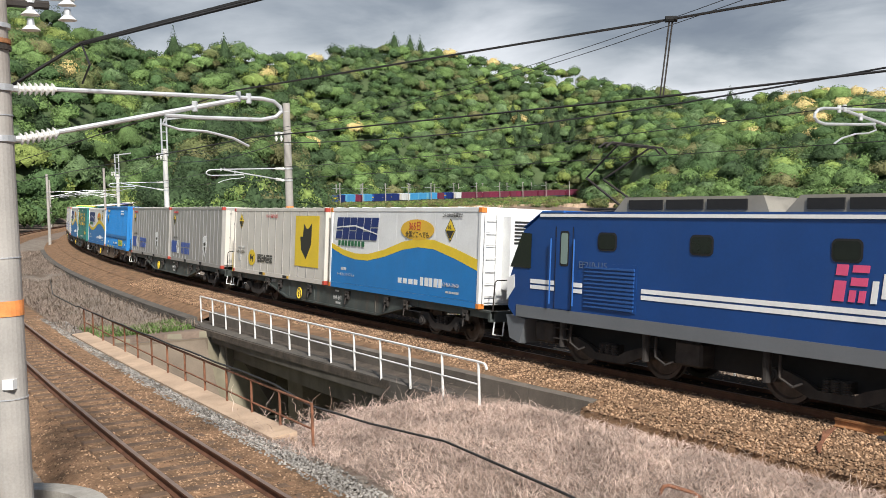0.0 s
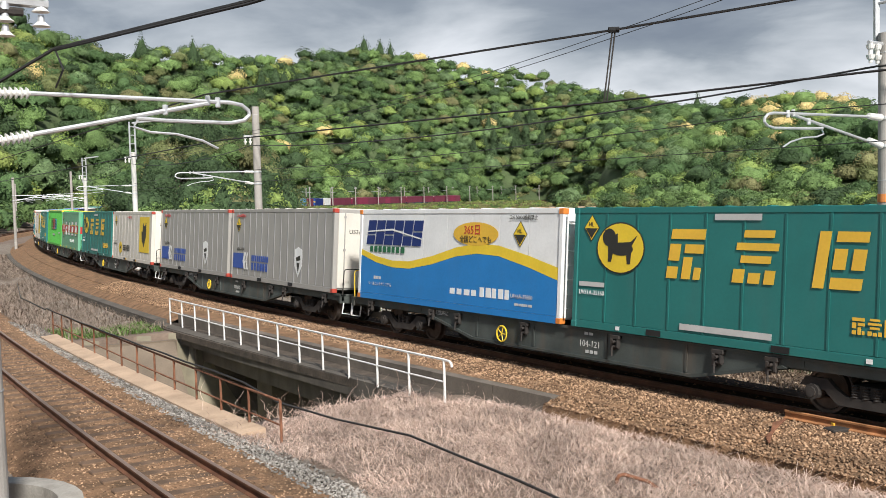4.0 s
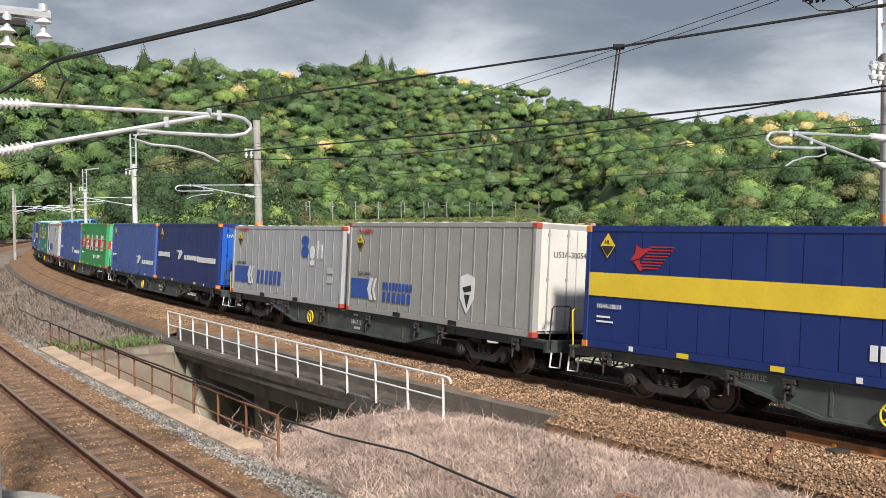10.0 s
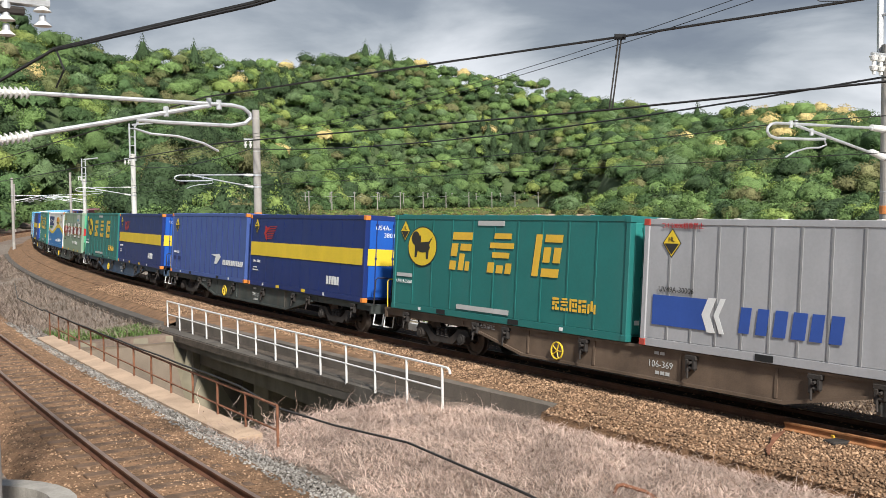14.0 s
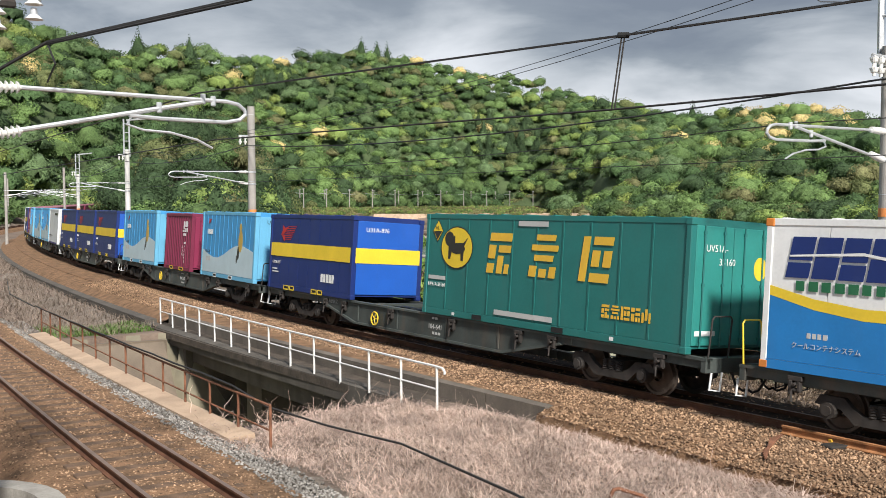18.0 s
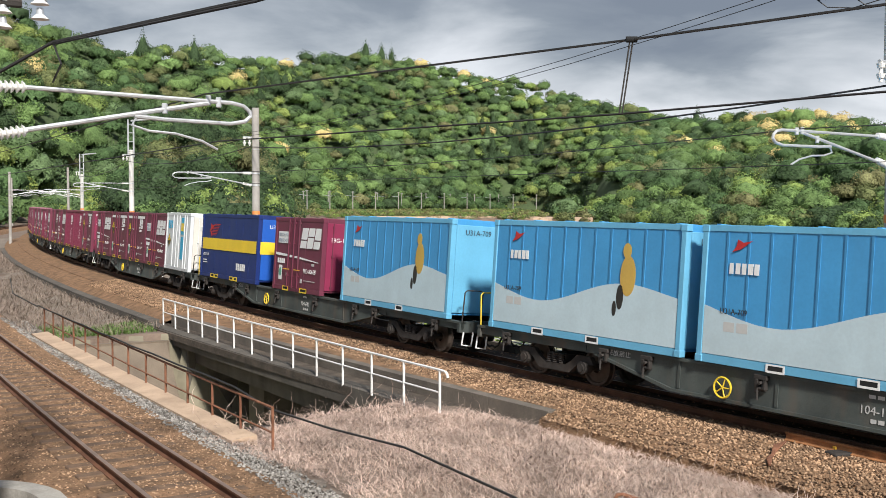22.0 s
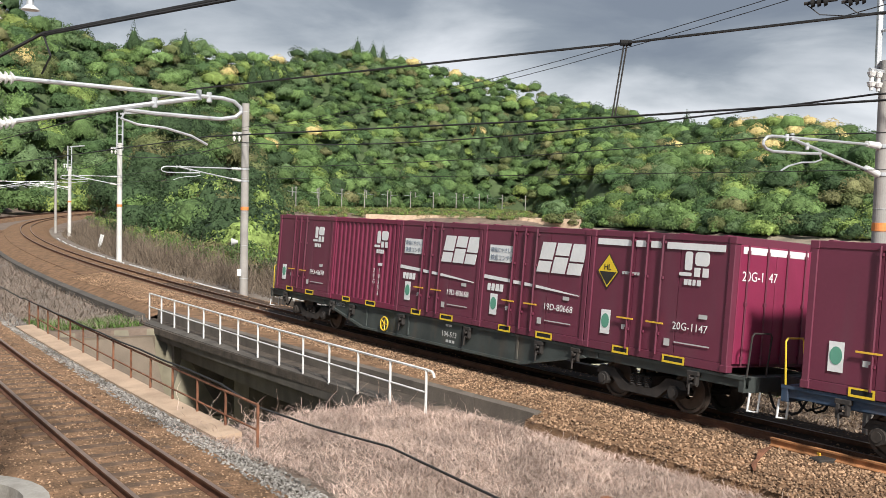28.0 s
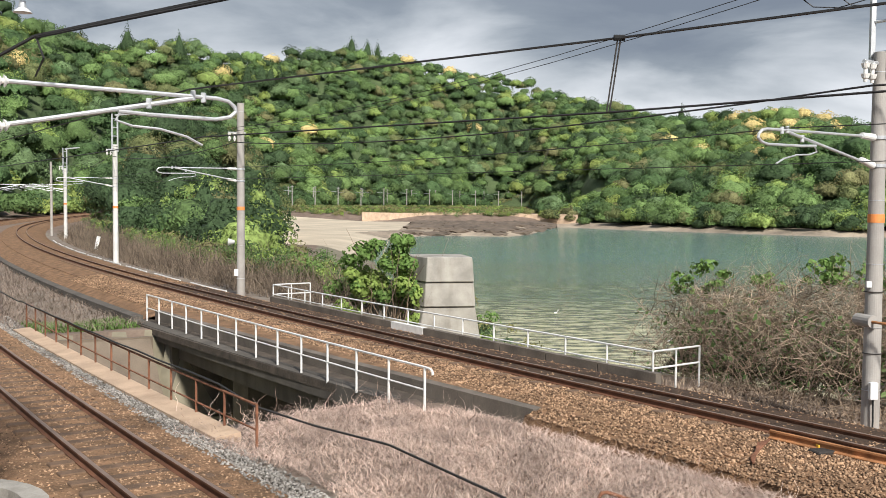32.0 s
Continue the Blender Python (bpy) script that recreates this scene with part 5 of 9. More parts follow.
    def mark(self, polys, material, lift=0.020, name="marking", label=""):
        """Flat marks on the viewer's side: outlines of (x, z), x from the rear end, z from the foot."""
        bm = bmesh.new()
        y = -self.W / 2 - lift
        for j, p in enumerate(polys):
            prism(bm, [(x - self.L / 2, z) for x, z in p], y - 0.0005 * (j % 8), y + 0.004)
        return part(name, bm, material, self.root, label)

    def end_mark(self, polys, material, lift=0.016, name="end_marking"):
        """The same on the front end: outlines of (y from the near edge, z)."""
        bm = bmesh.new()
        for j, p in enumerate(polys):
            prism(bm, [(a - self.W / 2, z) for a, z in p], -0.0005 * (j % 8), 0.004)
        bmesh.ops.transform(bm, matrix=Matrix.Translation((self.L / 2 + lift, 0, 0)) @ Matrix.Rotation(math.pi / 2, 4, "Z"), verts=bm.verts[:])
        return part(name, bm, material, self.root)

    def letter(self, text, x, z, size, material, end=False, lift=0.024):
        me = writing(text, size)
        if end:
            me.transform(Matrix.Translation((self.L / 2 + lift, x - self.W / 2, z)) @ Matrix.Rotation(math.pi / 2, 4, "Z"))
        else:
            me.transform(Matrix.Translation((x - self.L / 2, -self.W / 2 - lift, z)))
        me.materials.append(material)
        return link_mesh("number", me, material, self.root)

    def hazard(self, x, z, r=0.26):
        e, q = 1.12, r * 1.2
        self.mark([[(x - r * e, z), (x, z - q * e), (x + r * e, z), (x, z + q * e)]], P_DARK, 0.017, "warning_plate")
        self.mark([[(x - r, z), (x, z - q), (x + r, z), (x, z + q)]], P_YELLOW, name="warning_plate")
        self.mark([[(x - r * 0.88, z - 0.01), (x, z - q * 0.88), (x + r * 0.88, z - 0.01)]], P_DARK, 0.024, "warning_plate")
        self.letter("HL", x - r * 0.42, z + 0.03, r * 0.62, P_DARK, lift=0.026)

    def pockets(self, spans, material=P_YELLOW):
        for a, b in spans:
            self.mark([rect(a, b, -0.005, 0.035), rect(a, b, 0.12, 0.15), rect(a, a + 0.04, 0, 0.15), rect(b - 0.04, b, 0, 0.15)], material, 0.03, "fork_pocket")
            self.mark([rect(a + 0.04, b - 0.04, 0.035, 0.12)], DARK, 0.026, "fork_pocket")


def cat_blob(cx, cz, w):
    """A dark lopsided patch inside an emblem."""
    k = w / 2
    return [(cx - k * 0.62, cz + k * 0.45), (cx - k * 0.55, cz + k * 0.1), (cx - k * 0.55, cz - k * 0.5), (cx - k * 0.4, cz - k * 0.5), (cx - k * 0.3, cz - k * 0.12), (cx + k * 0.3, cz - k * 0.15),
            (cx + k * 0.35, cz - k * 0.55), (cx + k * 0.5, cz - k * 0.55), (cx + k * 0.55, cz + k * 0.05), (cx + k * 0.8, cz + k * 0.4), (cx + k * 0.5, cz + k * 0.18), (cx - k * 0.1, cz + k * 0.14), (cx - k * 0.12, cz + k * 0.45), (cx - k * 0.36, cz + k * 0.36)]


def square_blob(x, z, w, h):
    """A dark angular patch for the yellow square."""
    p = [(0.10, 0.25), (0.32, 0.12), (0.5, 0.0), (0.9, 0.42), (0.93, 1.0), (0.68, 0.86), (0.52, 0.84), (0.28, 0.98), (0.22, 0.62), (0.0, 0.62)]
    return [(x + a * w, z + b * h) for a, b in p]


LONG, MID, SHORT = 9.41, 6.06, 3.715


def make_wave_box():
    b = Box("wave", LONG, 2.64, 2.49, P_WHITE, pitch=1.2, fittings=ORANGE_FIT, end="plain", label="white and blue container with a yellow wave")
    n = 40
    x0, x1 = 0.1, LONG - 0.1
    zt = lambda u: float(np.interp(u, (0, 0.1, 0.2, 0.3, 0.42, 0.55, 0.65, 0.75, 0.88, 1.0), (1.30, 1.09, 0.98, 0.98, 1.14, 1.40, 1.50, 1.47, 1.24, 0.98)))
    wv = [(x0 + (x1 - x0) * i / n, zt(i / n)) for i in range(n + 1)]
    blue = [[(x0, 0.17), (x1, 0.17)] + wv[::-1]]
    gold = [wv + [(x, z + 0.17 + 0.12 * i / n) for i, (x, z) in reversed(list(enumerate(wv)))]]
    b.mark(blue, BLUE, 0.016, "blue_field")
    b.mark(gold, P_YELLOW, 0.018, "wave_band")
    b.mark([rect(0, LONG, 0.0, 0.165)], BLUE, 0.026, "blue_rail")
    b.mark(slab_row(0.42, 1.62, 6, 0.46, 0.71, 0.05, 0.13), NAVY, name="emblem_block", label="dark blue slanting block mark")
    b.mark([[(0.5, 1.98), (1.9, 2.04), (3.5, 1.80), (3.5, 1.83), (1.9, 2.09), (0.5, 2.01)]], P_WHITE, 0.029, "emblem_sweep")
    b.mark(bars(0.62, 1.40, 2.0, 0.17, 8, 3), paint("deep_green", (0.02, 0.14, 0.06)), name="writing_bar")
    b.mark([ellipse(6.0, 2.0, 0.98, 0.30)], P_GOLD, name="emblem")
    b.letter("365日", 5.5, 2.0, 0.30, P_RED, lift=0.028)
    b.letter("全国どこへでも", 5.32, 1.79, 0.20, P_DARK, lift=0.028)
    b.hazard(7.85, 2.02, 0.24)
    b.mark(bars(4.9, 0.42, 1.3, 0.15, 4, 7) + bars(6.25, 0.42, 1.3, 0.24, 5, 8), P_WHITE, name="writing_bar")
    b.mark(bars(0.9, 0.60, 0.42, 0.09, 4, 9) + bars(7.7, 0.30, 0.7, 0.06, 8, 15), P_PALE, name="writing_bar")
    b.letter("クールコンテナシステム", 0.62, 0.42, 0.12, P_PALE, lift=0.028)
    b.letter("UF46A-39600", 7.55, 0.48, 0.15, P_PALE, lift=0.028)
    b.letter("コキ50000積載禁止", 7.4, 2.38, 0.13, P_DARK)
    # ladder and cooling unit on the front end
    y = -b.W / 2
    for yy in (y + 0.05, y + 0.42):
        bm = bmesh.new()
        cyl(bm, (LONG / 2 + 0.09, yy, 0.15), (LONG / 2 + 0.09, yy, 2.5), 0.022, n=6)
        part("ladder_rail", bm, P_WHITE, b.root)
    for i in range(7):
        bm = bmesh.new()
        cyl(bm, (LONG / 2 + 0.09, y + 0.05, 0.35 + i * 0.33), (LONG / 2 + 0.09, y + 0.42, 0.35 + i * 0.33), 0.016, n=6)
        part("ladder_rung", bm, P_WHITE, b.root)
    bm = bmesh.new()
    box(bm, LONG / 2, LONG / 2 + 0.42, -0.6, 1.1, 0.5, 2.45, 0.03)
    u = part("cooling_unit", bm, P_WHITE, b.root)
    bm = bmesh.new()
    for i in range(7):
        box(bm, LONG / 2 + 0.42, LONG / 2 + 0.44, -0.5, 0.3, 1.72 + i * 0.09, 1.77 + i * 0.09)
    part("grille", bm, P_DARK, u)
    return b.root


def make_cream_box():
    # the end colour is a brighter copy of the side, as if sunlit
    b = Box("cream", LONG, 2.64, 2.49, CREAM, end_skin=paint("cream_lit_end", (0.72, 0.68, 0.60)), pitch=0.78, seam=GREY_WARM, fittings=RED_FIT, end="plain", label="cream container with a yellow square and dark patch")
    b.mark([rect(6.72, 8.85, 0.55, 2.36)], P_YELLOW, name="yellow_square")
    b.mark([square_blob(7.2, 0.82, 1.1, 1.28)], P_DARK, 0.026, "emblem")
    b.mark([ellipse(2.2, 0.66, 0.40, 0.32)], P_YELLOW, name="emblem")
    b.mark([cat_blob(2.2, 0.66, 0.62)], P_DARK, 0.026, "emblem_patch")
    b.mark(sum([glyph(2.85 + i * 0.33, 0.52, 0.27, 0.30, 20 + i) for i in range(5)], []), P_DARK, name="writing_bar")
    b.letter("リフト取扱い注意", 3.7, 2.28, 0.15, P_RED)
    b.hazard(0.85, 2.12, 0.24)
    b.mark(bars(0.55, 1.02, 0.8, 0.05, 9, 4) + [rect(0.6, 0.85, 0.5, 0.78)], P_PALE, name="writing_bar")
    b.letter("UV51A-38064", 0.35, 0.80, 0.17, P_DARK)
    b.letter("UV51A-38064", 0.35, 1.95, 0.20, P_DARK, end=True)
    b.end_mark([ellipse(1.85, 1.72, 0.28, 0.36)], P_YELLOW)
    b.end_mark([cat_blob(1.85, 1.72, 0.5)], P_DARK, 0.022)
    b.end_mark([rect(1.75, 2.1, 2.2, 2.23)], P_DARK)
    b.mark([rect(3.1, 3.5, 0.03, 0.13), rect(5.6, 6.0, 0.03, 0.13)], DARK, 0.03, "fork_pocket")
    b.mark([rect(3.52, 3.75, 0.03, 0.13), rect(6.02, 6.2, 0.03, 0.13)], P_GOLD, 0.03, "fork_pocket")
    return b.root


def make_grey_box(shade, seed):
    skin = GREY if shade else GREY_WARM
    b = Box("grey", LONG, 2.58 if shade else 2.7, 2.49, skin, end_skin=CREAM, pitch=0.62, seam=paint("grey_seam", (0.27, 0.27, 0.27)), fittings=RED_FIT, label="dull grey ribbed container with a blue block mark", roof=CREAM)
    b.hazard(0.75, 2.1, 0.22)
    if shade:
        b.mark([rect(0.3, 1.75, 0.45, 1.05)], P_BLUEMARK, name="blue_block")
        b.mark([[(1.75, 0.42), (1.95, 0.42), (1.8, 0.75), (1.95, 1.08), (1.75, 1.08), (1.6, 0.75)], [(2.05, 0.42), (2.17, 0.42), (2.02, 0.75), (2.17, 1.08), (2.05, 1.08), (1.9, 0.75)]], P_WHITE, 0.026, "white_arc")
        b.mark(bars(2.45, 0.48, 2.3, 0.48, 6, 31, 0.05), P_BLUEMARK, name="writing_bar")
        b.mark([ellipse(6.6, 2.08, 0.30, 0.17), ellipse(6.62, 1.72, 0.30, 0.20)], P_BLUEMARK, name="emblem")
        b.mark([ellipse(7.18, 1.70, 0.19, 0.22), ellipse(7.2, 1.36, 0.17, 0.10), rect(7.55, 7.64, 1.5, 2.1), rect(7.86, 7.95, 1.5, 1.98)], P_WHITE, name="emblem")
        b.letter("UV49A-30006", 0.45, 1.12, 0.16, P_DARK)
        b.letter("UV49A-30005", 0.4, 1.9, 0.18, P_DARK, end=True)
        for zz in (0.75, 1.05):
            b.mark([rect(8.35, 8.8, zz, zz + 0.2)], P_PALE, name="side_plate")
    else:
        b.mark([rect(0.25, 1.45, 0.42, 1.0)], P_BLUEMARK, name="blue_block")
        b.mark([[(1.45, 0.4), (1.65, 0.4), (1.5, 0.72), (1.65, 1.05), (1.45, 1.05), (1.3, 0.72)], [(1.75, 0.4), (1.87, 0.4), (1.72, 0.72), (1.87, 1.05), (1.75, 1.05), (1.6, 0.72)]], P_WHITE, 0.026, "white_arc")
        b.mark(bars(2.2, 0.74, 1.7, 0.22, 9, seed) + bars(2.2, 0.4, 1.7, 0.28, 6, seed + 1), P_BLUEMARK, name="writing_bar")
        b.mark([[(6.3, 1.3), (6.3, 0.75), (6.62, 0.35), (6.95, 0.75), (6.95, 1.3), (6.62, 1.38)]], P_WHITE, name="shield")
        b.mark([[(6.42, 1.02), (6.78, 1.1), (6.82, 0.95), (6.5, 0.9)], [(6.5, 0.85), (6.64, 0.5), (6.76, 0.85)]], P_DARK, 0.026, "shield_patch")
        b.letter("U53A-30054", 0.65, 1.12, 0.15, P_DARK)
        b.letter("U53A-30054", 0.5, 1.9, 0.2, P_DARK, end=True)
    b.letter("コキ50000積載禁止", 0.45, 2.40, 0.13, P_RED)
    b.mark([rect(2.9, 3.3, 0.02, 0.14), rect(5.8, 6.2, 0.02, 0.14)], DARK, 0.03, "fork_pocket")
    return b.root


def make_blue_box():
    b = Box("blue", LONG, 2.75, 2.49, BLUE, pitch=0.6, corrugated=0.34, fittings=BLUE, label="bright blue corrugated container")
    b.letter("コキ50000積載禁止", 0.7, 2.42, 0.13, P_GOLD)
    for i, ch in enumerate("U51A-39568"):
        b.letter(ch, 0.35, 2.42 - i * 0.15, 0.16, P_WHITE)
    b.mark(bars(6.6, 2.42, 1.3, 0.07, 8, 41) + bars(6.6, 2.25, 1.3, 0.07, 8, 43) + bars(1.0, 2.15, 0.5, 0.06, 5, 44), P_WHITE, name="writing_bar")
    b.mark([rect(0, LONG, 0.72, 0.9)], BLUE, 0.02, "side_beam")
    b.hazard(0.95, 1.95, 0.22)
    b.mark([rect(5.9, 7.6, 0.22, 0.6)], P_YELLOW, name="sign_panel")
    b.mark(bars(6.0, 0.3, 1.4, 0.22, 6, 45), paint("leaf", (0.1, 0.35, 0.1)), 0.026, "writing_bar")
    for x in (1.2, 3.6, 4.4, 4.9, 8.4):
        b.mark([rect(x, x + 0.35, 0.3, 0.42)], P_WHITE, name="sticker")
    b.mark([rect(x, x + 0.2, 0.02, 0.14) for x in (1.0, 1.6, 2.5, 3.4, 4.0)], P_YELLOW, 0.03, "fork_pocket")
    b.end_mark(bars(0.4, 0.9, 0.35, 0.3, 2, 47) + [rect(1.3, 1.5, 0.6, 2.3)], P_WHITE)
    return b.root


def make_teal_box(double=False):
    # brighter teal on the ends: their sunlight is painted in
    b = Box("teal", LONG, 2.64, 2.49, TEAL, end_skin=paint("teal_lit_end", (0.03, 0.24, 0.21)), pitch=0.95, seam=paint("teal_seam", (0.017, 0.14, 0.127)), fittings=ORANGE_FIT if double else TEAL, label="teal container with yellow oval and marks" + (" and blue hoops" if double else ""), roof=CREAM if double else None)
    b.hazard(0.55, 2.2, 0.22)
    b.mark([ellipse(1.45, 1.78, 0.72, 0.55)], P_DARK, 0.018, "emblem_rim")
    b.mark([ellipse(1.45, 1.78, 0.69, 0.52)], P_YELLOW, 0.022, "emblem")
    b.mark([cat_blob(1.45, 1.80, 1.28), ellipse(1.12, 2.0, 0.2, 0.19), ellipse(1.5, 1.76, 0.34, 0.14)], P_DARK, 0.028, "emblem_patch")
    k = 0.82 if double else 1.0
    for i, x in enumerate((2.75, 4.45, 6.2)):
        x = 2.55 + (x - 2.75) * k if double else x
        b.mark(glyph(x, 1.22, 0.95, 0.98, i, 0.14), P_GOLD, name="block_mark")
    x0 = 5.35 if double else 7.0
    b.mark(sum([glyph(x0 + i * 0.30, 0.5, 0.25, 0.28, 60 + i) for i in range(5)], []), P_GOLD, name="writing_bar")
    b.mark([rect(0.2, 1.0, 0.92, 1.02), rect(4.0, 5.1, 2.38, 2.5), rect(3.2, 5.4, 0.22, 0.34)], P_PALE, name="pale_label")
    b.letter("UV51A-35160", 0.2, 0.74, 0.14, P_WHITE)
    b.letter("UV51A-", 0.4, 2.0, 0.2, P_WHITE, end=True)
    b.letter("35231" if double else "35160", 0.8, 1.74, 0.2, P_WHITE, end=True)
    b.end_mark([ellipse(2.1, 1.7, 0.2, 0.24)], P_YELLOW)
    b.end_mark([rect(0.2, 0.8, 0.35, 0.45)], P_WHITE)
    if double:
        for dx, dz, c in ((0.55, 0.32, P_CYAN), (0.0, 0.0, P_BLUEMARK)):
            x, z = 7.05 + dx, 0.62 + dz
            def hoop(g):
                out = [(x - g, z - g), (x + 0.75 + g, z - g), (x + 1.12 + g, z + 0.35), (x + 1.22 + g, z + 0.75), (x + 0.95 + g, z + 1.12 + g), (x + 0.28 - g, z + 1.12 + g)]
                return out
            inner = [(x + 0.32, z + 0.22), (x + 0.62, z + 0.22), (x + 0.84, z + 0.48), (x + 0.88, z + 0.72), (x + 0.76, z + 0.92), (x + 0.46, z + 0.92)]
            o2, i2 = hoop(0.07), inner
            ring = [[o2[i], o2[(i + 1) % 6], i2[(i + 1) % 6], i2[i]] for i in range(6)]
            b.mark(ring, P_WHITE, 0.020, "hoop_rim")
            o3 = hoop(0.0)
            i3 = [(px - 0.06 * (1 if px < x + 0.6 else -1), pz + 0.06 * (1 if pz > z + 0.6 else -1)) for px, pz in inner]
            b.mark([[o3[i], o3[(i + 1) % 6], i3[(i + 1) % 6], i3[i]] for i in range(6)], c, 0.026, "hoop")
    b.mark([rect(2.3, 2.7, 0.02, 0.14), rect(5.4, 5.8, 0.02, 0.14)], DARK, 0.03, "fork_pocket")
    b.mark([rect(x, x + 0.12, 0.04, 0.12) for x in (1.4, 7.3)], P_WHITE, 0.03, "fork_pocket")
    return b.root


def make_band_box(skin, name):
    b = Box("band", LONG, 2.62, 2.49, skin, pitch=0.72, seam=None, fittings=skin if skin is not GREEN else RED_FIT, label=name + " container with a red band and white block marks", end_skin=paint("band_end", (0.10, 0.42, 0.22)))
    b.mark([rect(0.05, LONG - 0.05, 1.14, 1.70)], P_OCHRE if skin is OLIVE else P_YELLOW, 0.016, "band_edge")
    b.mark([rect(0.05, LONG - 0.05, 1.18, 1.66)], paint("band_red", (0.27, 0.025, 0.028), stain=0.3) if skin is OLIVE else P_RED, 0.020, "band")
    for i, x in enumerate((2.35, 3.95, 5.75, 7.6)):
        b.mark(glyph(x - 0.035, 0.945, 0.92, 1.01, (3, 4, 5, 5)[i]), P_DARK, 0.022, "block_shadow")
        b.mark(glyph(x, 0.98, 0.85, 0.94, (3, 4, 5, 5)[i]), P_WHITE, 0.028, "block_mark")
    b.mark([ellipse(1.2, 1.5, 0.36, 0.36)], P_WHITE, 0.024, "ring_emblem")
    b.mark([ellipse(1.2, 1.5, 0.32, 0.32)], P_RED, 0.028, "ring_emblem")
    b.mark([ellipse(1.2, 1.5, 0.19, 0.19)], P_WHITE, 0.032, "ring_emblem")
    b.mark([ellipse(1.2, 1.5, 0.09, 0.11)], P_RED, 0.036, "ring_emblem")
    b.mark([[(0.85, 1.14), (1.2, 0.92), (1.65, 1.0), (1.1, 1.12)]], P_RED, 0.028, "ring_emblem")
    b.hazard(0.9, 2.15, 0.24)
    b.letter("U54A-30313" if skin is GREEN else "U51A-30260", 0.7, 0.72, 0.17, P_WHITE if skin is GREEN else P_DARK)
    b.letter("地球にやさしい鉄道輸送", 5.0, 0.52, 0.22, P_WHITE if skin is not OLIVE else P_PALE, lift=0.028)
    b.end_mark([rect(0.1, 2.4, 1.15, 1.62)], P_RED)
    b.end_mark(sum([glyph(0.25 + i * 0.55, 1.18, 0.42, 0.42, (3, 4, 5, 5)[i]) for i in range(4)], []), P_WHITE, 0.022)
    b.letter("U51A-", 0.3, 2.05, 0.2, P_DARK, end=True)
    b.letter("30260", 0.6, 1.83, 0.2, P_DARK, end=True)
    if skin is OLIVE:
        b.mark([rect(6.9, 8.1, 1.9, 2.5)], P_PALE, name="notice")
        b.mark([ellipse(7.25, 2.15, 0.18, 0.08), ellipse(7.75, 2.15, 0.18, 0.08)], P_CYAN, 0.026, "notice_mark")
    b.mark([rect(x, x + 0.3, 0.02, 0.14) for x in (1.0, 2.9, 5.6, 7.6)], P_YELLOW, 0.03, "fork_pocket")
    return b.root


def make_lime_box():
    b = Box("lime", LONG, 2.75, 2.49, LIME, corrugated=0.30, fittings=P_YELLOW, label="lime green corrugated container with three coloured squares", roof=P_YELLOW)
    b.mark([rect(2.25, 6.0, 1.25, 2.1)], P_DARK, 0.016, "square_frame")
    for i, c in enumerate((LIME, P_RED, P_CYAN)):
        x = 2.29 + i * 1.24
        b.mark([rect(x, x + 1.2, 1.28, 2.07)], c, 0.020, "colour_square")
        b.mark(glyph(x + 0.2, 1.38, 0.85, 0.58, 90 + i), P_DARK, 0.026, "block_mark")
    b.hazard(0.9, 2.25, 0.22)
    b.mark([rect(3.6, 5.0, 0.75, 0.9), rect(7.5, 8.4, 0.95, 1.07)], P_PALE, name="pale_label")
    for i, ch in enumerate("U52A-38067"):
        b.letter(ch, 0.35, 2.38 - i * 0.14, 0.15, P_DARK)
    return b.root


def seino_marks(b, k, band, name_x):
    b.mark([rect(0.03, b.L - 0.03, *band)], P_YELLOW, 0.018, "yellow_band")
    b.end_mark([rect(0.08, b.W - 0.08, *band)], P_YELLOW, 0.020)
    r = random.Random(k)
    x, z = (b.L * 0.14, b.H * 0.72)
    b.mark([[(x, z), (x + 0.28, z + 0.07), (x + 0.62, z + 0.30), (x + 0.34, z + 0.26), (x + 0.16, z + 0.34), (x + 0.14, z + 0.16)], [(x + 0.1, z), (x + 0.3, z - 0.2), (x + 0.36, z - 0.16), (x + 0.26, z + 0.04)]] + [rect(x + 0.22 + 0.05 * j, x + 0.80 + 0.06 * j, z - 0.14 + 0.062 * j, z - 0.115 + 0.062 * j) for j in range(8)], P_RED, name="emblem")
    b.mark(bars(name_x, 0.42, 0.95, 0.26, 5, k), P_WHITE, name="writing_bar")


def make_navy_long():
    b = Box("navy", LONG, 2.62, 2.49, NAVY, end_skin=ROYAL, pitch=0.78, fittings=ORANGE_FIT, label="navy blue container with a yellow band")
    seino_marks(b, 101, (1.12, 1.62), 6.8)
    b.hazard(0.65, 2.2, 0.22)
    b.letter("U54A-38034", 0.4, 0.86, 0.14, P_WHITE)
    b.letter("U54A-", 0.3, 2.2, 0.2, P_WHITE, end=True)
    b.letter("38034", 0.6, 1.98, 0.2, P_WHITE, end=True)
    b.mark([rect(0.4, 0.8, 0.66, 0.7), rect(0.4, 0.9, 0.56, 0.6)], P_WHITE, name="writing_bar")
    b.mark([rect(x, x + 0.3, 0.03, 0.13) for x in (2.7, 4.9)], P_YELLOW, 0.03, "fork_pocket")
    b.mark([rect(x, x + 0.12, 0.03, 0.13) for x in (1.4, 6.6)], P_WHITE, 0.03, "fork_pocket")
    return b.root


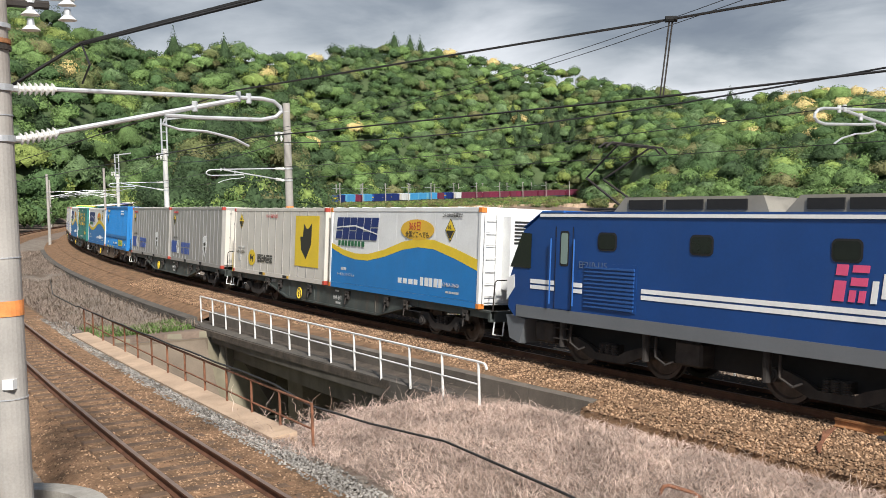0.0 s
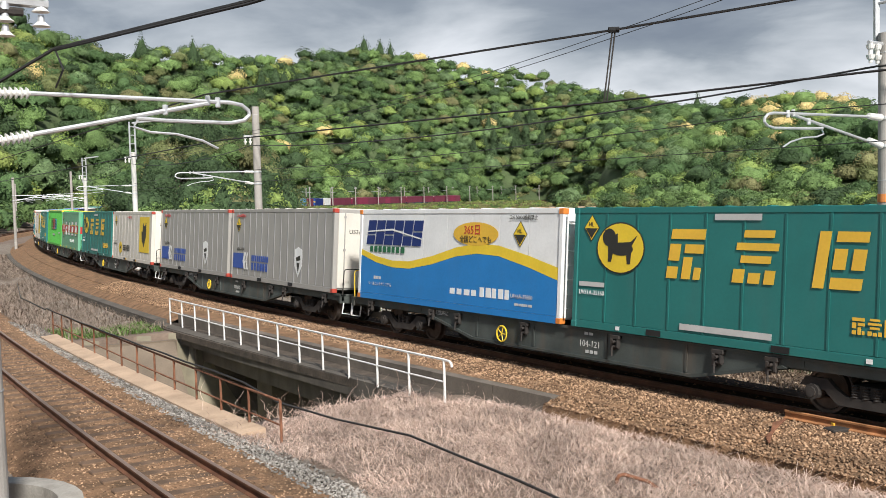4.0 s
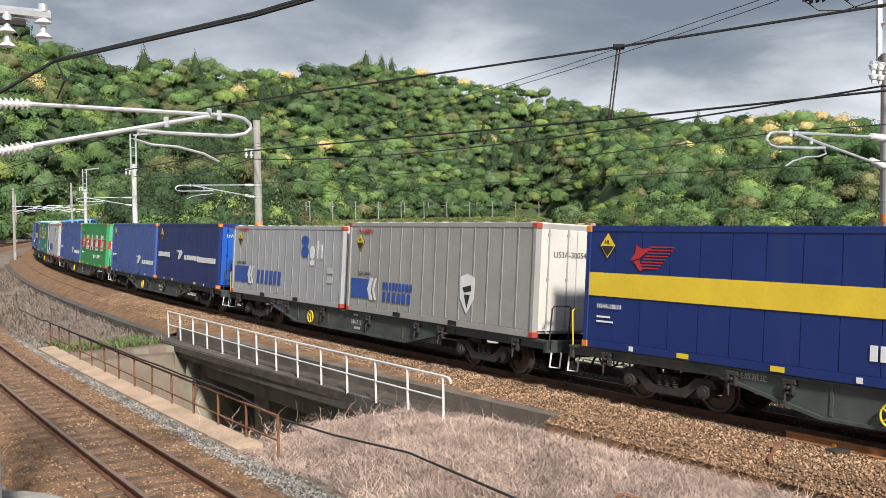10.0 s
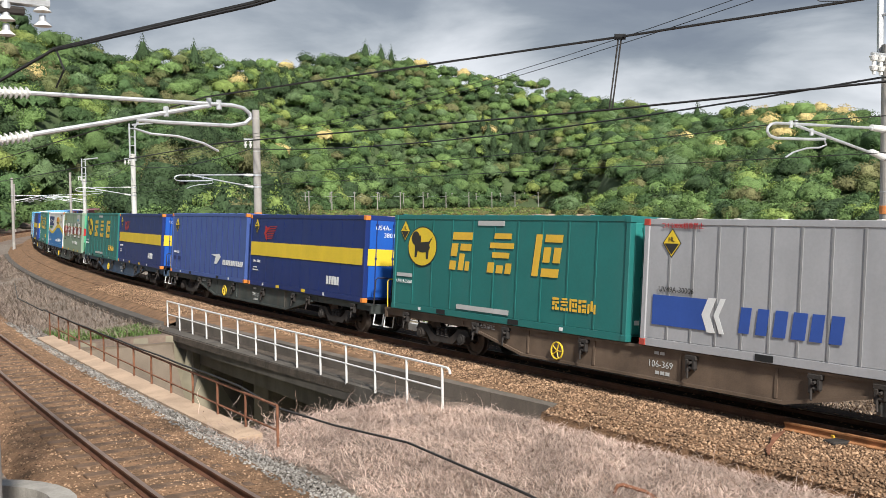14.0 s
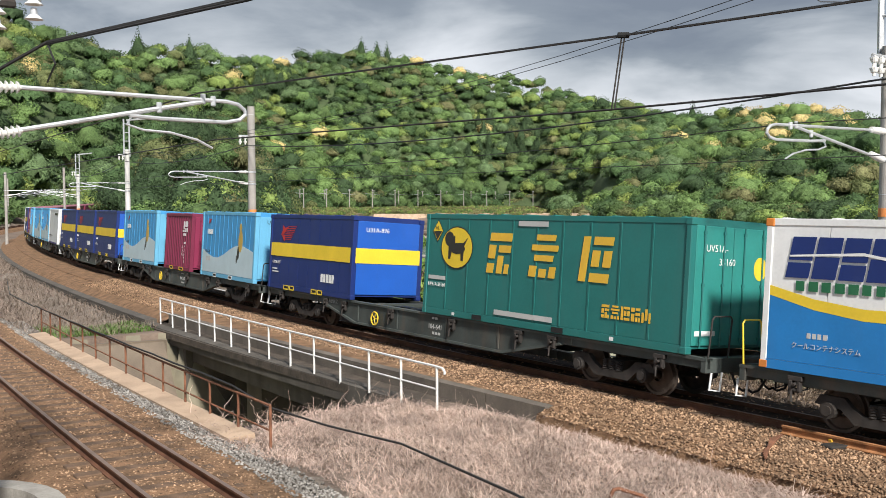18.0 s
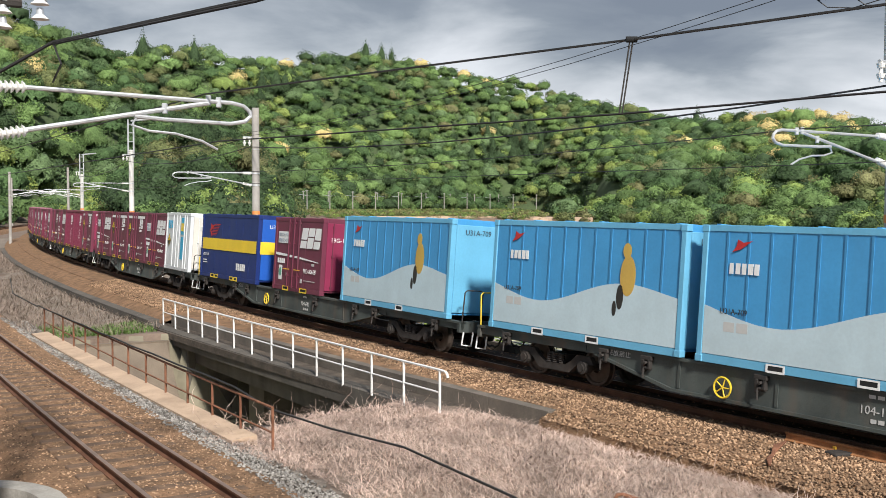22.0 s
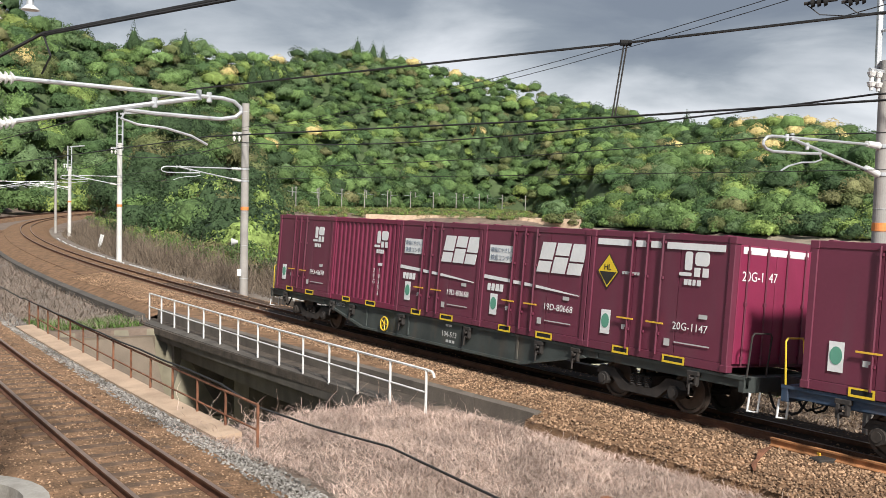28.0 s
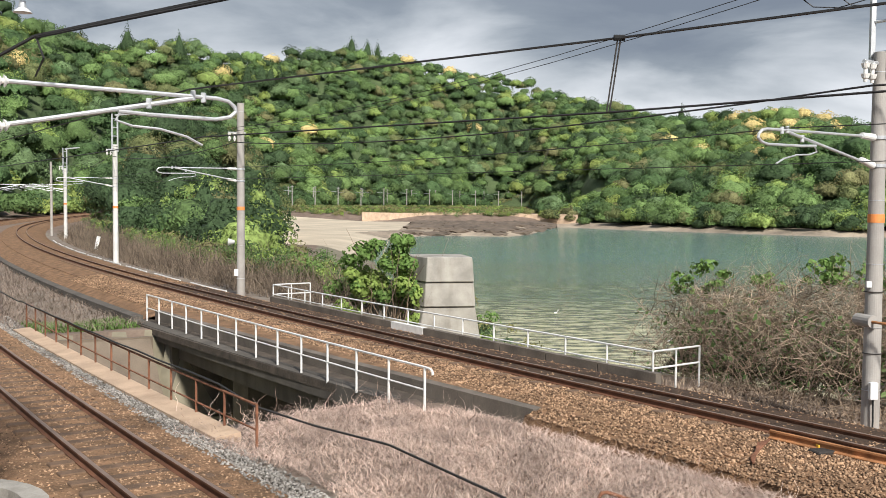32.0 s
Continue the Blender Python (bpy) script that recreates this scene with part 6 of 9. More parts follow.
def make_navy_mid():
    b = Box("navy", MID, 2.55, 2.49, NAVY, end_skin=ROYAL, pitch=0.75, fittings=NAVY, end="plain", label="short navy blue container with a yellow band")
    seino_marks(b, 105, (1.12, 1.58), 4.0)
    b.letter("U31A-835", 0.3, 0.86, 0.15, P_WHITE)
    b.letter("U31A-896", 0.4, 2.08, 0.2, P_WHITE, end=True)
    b.mark([rect(0.3, 0.7, 0.66, 0.7), rect(0.3, 0.8, 0.56, 0.6)], P_WHITE, name="writing_bar")
    b.pockets(((1.3, 1.7), (1.75, 2.1), (3.4, 3.8), (3.85, 4.2)))
    return b.root


def make_indigo(dark):
    b = Box("indigo", LONG, 2.66, 2.49, INDIGO_DARK if dark else INDIGO, end_skin=ROYAL, pitch=0.66, seam=None if dark else paint("indigo_seam", (0.03, 0.05, 0.2)), fittings=ORANGE_FIT, label="plain dark blue container with a white line mark" if dark else "faded blue ribbed container with a white line mark")
    b.hazard(0.75, 2.15, 0.26)
    x = 3.6 if dark else 5.9
    z = 1.05 if dark else 0.6
    b.mark([[(x - 0.4, z + 0.36), (x + 0.55, z + 0.42), (x + 0.75, z + 0.3), (x + 0.3, z), (x, z), (x + 0.15, z + 0.3)]], P_WHITE, name="emblem")
    b.mark(bars(x + 0.95, z, 2.3, 0.2, 12, 111, 0.03), P_WHITE, name="writing_bar")
    if dark:
        b.mark([rect(0.25, 2.2, 1.1, 1.32), rect(6.6, 9.1, 1.0, 1.22)], P_WHITE, name="white_band")
        b.letter("UV54A-", 0.3, 2.1, 0.2, P_WHITE, end=True)
        b.letter("38036", 0.6, 1.88, 0.2, P_WHITE, end=True)
    else:
        b.letter("U54A-30134", 0.4, 0.88, 0.15, P_WHITE)
        b.mark([rect(1.0, 1.4, 0.6, 0.75), rect(0.4, 0.8, 0.6, 0.75)], INDIGO_DARK, name="side_plate")
    b.mark([rect(x, x + 0.3, 0.03, 0.13) for x in (2.7, 6.2)], P_YELLOW if dark else DARK, 0.03, "fork_pocket")
    b.mark([rect(x, x + 0.12, 0.03, 0.13) for x in (1.4, 7.6)], P_WHITE, 0.03, "fork_pocket")
    return b.root


def make_sky_box():
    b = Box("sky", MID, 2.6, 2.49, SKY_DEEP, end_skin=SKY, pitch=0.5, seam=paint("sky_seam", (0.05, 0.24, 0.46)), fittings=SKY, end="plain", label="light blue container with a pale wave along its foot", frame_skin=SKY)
    n = 20
    f = lambda u: 0.98 + 0.22 * math.sin(2 * math.pi * (u * 1.15 + 0.42)) + 0.25 * u * u
    wv = [(0.13 + (MID - 0.26) * i / n, f(i / n)) for i in range(n + 1)]
    b.mark([[(wv[0][0], 0.17), (wv[-1][0], 0.17)] + wv[::-1]], paint("wave_pale", (0.50, 0.62, 0.66), stain=0.15), 0.018, "pale_wave")
    b.mark([[(0.7, 2.1), (0.9, 2.16), (1.15, 2.32), (0.95, 2.28), (0.82, 2.34), (0.8, 2.22)]], P_RED, name="emblem")
    b.mark(bars(0.65, 1.7, 0.7, 0.2, 5, 121), P_WHITE, name="writing_bar")
    b.mark([ellipse(4.55, 1.5, 0.22, 0.42), ellipse(4.5, 2.02, 0.12, 0.16)], P_OCHRE, 0.022, "painted_patch")
    b.mark([ellipse(4.35, 1.05, 0.10, 0.26), ellipse(4.2, 0.8, 0.06, 0.16)], P_DARK, 0.022, "painted_patch")
    b.letter("U31A-709", 0.5, 0.95, 0.15, P_DARK)
    b.letter("U31A-709", 0.4, 2.2, 0.2, P_DARK, end=True)
    b.mark([rect(0.6, 0.85, 0.62, 0.8), rect(0.9, 1.15, 0.62, 0.8)], P_PALE, name="side_plate")
    b.pockets(((1.6, 2.0), (3.4, 3.8)), P_WHITE)
    return b.root


def make_white_mid():
    b = Box("white", MID, 2.55, 2.49, OFF_WHITE, end_skin=CREAM, pitch=1.5, fittings=OFF_WHITE, end="plain", label="plain white container with small dark writing")
    b.mark(bars(3.6, 2.12, 0.8, 0.16, 6, 131, 0.05) + bars(4.55, 2.1, 0.85, 0.16, 6, 132), P_DARK, name="writing_bar")
    b.mark(bars(0.3, 0.55, 2.2, 0.06, 16, 133), P_DARK, name="writing_bar")
    b.letter("U31A-46", 0.6, 2.0, 0.18, P_DARK, end=True)
    b.mark([rect(0, MID, 0.0, 0.1)], paint("violet", (0.05, 0.04, 0.2)), 0.026, "dark_rail")
    return b.root


def make_white_short():
    b = Box("white", SHORT, 2.55, 2.45, OFF_WHITE, end_skin=CREAM, pitch=0.9, fittings=OFF_WHITE, label="small white refrigerated container with a blue panel")
    b.mark(bars(0.35, 1.85, 0.7, 0.36, 3, 141), P_CYAN, name="writing_bar")
    b.mark([rect(2.35, 2.75, 1.6, 2.35), rect(2.35, 2.75, 0.5, 1.5)], P_CYAN, name="blue_panel")
    b.mark([rect(2.35, 2.75, 1.75, 2.1)], P_YELLOW, 0.024, "yellow_panel")
    b.hazard(0.55, 1.3, 0.22)
    for x in (1.25, 1.8, 2.2, 2.95, 3.3):
        bm = bmesh.new()
        cyl(bm, (x - SHORT / 2, -b.W / 2 - 0.045, 0.12), (x - SHORT / 2, -b.W / 2 - 0.045, 2.45), 0.02, n=6)
        part("lock_rod", bm, OFF_WHITE, b.root)
    b.end_mark(bars(0.4, 1.8, 1.4, 0.2, 7, 142), P_PALE)
    return b.root


def make_red_box(kind):
    skin = WINE if kind == "ribbed" else MAROON
    b = Box("red", SHORT, 2.5, 2.45, skin, end_skin=MAROON_LIT_END, pitch=1.24, corrugated=0.26 if kind == "ribbed" else False, fittings=skin, end="door",
            label={"plain": "maroon container with double side doors", "stripe": "maroon container with a white tapering stripe", "top": "maroon container with a white band along its top", "ribbed": "wine red ribbed container"}[kind])
    y = -b.W / 2
    if kind != "ribbed":
        for x in (1.22, 1.62, 2.02):
            bm = bmesh.new()
            cyl(bm, (x - SHORT / 2, y - 0.05, 0.12), (x - SHORT / 2, y - 0.05, 2.46), 0.024, n=6)
            for zz in (0.5, 1.6, 2.3):
                box(bm, x - SHORT / 2 - 0.05, x - SHORT / 2 + 0.05, y - 0.06, y - 0.01, zz, zz + 0.05)
            rod = part("lock_rod", bm, skin, b.root)
            if x != 1.62:
                bm = bmesh.new()
                box(bm, x - SHORT / 2 - 0.28, x - SHORT / 2 + 0.16, y - 0.075, y - 0.05, 0.72, 0.75)
                part("rod_handle", bm, P_GOLD, rod)
        b.mark([rect(0.45, 0.72, 0.35, 0.85)], P_WHITE, name="sticker")
        b.mark([ellipse(0.585, 0.62, 0.11, 0.15)], P_STICKER, 0.026, "sticker_print")
        b.mark([rect(1.05, 1.2, 0.5, 0.6), rect(2.2, 2.34, 0.32, 0.46), rect(3.0, 3.2, 0.92, 1.0)], P_PALE, 0.022, "sticker")
        b.letter({"plain": "19D-46670", "stripe": "19D-80668", "top": "20G-1147"}[kind], 2.38, 0.66, 0.21, P_WHITE, lift=0.026)
        b.mark([rect(2.45, 3.3, 0.40, 0.425)], P_PALE, 0.022, "writing_bar")
    b.pockets(((0.85, 1.3), (2.2, 2.75)))
    if kind in ("plain", "ribbed", "top"):
        x, z = 2.45, 1.75
        b.mark([rounded(x + 0.12, x + 0.30, z + 0.06, z + 0.42, 0.05), rounded(x, x + 0.30, z - 0.05, z + 0.02, 0.03), rounded(x + 0.36, x + 0.70, z + 0.16, z + 0.42, 0.07), [(x + 0.36, z - 0.05), (x + 0.50, z - 0.05), (x + 0.50, z + 0.12), (x + 0.36, z + 0.12)], rect(x + 0.56, x + 0.70, z - 0.05, z + 0.12)], P_WHITE, name="emblem")
        b.mark(bars(x + 0.12, z - 0.22, 0.42, 0.11, 4, 152), P_WHITE, name="writing_bar")
    if kind == "stripe":
        b.mark([[(0.15, 1.20), (0.16, 1.29), (1.15, 1.24), (1.15, 1.16)], [(1.27, 1.15), (1.27, 1.23), (1.57, 1.215), (1.57, 1.14)], [(1.67, 1.135), (1.67, 1.21), (1.97, 1.19), (1.97, 1.125)], [(2.07, 1.12), (2.07, 1.185), (3.5, 1.06), (3.5, 1.04)]], P_WHITE, 0.022, "stripe")
        x, z = 2.0, 1.55
        b.mark(slab_row(x + 0.05, z - 0.06, 3, 0.44, 0.68, 0.06, 0.16), P_WHITE, 0.022, "emblem")
        b.mark([rect(0.3, 1.15, 1.62, 2.02)], P_WHITE, 0.022, "notice")
        b.letter("環境にやさしい", 0.35, 1.86, 0.125, P_GREYTEXT, lift=0.03)
        b.letter("鉄道コンテナ", 0.35, 1.67, 0.145, P_GREYTEXT, lift=0.03)
        b.mark(bars(0.3, 0.92, 0.62, 0.17, 4, 155), P_WHITE, 0.022, "writing_bar")
    if kind == "top":
        b.mark([rect(0.2, 1.15, 2.2, 2.33), rect(1.28, 1.55, 2.2, 2.33), rect(1.68, 1.95, 2.2, 2.33), rect(2.1, 3.5, 2.2, 2.33)], P_WHITE, 0.022, "top_band")
        b.hazard(0.55, 1.65, 0.28)
        b.mark(bars(0.95, 1.62, 0.5, 0.06, 6, 156), P_PALE, 0.022, "writing_bar")
        b.end_mark([rect(0.2, 2.2, 2.2, 2.33)], P_WHITE)
        b.letter("20G-1147", 0.2, 1.7, 0.26, P_WHITE, end=True)
    if kind == "ribbed":
        for i, ch in enumerate("20G"):
            b.letter(ch, 2.5, 0.98 - i * 0.16, 0.17, P_WHITE, lift=0.026)
        for i, ch in enumerate("10556"):
            b.letter(ch, 2.78, 0.98 - i * 0.16, 0.17, P_WHITE, lift=0.026)
        b.mark([rect(2.72, 2.95, 1.18, 1.26)], P_WHITE, 0.022, "writing_bar")
    if kind == "stripe":
        b.letter("19G-16961", 0.25, 1.75, 0.2, P_WHITE, end=True)
    return b.root


# wagons --------------------------------------------------------------------
def wheel_mesh(r):
    bm = bmesh.new()
    rings = [(r * 0.30, 0.06), (r * 0.38, 0.03), (r * 0.80, 0.02), (r * 0.86, 0.06), (r, 0.06), (r, -0.05), (r + 0.028, -0.06), (r + 0.028, -0.085), (r * 0.86, -0.085), (r * 0.8, -0.02), (r * 0.3, -0.06)]
    n = 20
    vs = [[bm.verts.new((rr * math.cos(2 * math.pi * i / n), yy, rr * math.sin(2 * math.pi * i / n))) for i in range(n)] for rr, yy in rings]
    for a, b in zip(vs, vs[1:] + vs[:1]):
        for i in range(n):
            bm.faces.new((a[i], a[(i + 1) % n], b[(i + 1) % n], b[i]))
    bmesh.ops.recalc_face_normals(bm, faces=bm.faces[:])
    me = bpy.data.meshes.new("wheel")
    bm.to_mesh(me)
    bm.free()
    me.materials.append(WHEEL)
    return me


def make_bogie(parent, cx, base=1.9, r=0.41, outer=0.98, mat_=BOGIE, sides=1.0):
    """Side frames with axle boxes and springs, on two axles."""
    bm = bmesh.new()
    for sy in (-1, 1):
        y0, y1 = sorted((sy * (outer - 0.07), sy * (outer + 0.05)))
        h = base / 2
        prism_pts = [(cx - h - 0.28, 0.50), (cx - h - 0.18, 0.66), (cx - h + 0.25, 0.66), (cx - 0.55, 0.52), (cx - 0.35, 0.40), (cx + 0.35, 0.40), (cx + 0.55, 0.52), (cx + h - 0.25, 0.66), (cx + h + 0.18, 0.66), (cx + h + 0.28, 0.50), (cx + h - 0.2, 0.46), (cx + 0.5, 0.24), (cx - 0.5, 0.24), (cx - h + 0.2, 0.46)]
        prism(bm, prism_pts, y0, y1)
    box(bm, cx - 0.25, cx + 0.25, -outer, outer, 0.42, 0.62)
    bg = part("bogie", bm, mat_, parent)
    for sy in (-1, 1):
        for x in (cx - base / 2, cx + base / 2):
            bm = bmesh.new()
            cyl(bm, (x, sy * (outer - 0.1), r), (x, sy * (outer + 0.13), r), 0.14, n=12)
            cyl(bm, (x, sy * (outer + 0.13), r), (x, sy * (outer + 0.16), r), 0.09, n=10)
            part("axle_box", bm, mat_, bg)
        for dx in (-0.2, 0.0, 0.2):
            bm = bmesh.new()
            rings = []
            for k in range(11):
                rr, zz = (0.078 if k % 2 else 0.055), 0.39 + k * 0.023
                rings.append([bm.verts.new((cx + dx + rr * math.cos(i * math.pi / 4), sy * outer + rr * math.sin(i * math.pi / 4), zz)) for i in range(8)])
            for p, q in zip(rings, rings[1:]):
                for i in range(8):
                    bm.faces.new((p[i], p[(i + 1) % 8], q[(i + 1) % 8], q[i]))
            part("spring", bm, mat_, bg)
    for x in (cx - base / 2, cx + base / 2):
        bm = bmesh.new()
        cyl(bm, (x, -0.9, r), (x, 0.9, r), 0.07, n=8)
        part("axle", bm, mat_, bg)
    return bg




def add_wheels(parent, xs, r=0.41):
    me = wheel_mesh(r)
    flip = me.copy()
    flip.transform(Matrix.Rotation(math.pi, 4, "Z"))
    for x in xs:
        for sy, m in ((-1, flip), (1, me)):
            w = new("wheel", m)
            w.parent = parent
            w.location = (x, sy * 0.575, r)


def make_wagon(skin, number, label):
    w = empty("container_wagon")
    tagged(w, label, "railway wagon", "wagons of the train")
    side = [(-9.75, 0.98), (9.75, 0.98), (9.75, 0.78), (5.7, 0.78), (3.6, 0.34), (-3.6, 0.34), (-5.7, 0.78), (-9.75, 0.78)]
    for sy in (-1, 1):
        bm = bmesh.new()
        y0, y1 = sorted((sy * 1.16, sy * 1.08))
        prism(bm, side, y0, y1)
        sb = part("side_beam", bm, skin, w)
        bm = bmesh.new()
        y0, y1 = sorted((sy * 1.21, sy * 1.02))
        prism(bm, [(-9.75, 0.985), (9.75, 0.985), (9.75, 0.93), (-9.75, 0.93)], y0, y1)
        prism(bm, [(-5.6, 0.80), (-3.55, 0.37), (3.55, 0.37), (5.6, 0.80), (5.7, 0.76), (3.6, 0.31), (-3.6, 0.31), (-5.7, 0.76)], y0, y1)
        part("flange", bm, skin, sb)
        for x in (-6.0, -3.4, -1.2, 1.2, 3.4, 6.0):
            bm = bmesh.new()
            prism(bm, [(x - 0.03, 0.93), (x + 0.03, 0.93), (x + 0.03, 0.40 if abs(x) < 3.6 else 0.8), (x - 0.03, 0.40 if abs(x) < 3.6 else 0.8)], sy * 1.165 - 0.012, sy * 1.165 + 0.012)
            part("stiffener", bm, skin, sb)
        for x in (-8.6, -5.4, -4.2, -1.5, 1.5, 4.2, 5.4, 8.6):
            bm = bmesh.new()
            yy = sy * 1.2
            box(bm, x - 0.14, x + 0.14, yy - 0.05, yy + 0.05, 0.84, 0.93, 0.012)
            box(bm, x - 0.11, x - 0.04, yy - 0.06, yy + 0.06, 0.60, 0.85, 0.012)
            box(bm, x + 0.05, x + 0.11, yy - 0.05, yy + 0.05, 0.66, 0.85, 0.012)
            cyl(bm, (x - 0.09, yy, 0.68), (x + 0.10, yy, 0.68), 0.04, n=8)
            cyl(bm, (x - 0.06, yy + sy * 0.04, 0.66), (x - 0.02, yy + sy * 0.08, 0.48), 0.02, n=6)
            cyl(bm, (x + 0.02, yy, 0.80), (x + 0.02, yy + sy * 0.11, 0.78), 0.03, n=6)
            part("twist_lock", bm, BOGIE, w)
    for x in np.linspace(-9.4, 9.4, 10):
        bm = bmesh.new()
        box(bm, x - 0.06, x + 0.06, -1.08, 1.08, 0.80, 0.96)
        part("cross_beam", bm, skin, w)
    bm = bmesh.new()
    box(bm, -9.7, 9.7, -0.16, 0.16, 0.62, 0.90)
    part("centre_sill", bm, skin, w)
    for sx in (-1, 1):
        bm = bmesh.new()
        x0, x1 = sorted((sx * 9.75, sx * 9.62))
        box(bm, x0, x1, -1.2, 1.2, 0.70, 0.985, 0.01)
        part("end_beam", bm, skin, w)
        bm = bmesh.new()
        x0, x1 = sorted((sx * 9.7, sx * 10.12))
        box(bm, x0, x1, -0.12, 0.12, 0.76, 1.0, 0.03)
        part("coupler", bm, BOGIE, w)
        for sy in (-1, 1):
            bm = bmesh.new()
            x = sx * 9.82
            tube(bm, [(x - 0.2 * 0, sy * 1.12, 0.72), (x, sy * 1.16, 0.40), (x + 0.0, sy * 0.86, 0.36), (x, sy * 0.82, 0.72)], 0.022)
            part("foot_step", bm, P_WHITE if sy < 0 else BOGIE, w)
            bm = bmesh.new()
            tube(bm, [(sx * 9.72, sy * 0.55, 0.95), (sx * 9.78, sy * 0.55, 1.72), (sx * 9.78, sy * 0.60, 1.78), (sx * 9.78, sy * 1.06, 1.78), (sx * 9.78, sy * 1.12, 1.72), (sx * 9.72, sy * 1.12, 0.95)], 0.018)
            part("handrail", bm, P_YELLOW if sx < 0 else BOGIE, w)
            bm = bmesh.new()
            tube(bm, [(sx * 9.7, sy * 0.4, 0.72), (sx * 9.85, sy * 0.42, 0.45), (sx * 10.0, sy * 0.4, 0.38), (sx * 10.09, sy * 0.4, 0.42)], 0.025)
            part("brake_hose", bm, DARK, w)
    bm = bmesh.new()
    box(bm, -2.6, -1.4, -0.8, -0.3, 0.35, 0.7, 0.04)
    cyl(bm, (0.4, 0.5, 0.55), (1.8, 0.5, 0.55), 0.2, n=12)
    cyl(bm, (-4.6, -0.4, 0.6), (-3.2, -0.4, 0.6), 0.16, n=12)
    part("brake_gear", bm, BOGIE, w)
    # hand brake wheel
    bm = bmesh.new()
    c = Vector((-2.3, -1.25, 0.58))
    ring = [c + Vector((0.19 * math.cos(a), 0, 0.19 * math.sin(a))) for a in np.linspace(0, 2 * math.pi, 19)]
    tube(bm, ring, 0.02, 5)
    for a in np.linspace(0, 2 * math.pi, 6)[:-1]:
        cyl(bm, c, c + Vector((0.19 * math.cos(a), 0, 0.19 * math.sin(a))), 0.014, n=5)
    part("brake_wheel", bm, P_YELLOW, w)
    me = writing(number, 0.2)
    me.transform(Matrix.Translation((0.35, -1.167, 0.58)))
    link_mesh("number", me, P_PALE, w)
    me = writing("突放禁止", 0.17)
    me.transform(Matrix.Translation((-5.35, -1.167, 0.82)))
    link_mesh("notice", me, P_PALE, w)
    bm = bmesh.new()
    for i, q in enumerate(bars(0.55, 0.44, 0.4, 0.07, 3, 5) + bars(0.5, 0.84, 0.3, 0.06, 2, 6)):
        prism(bm, q, -1.168, -1.164)
    part("writing_bar", bm, P_PALE, w)
    for cx in (-7.1, 7.1):
        bg = make_bogie(w, cx)
        add_wheels(bg, (cx - 0.95, cx + 0.95))
    return w


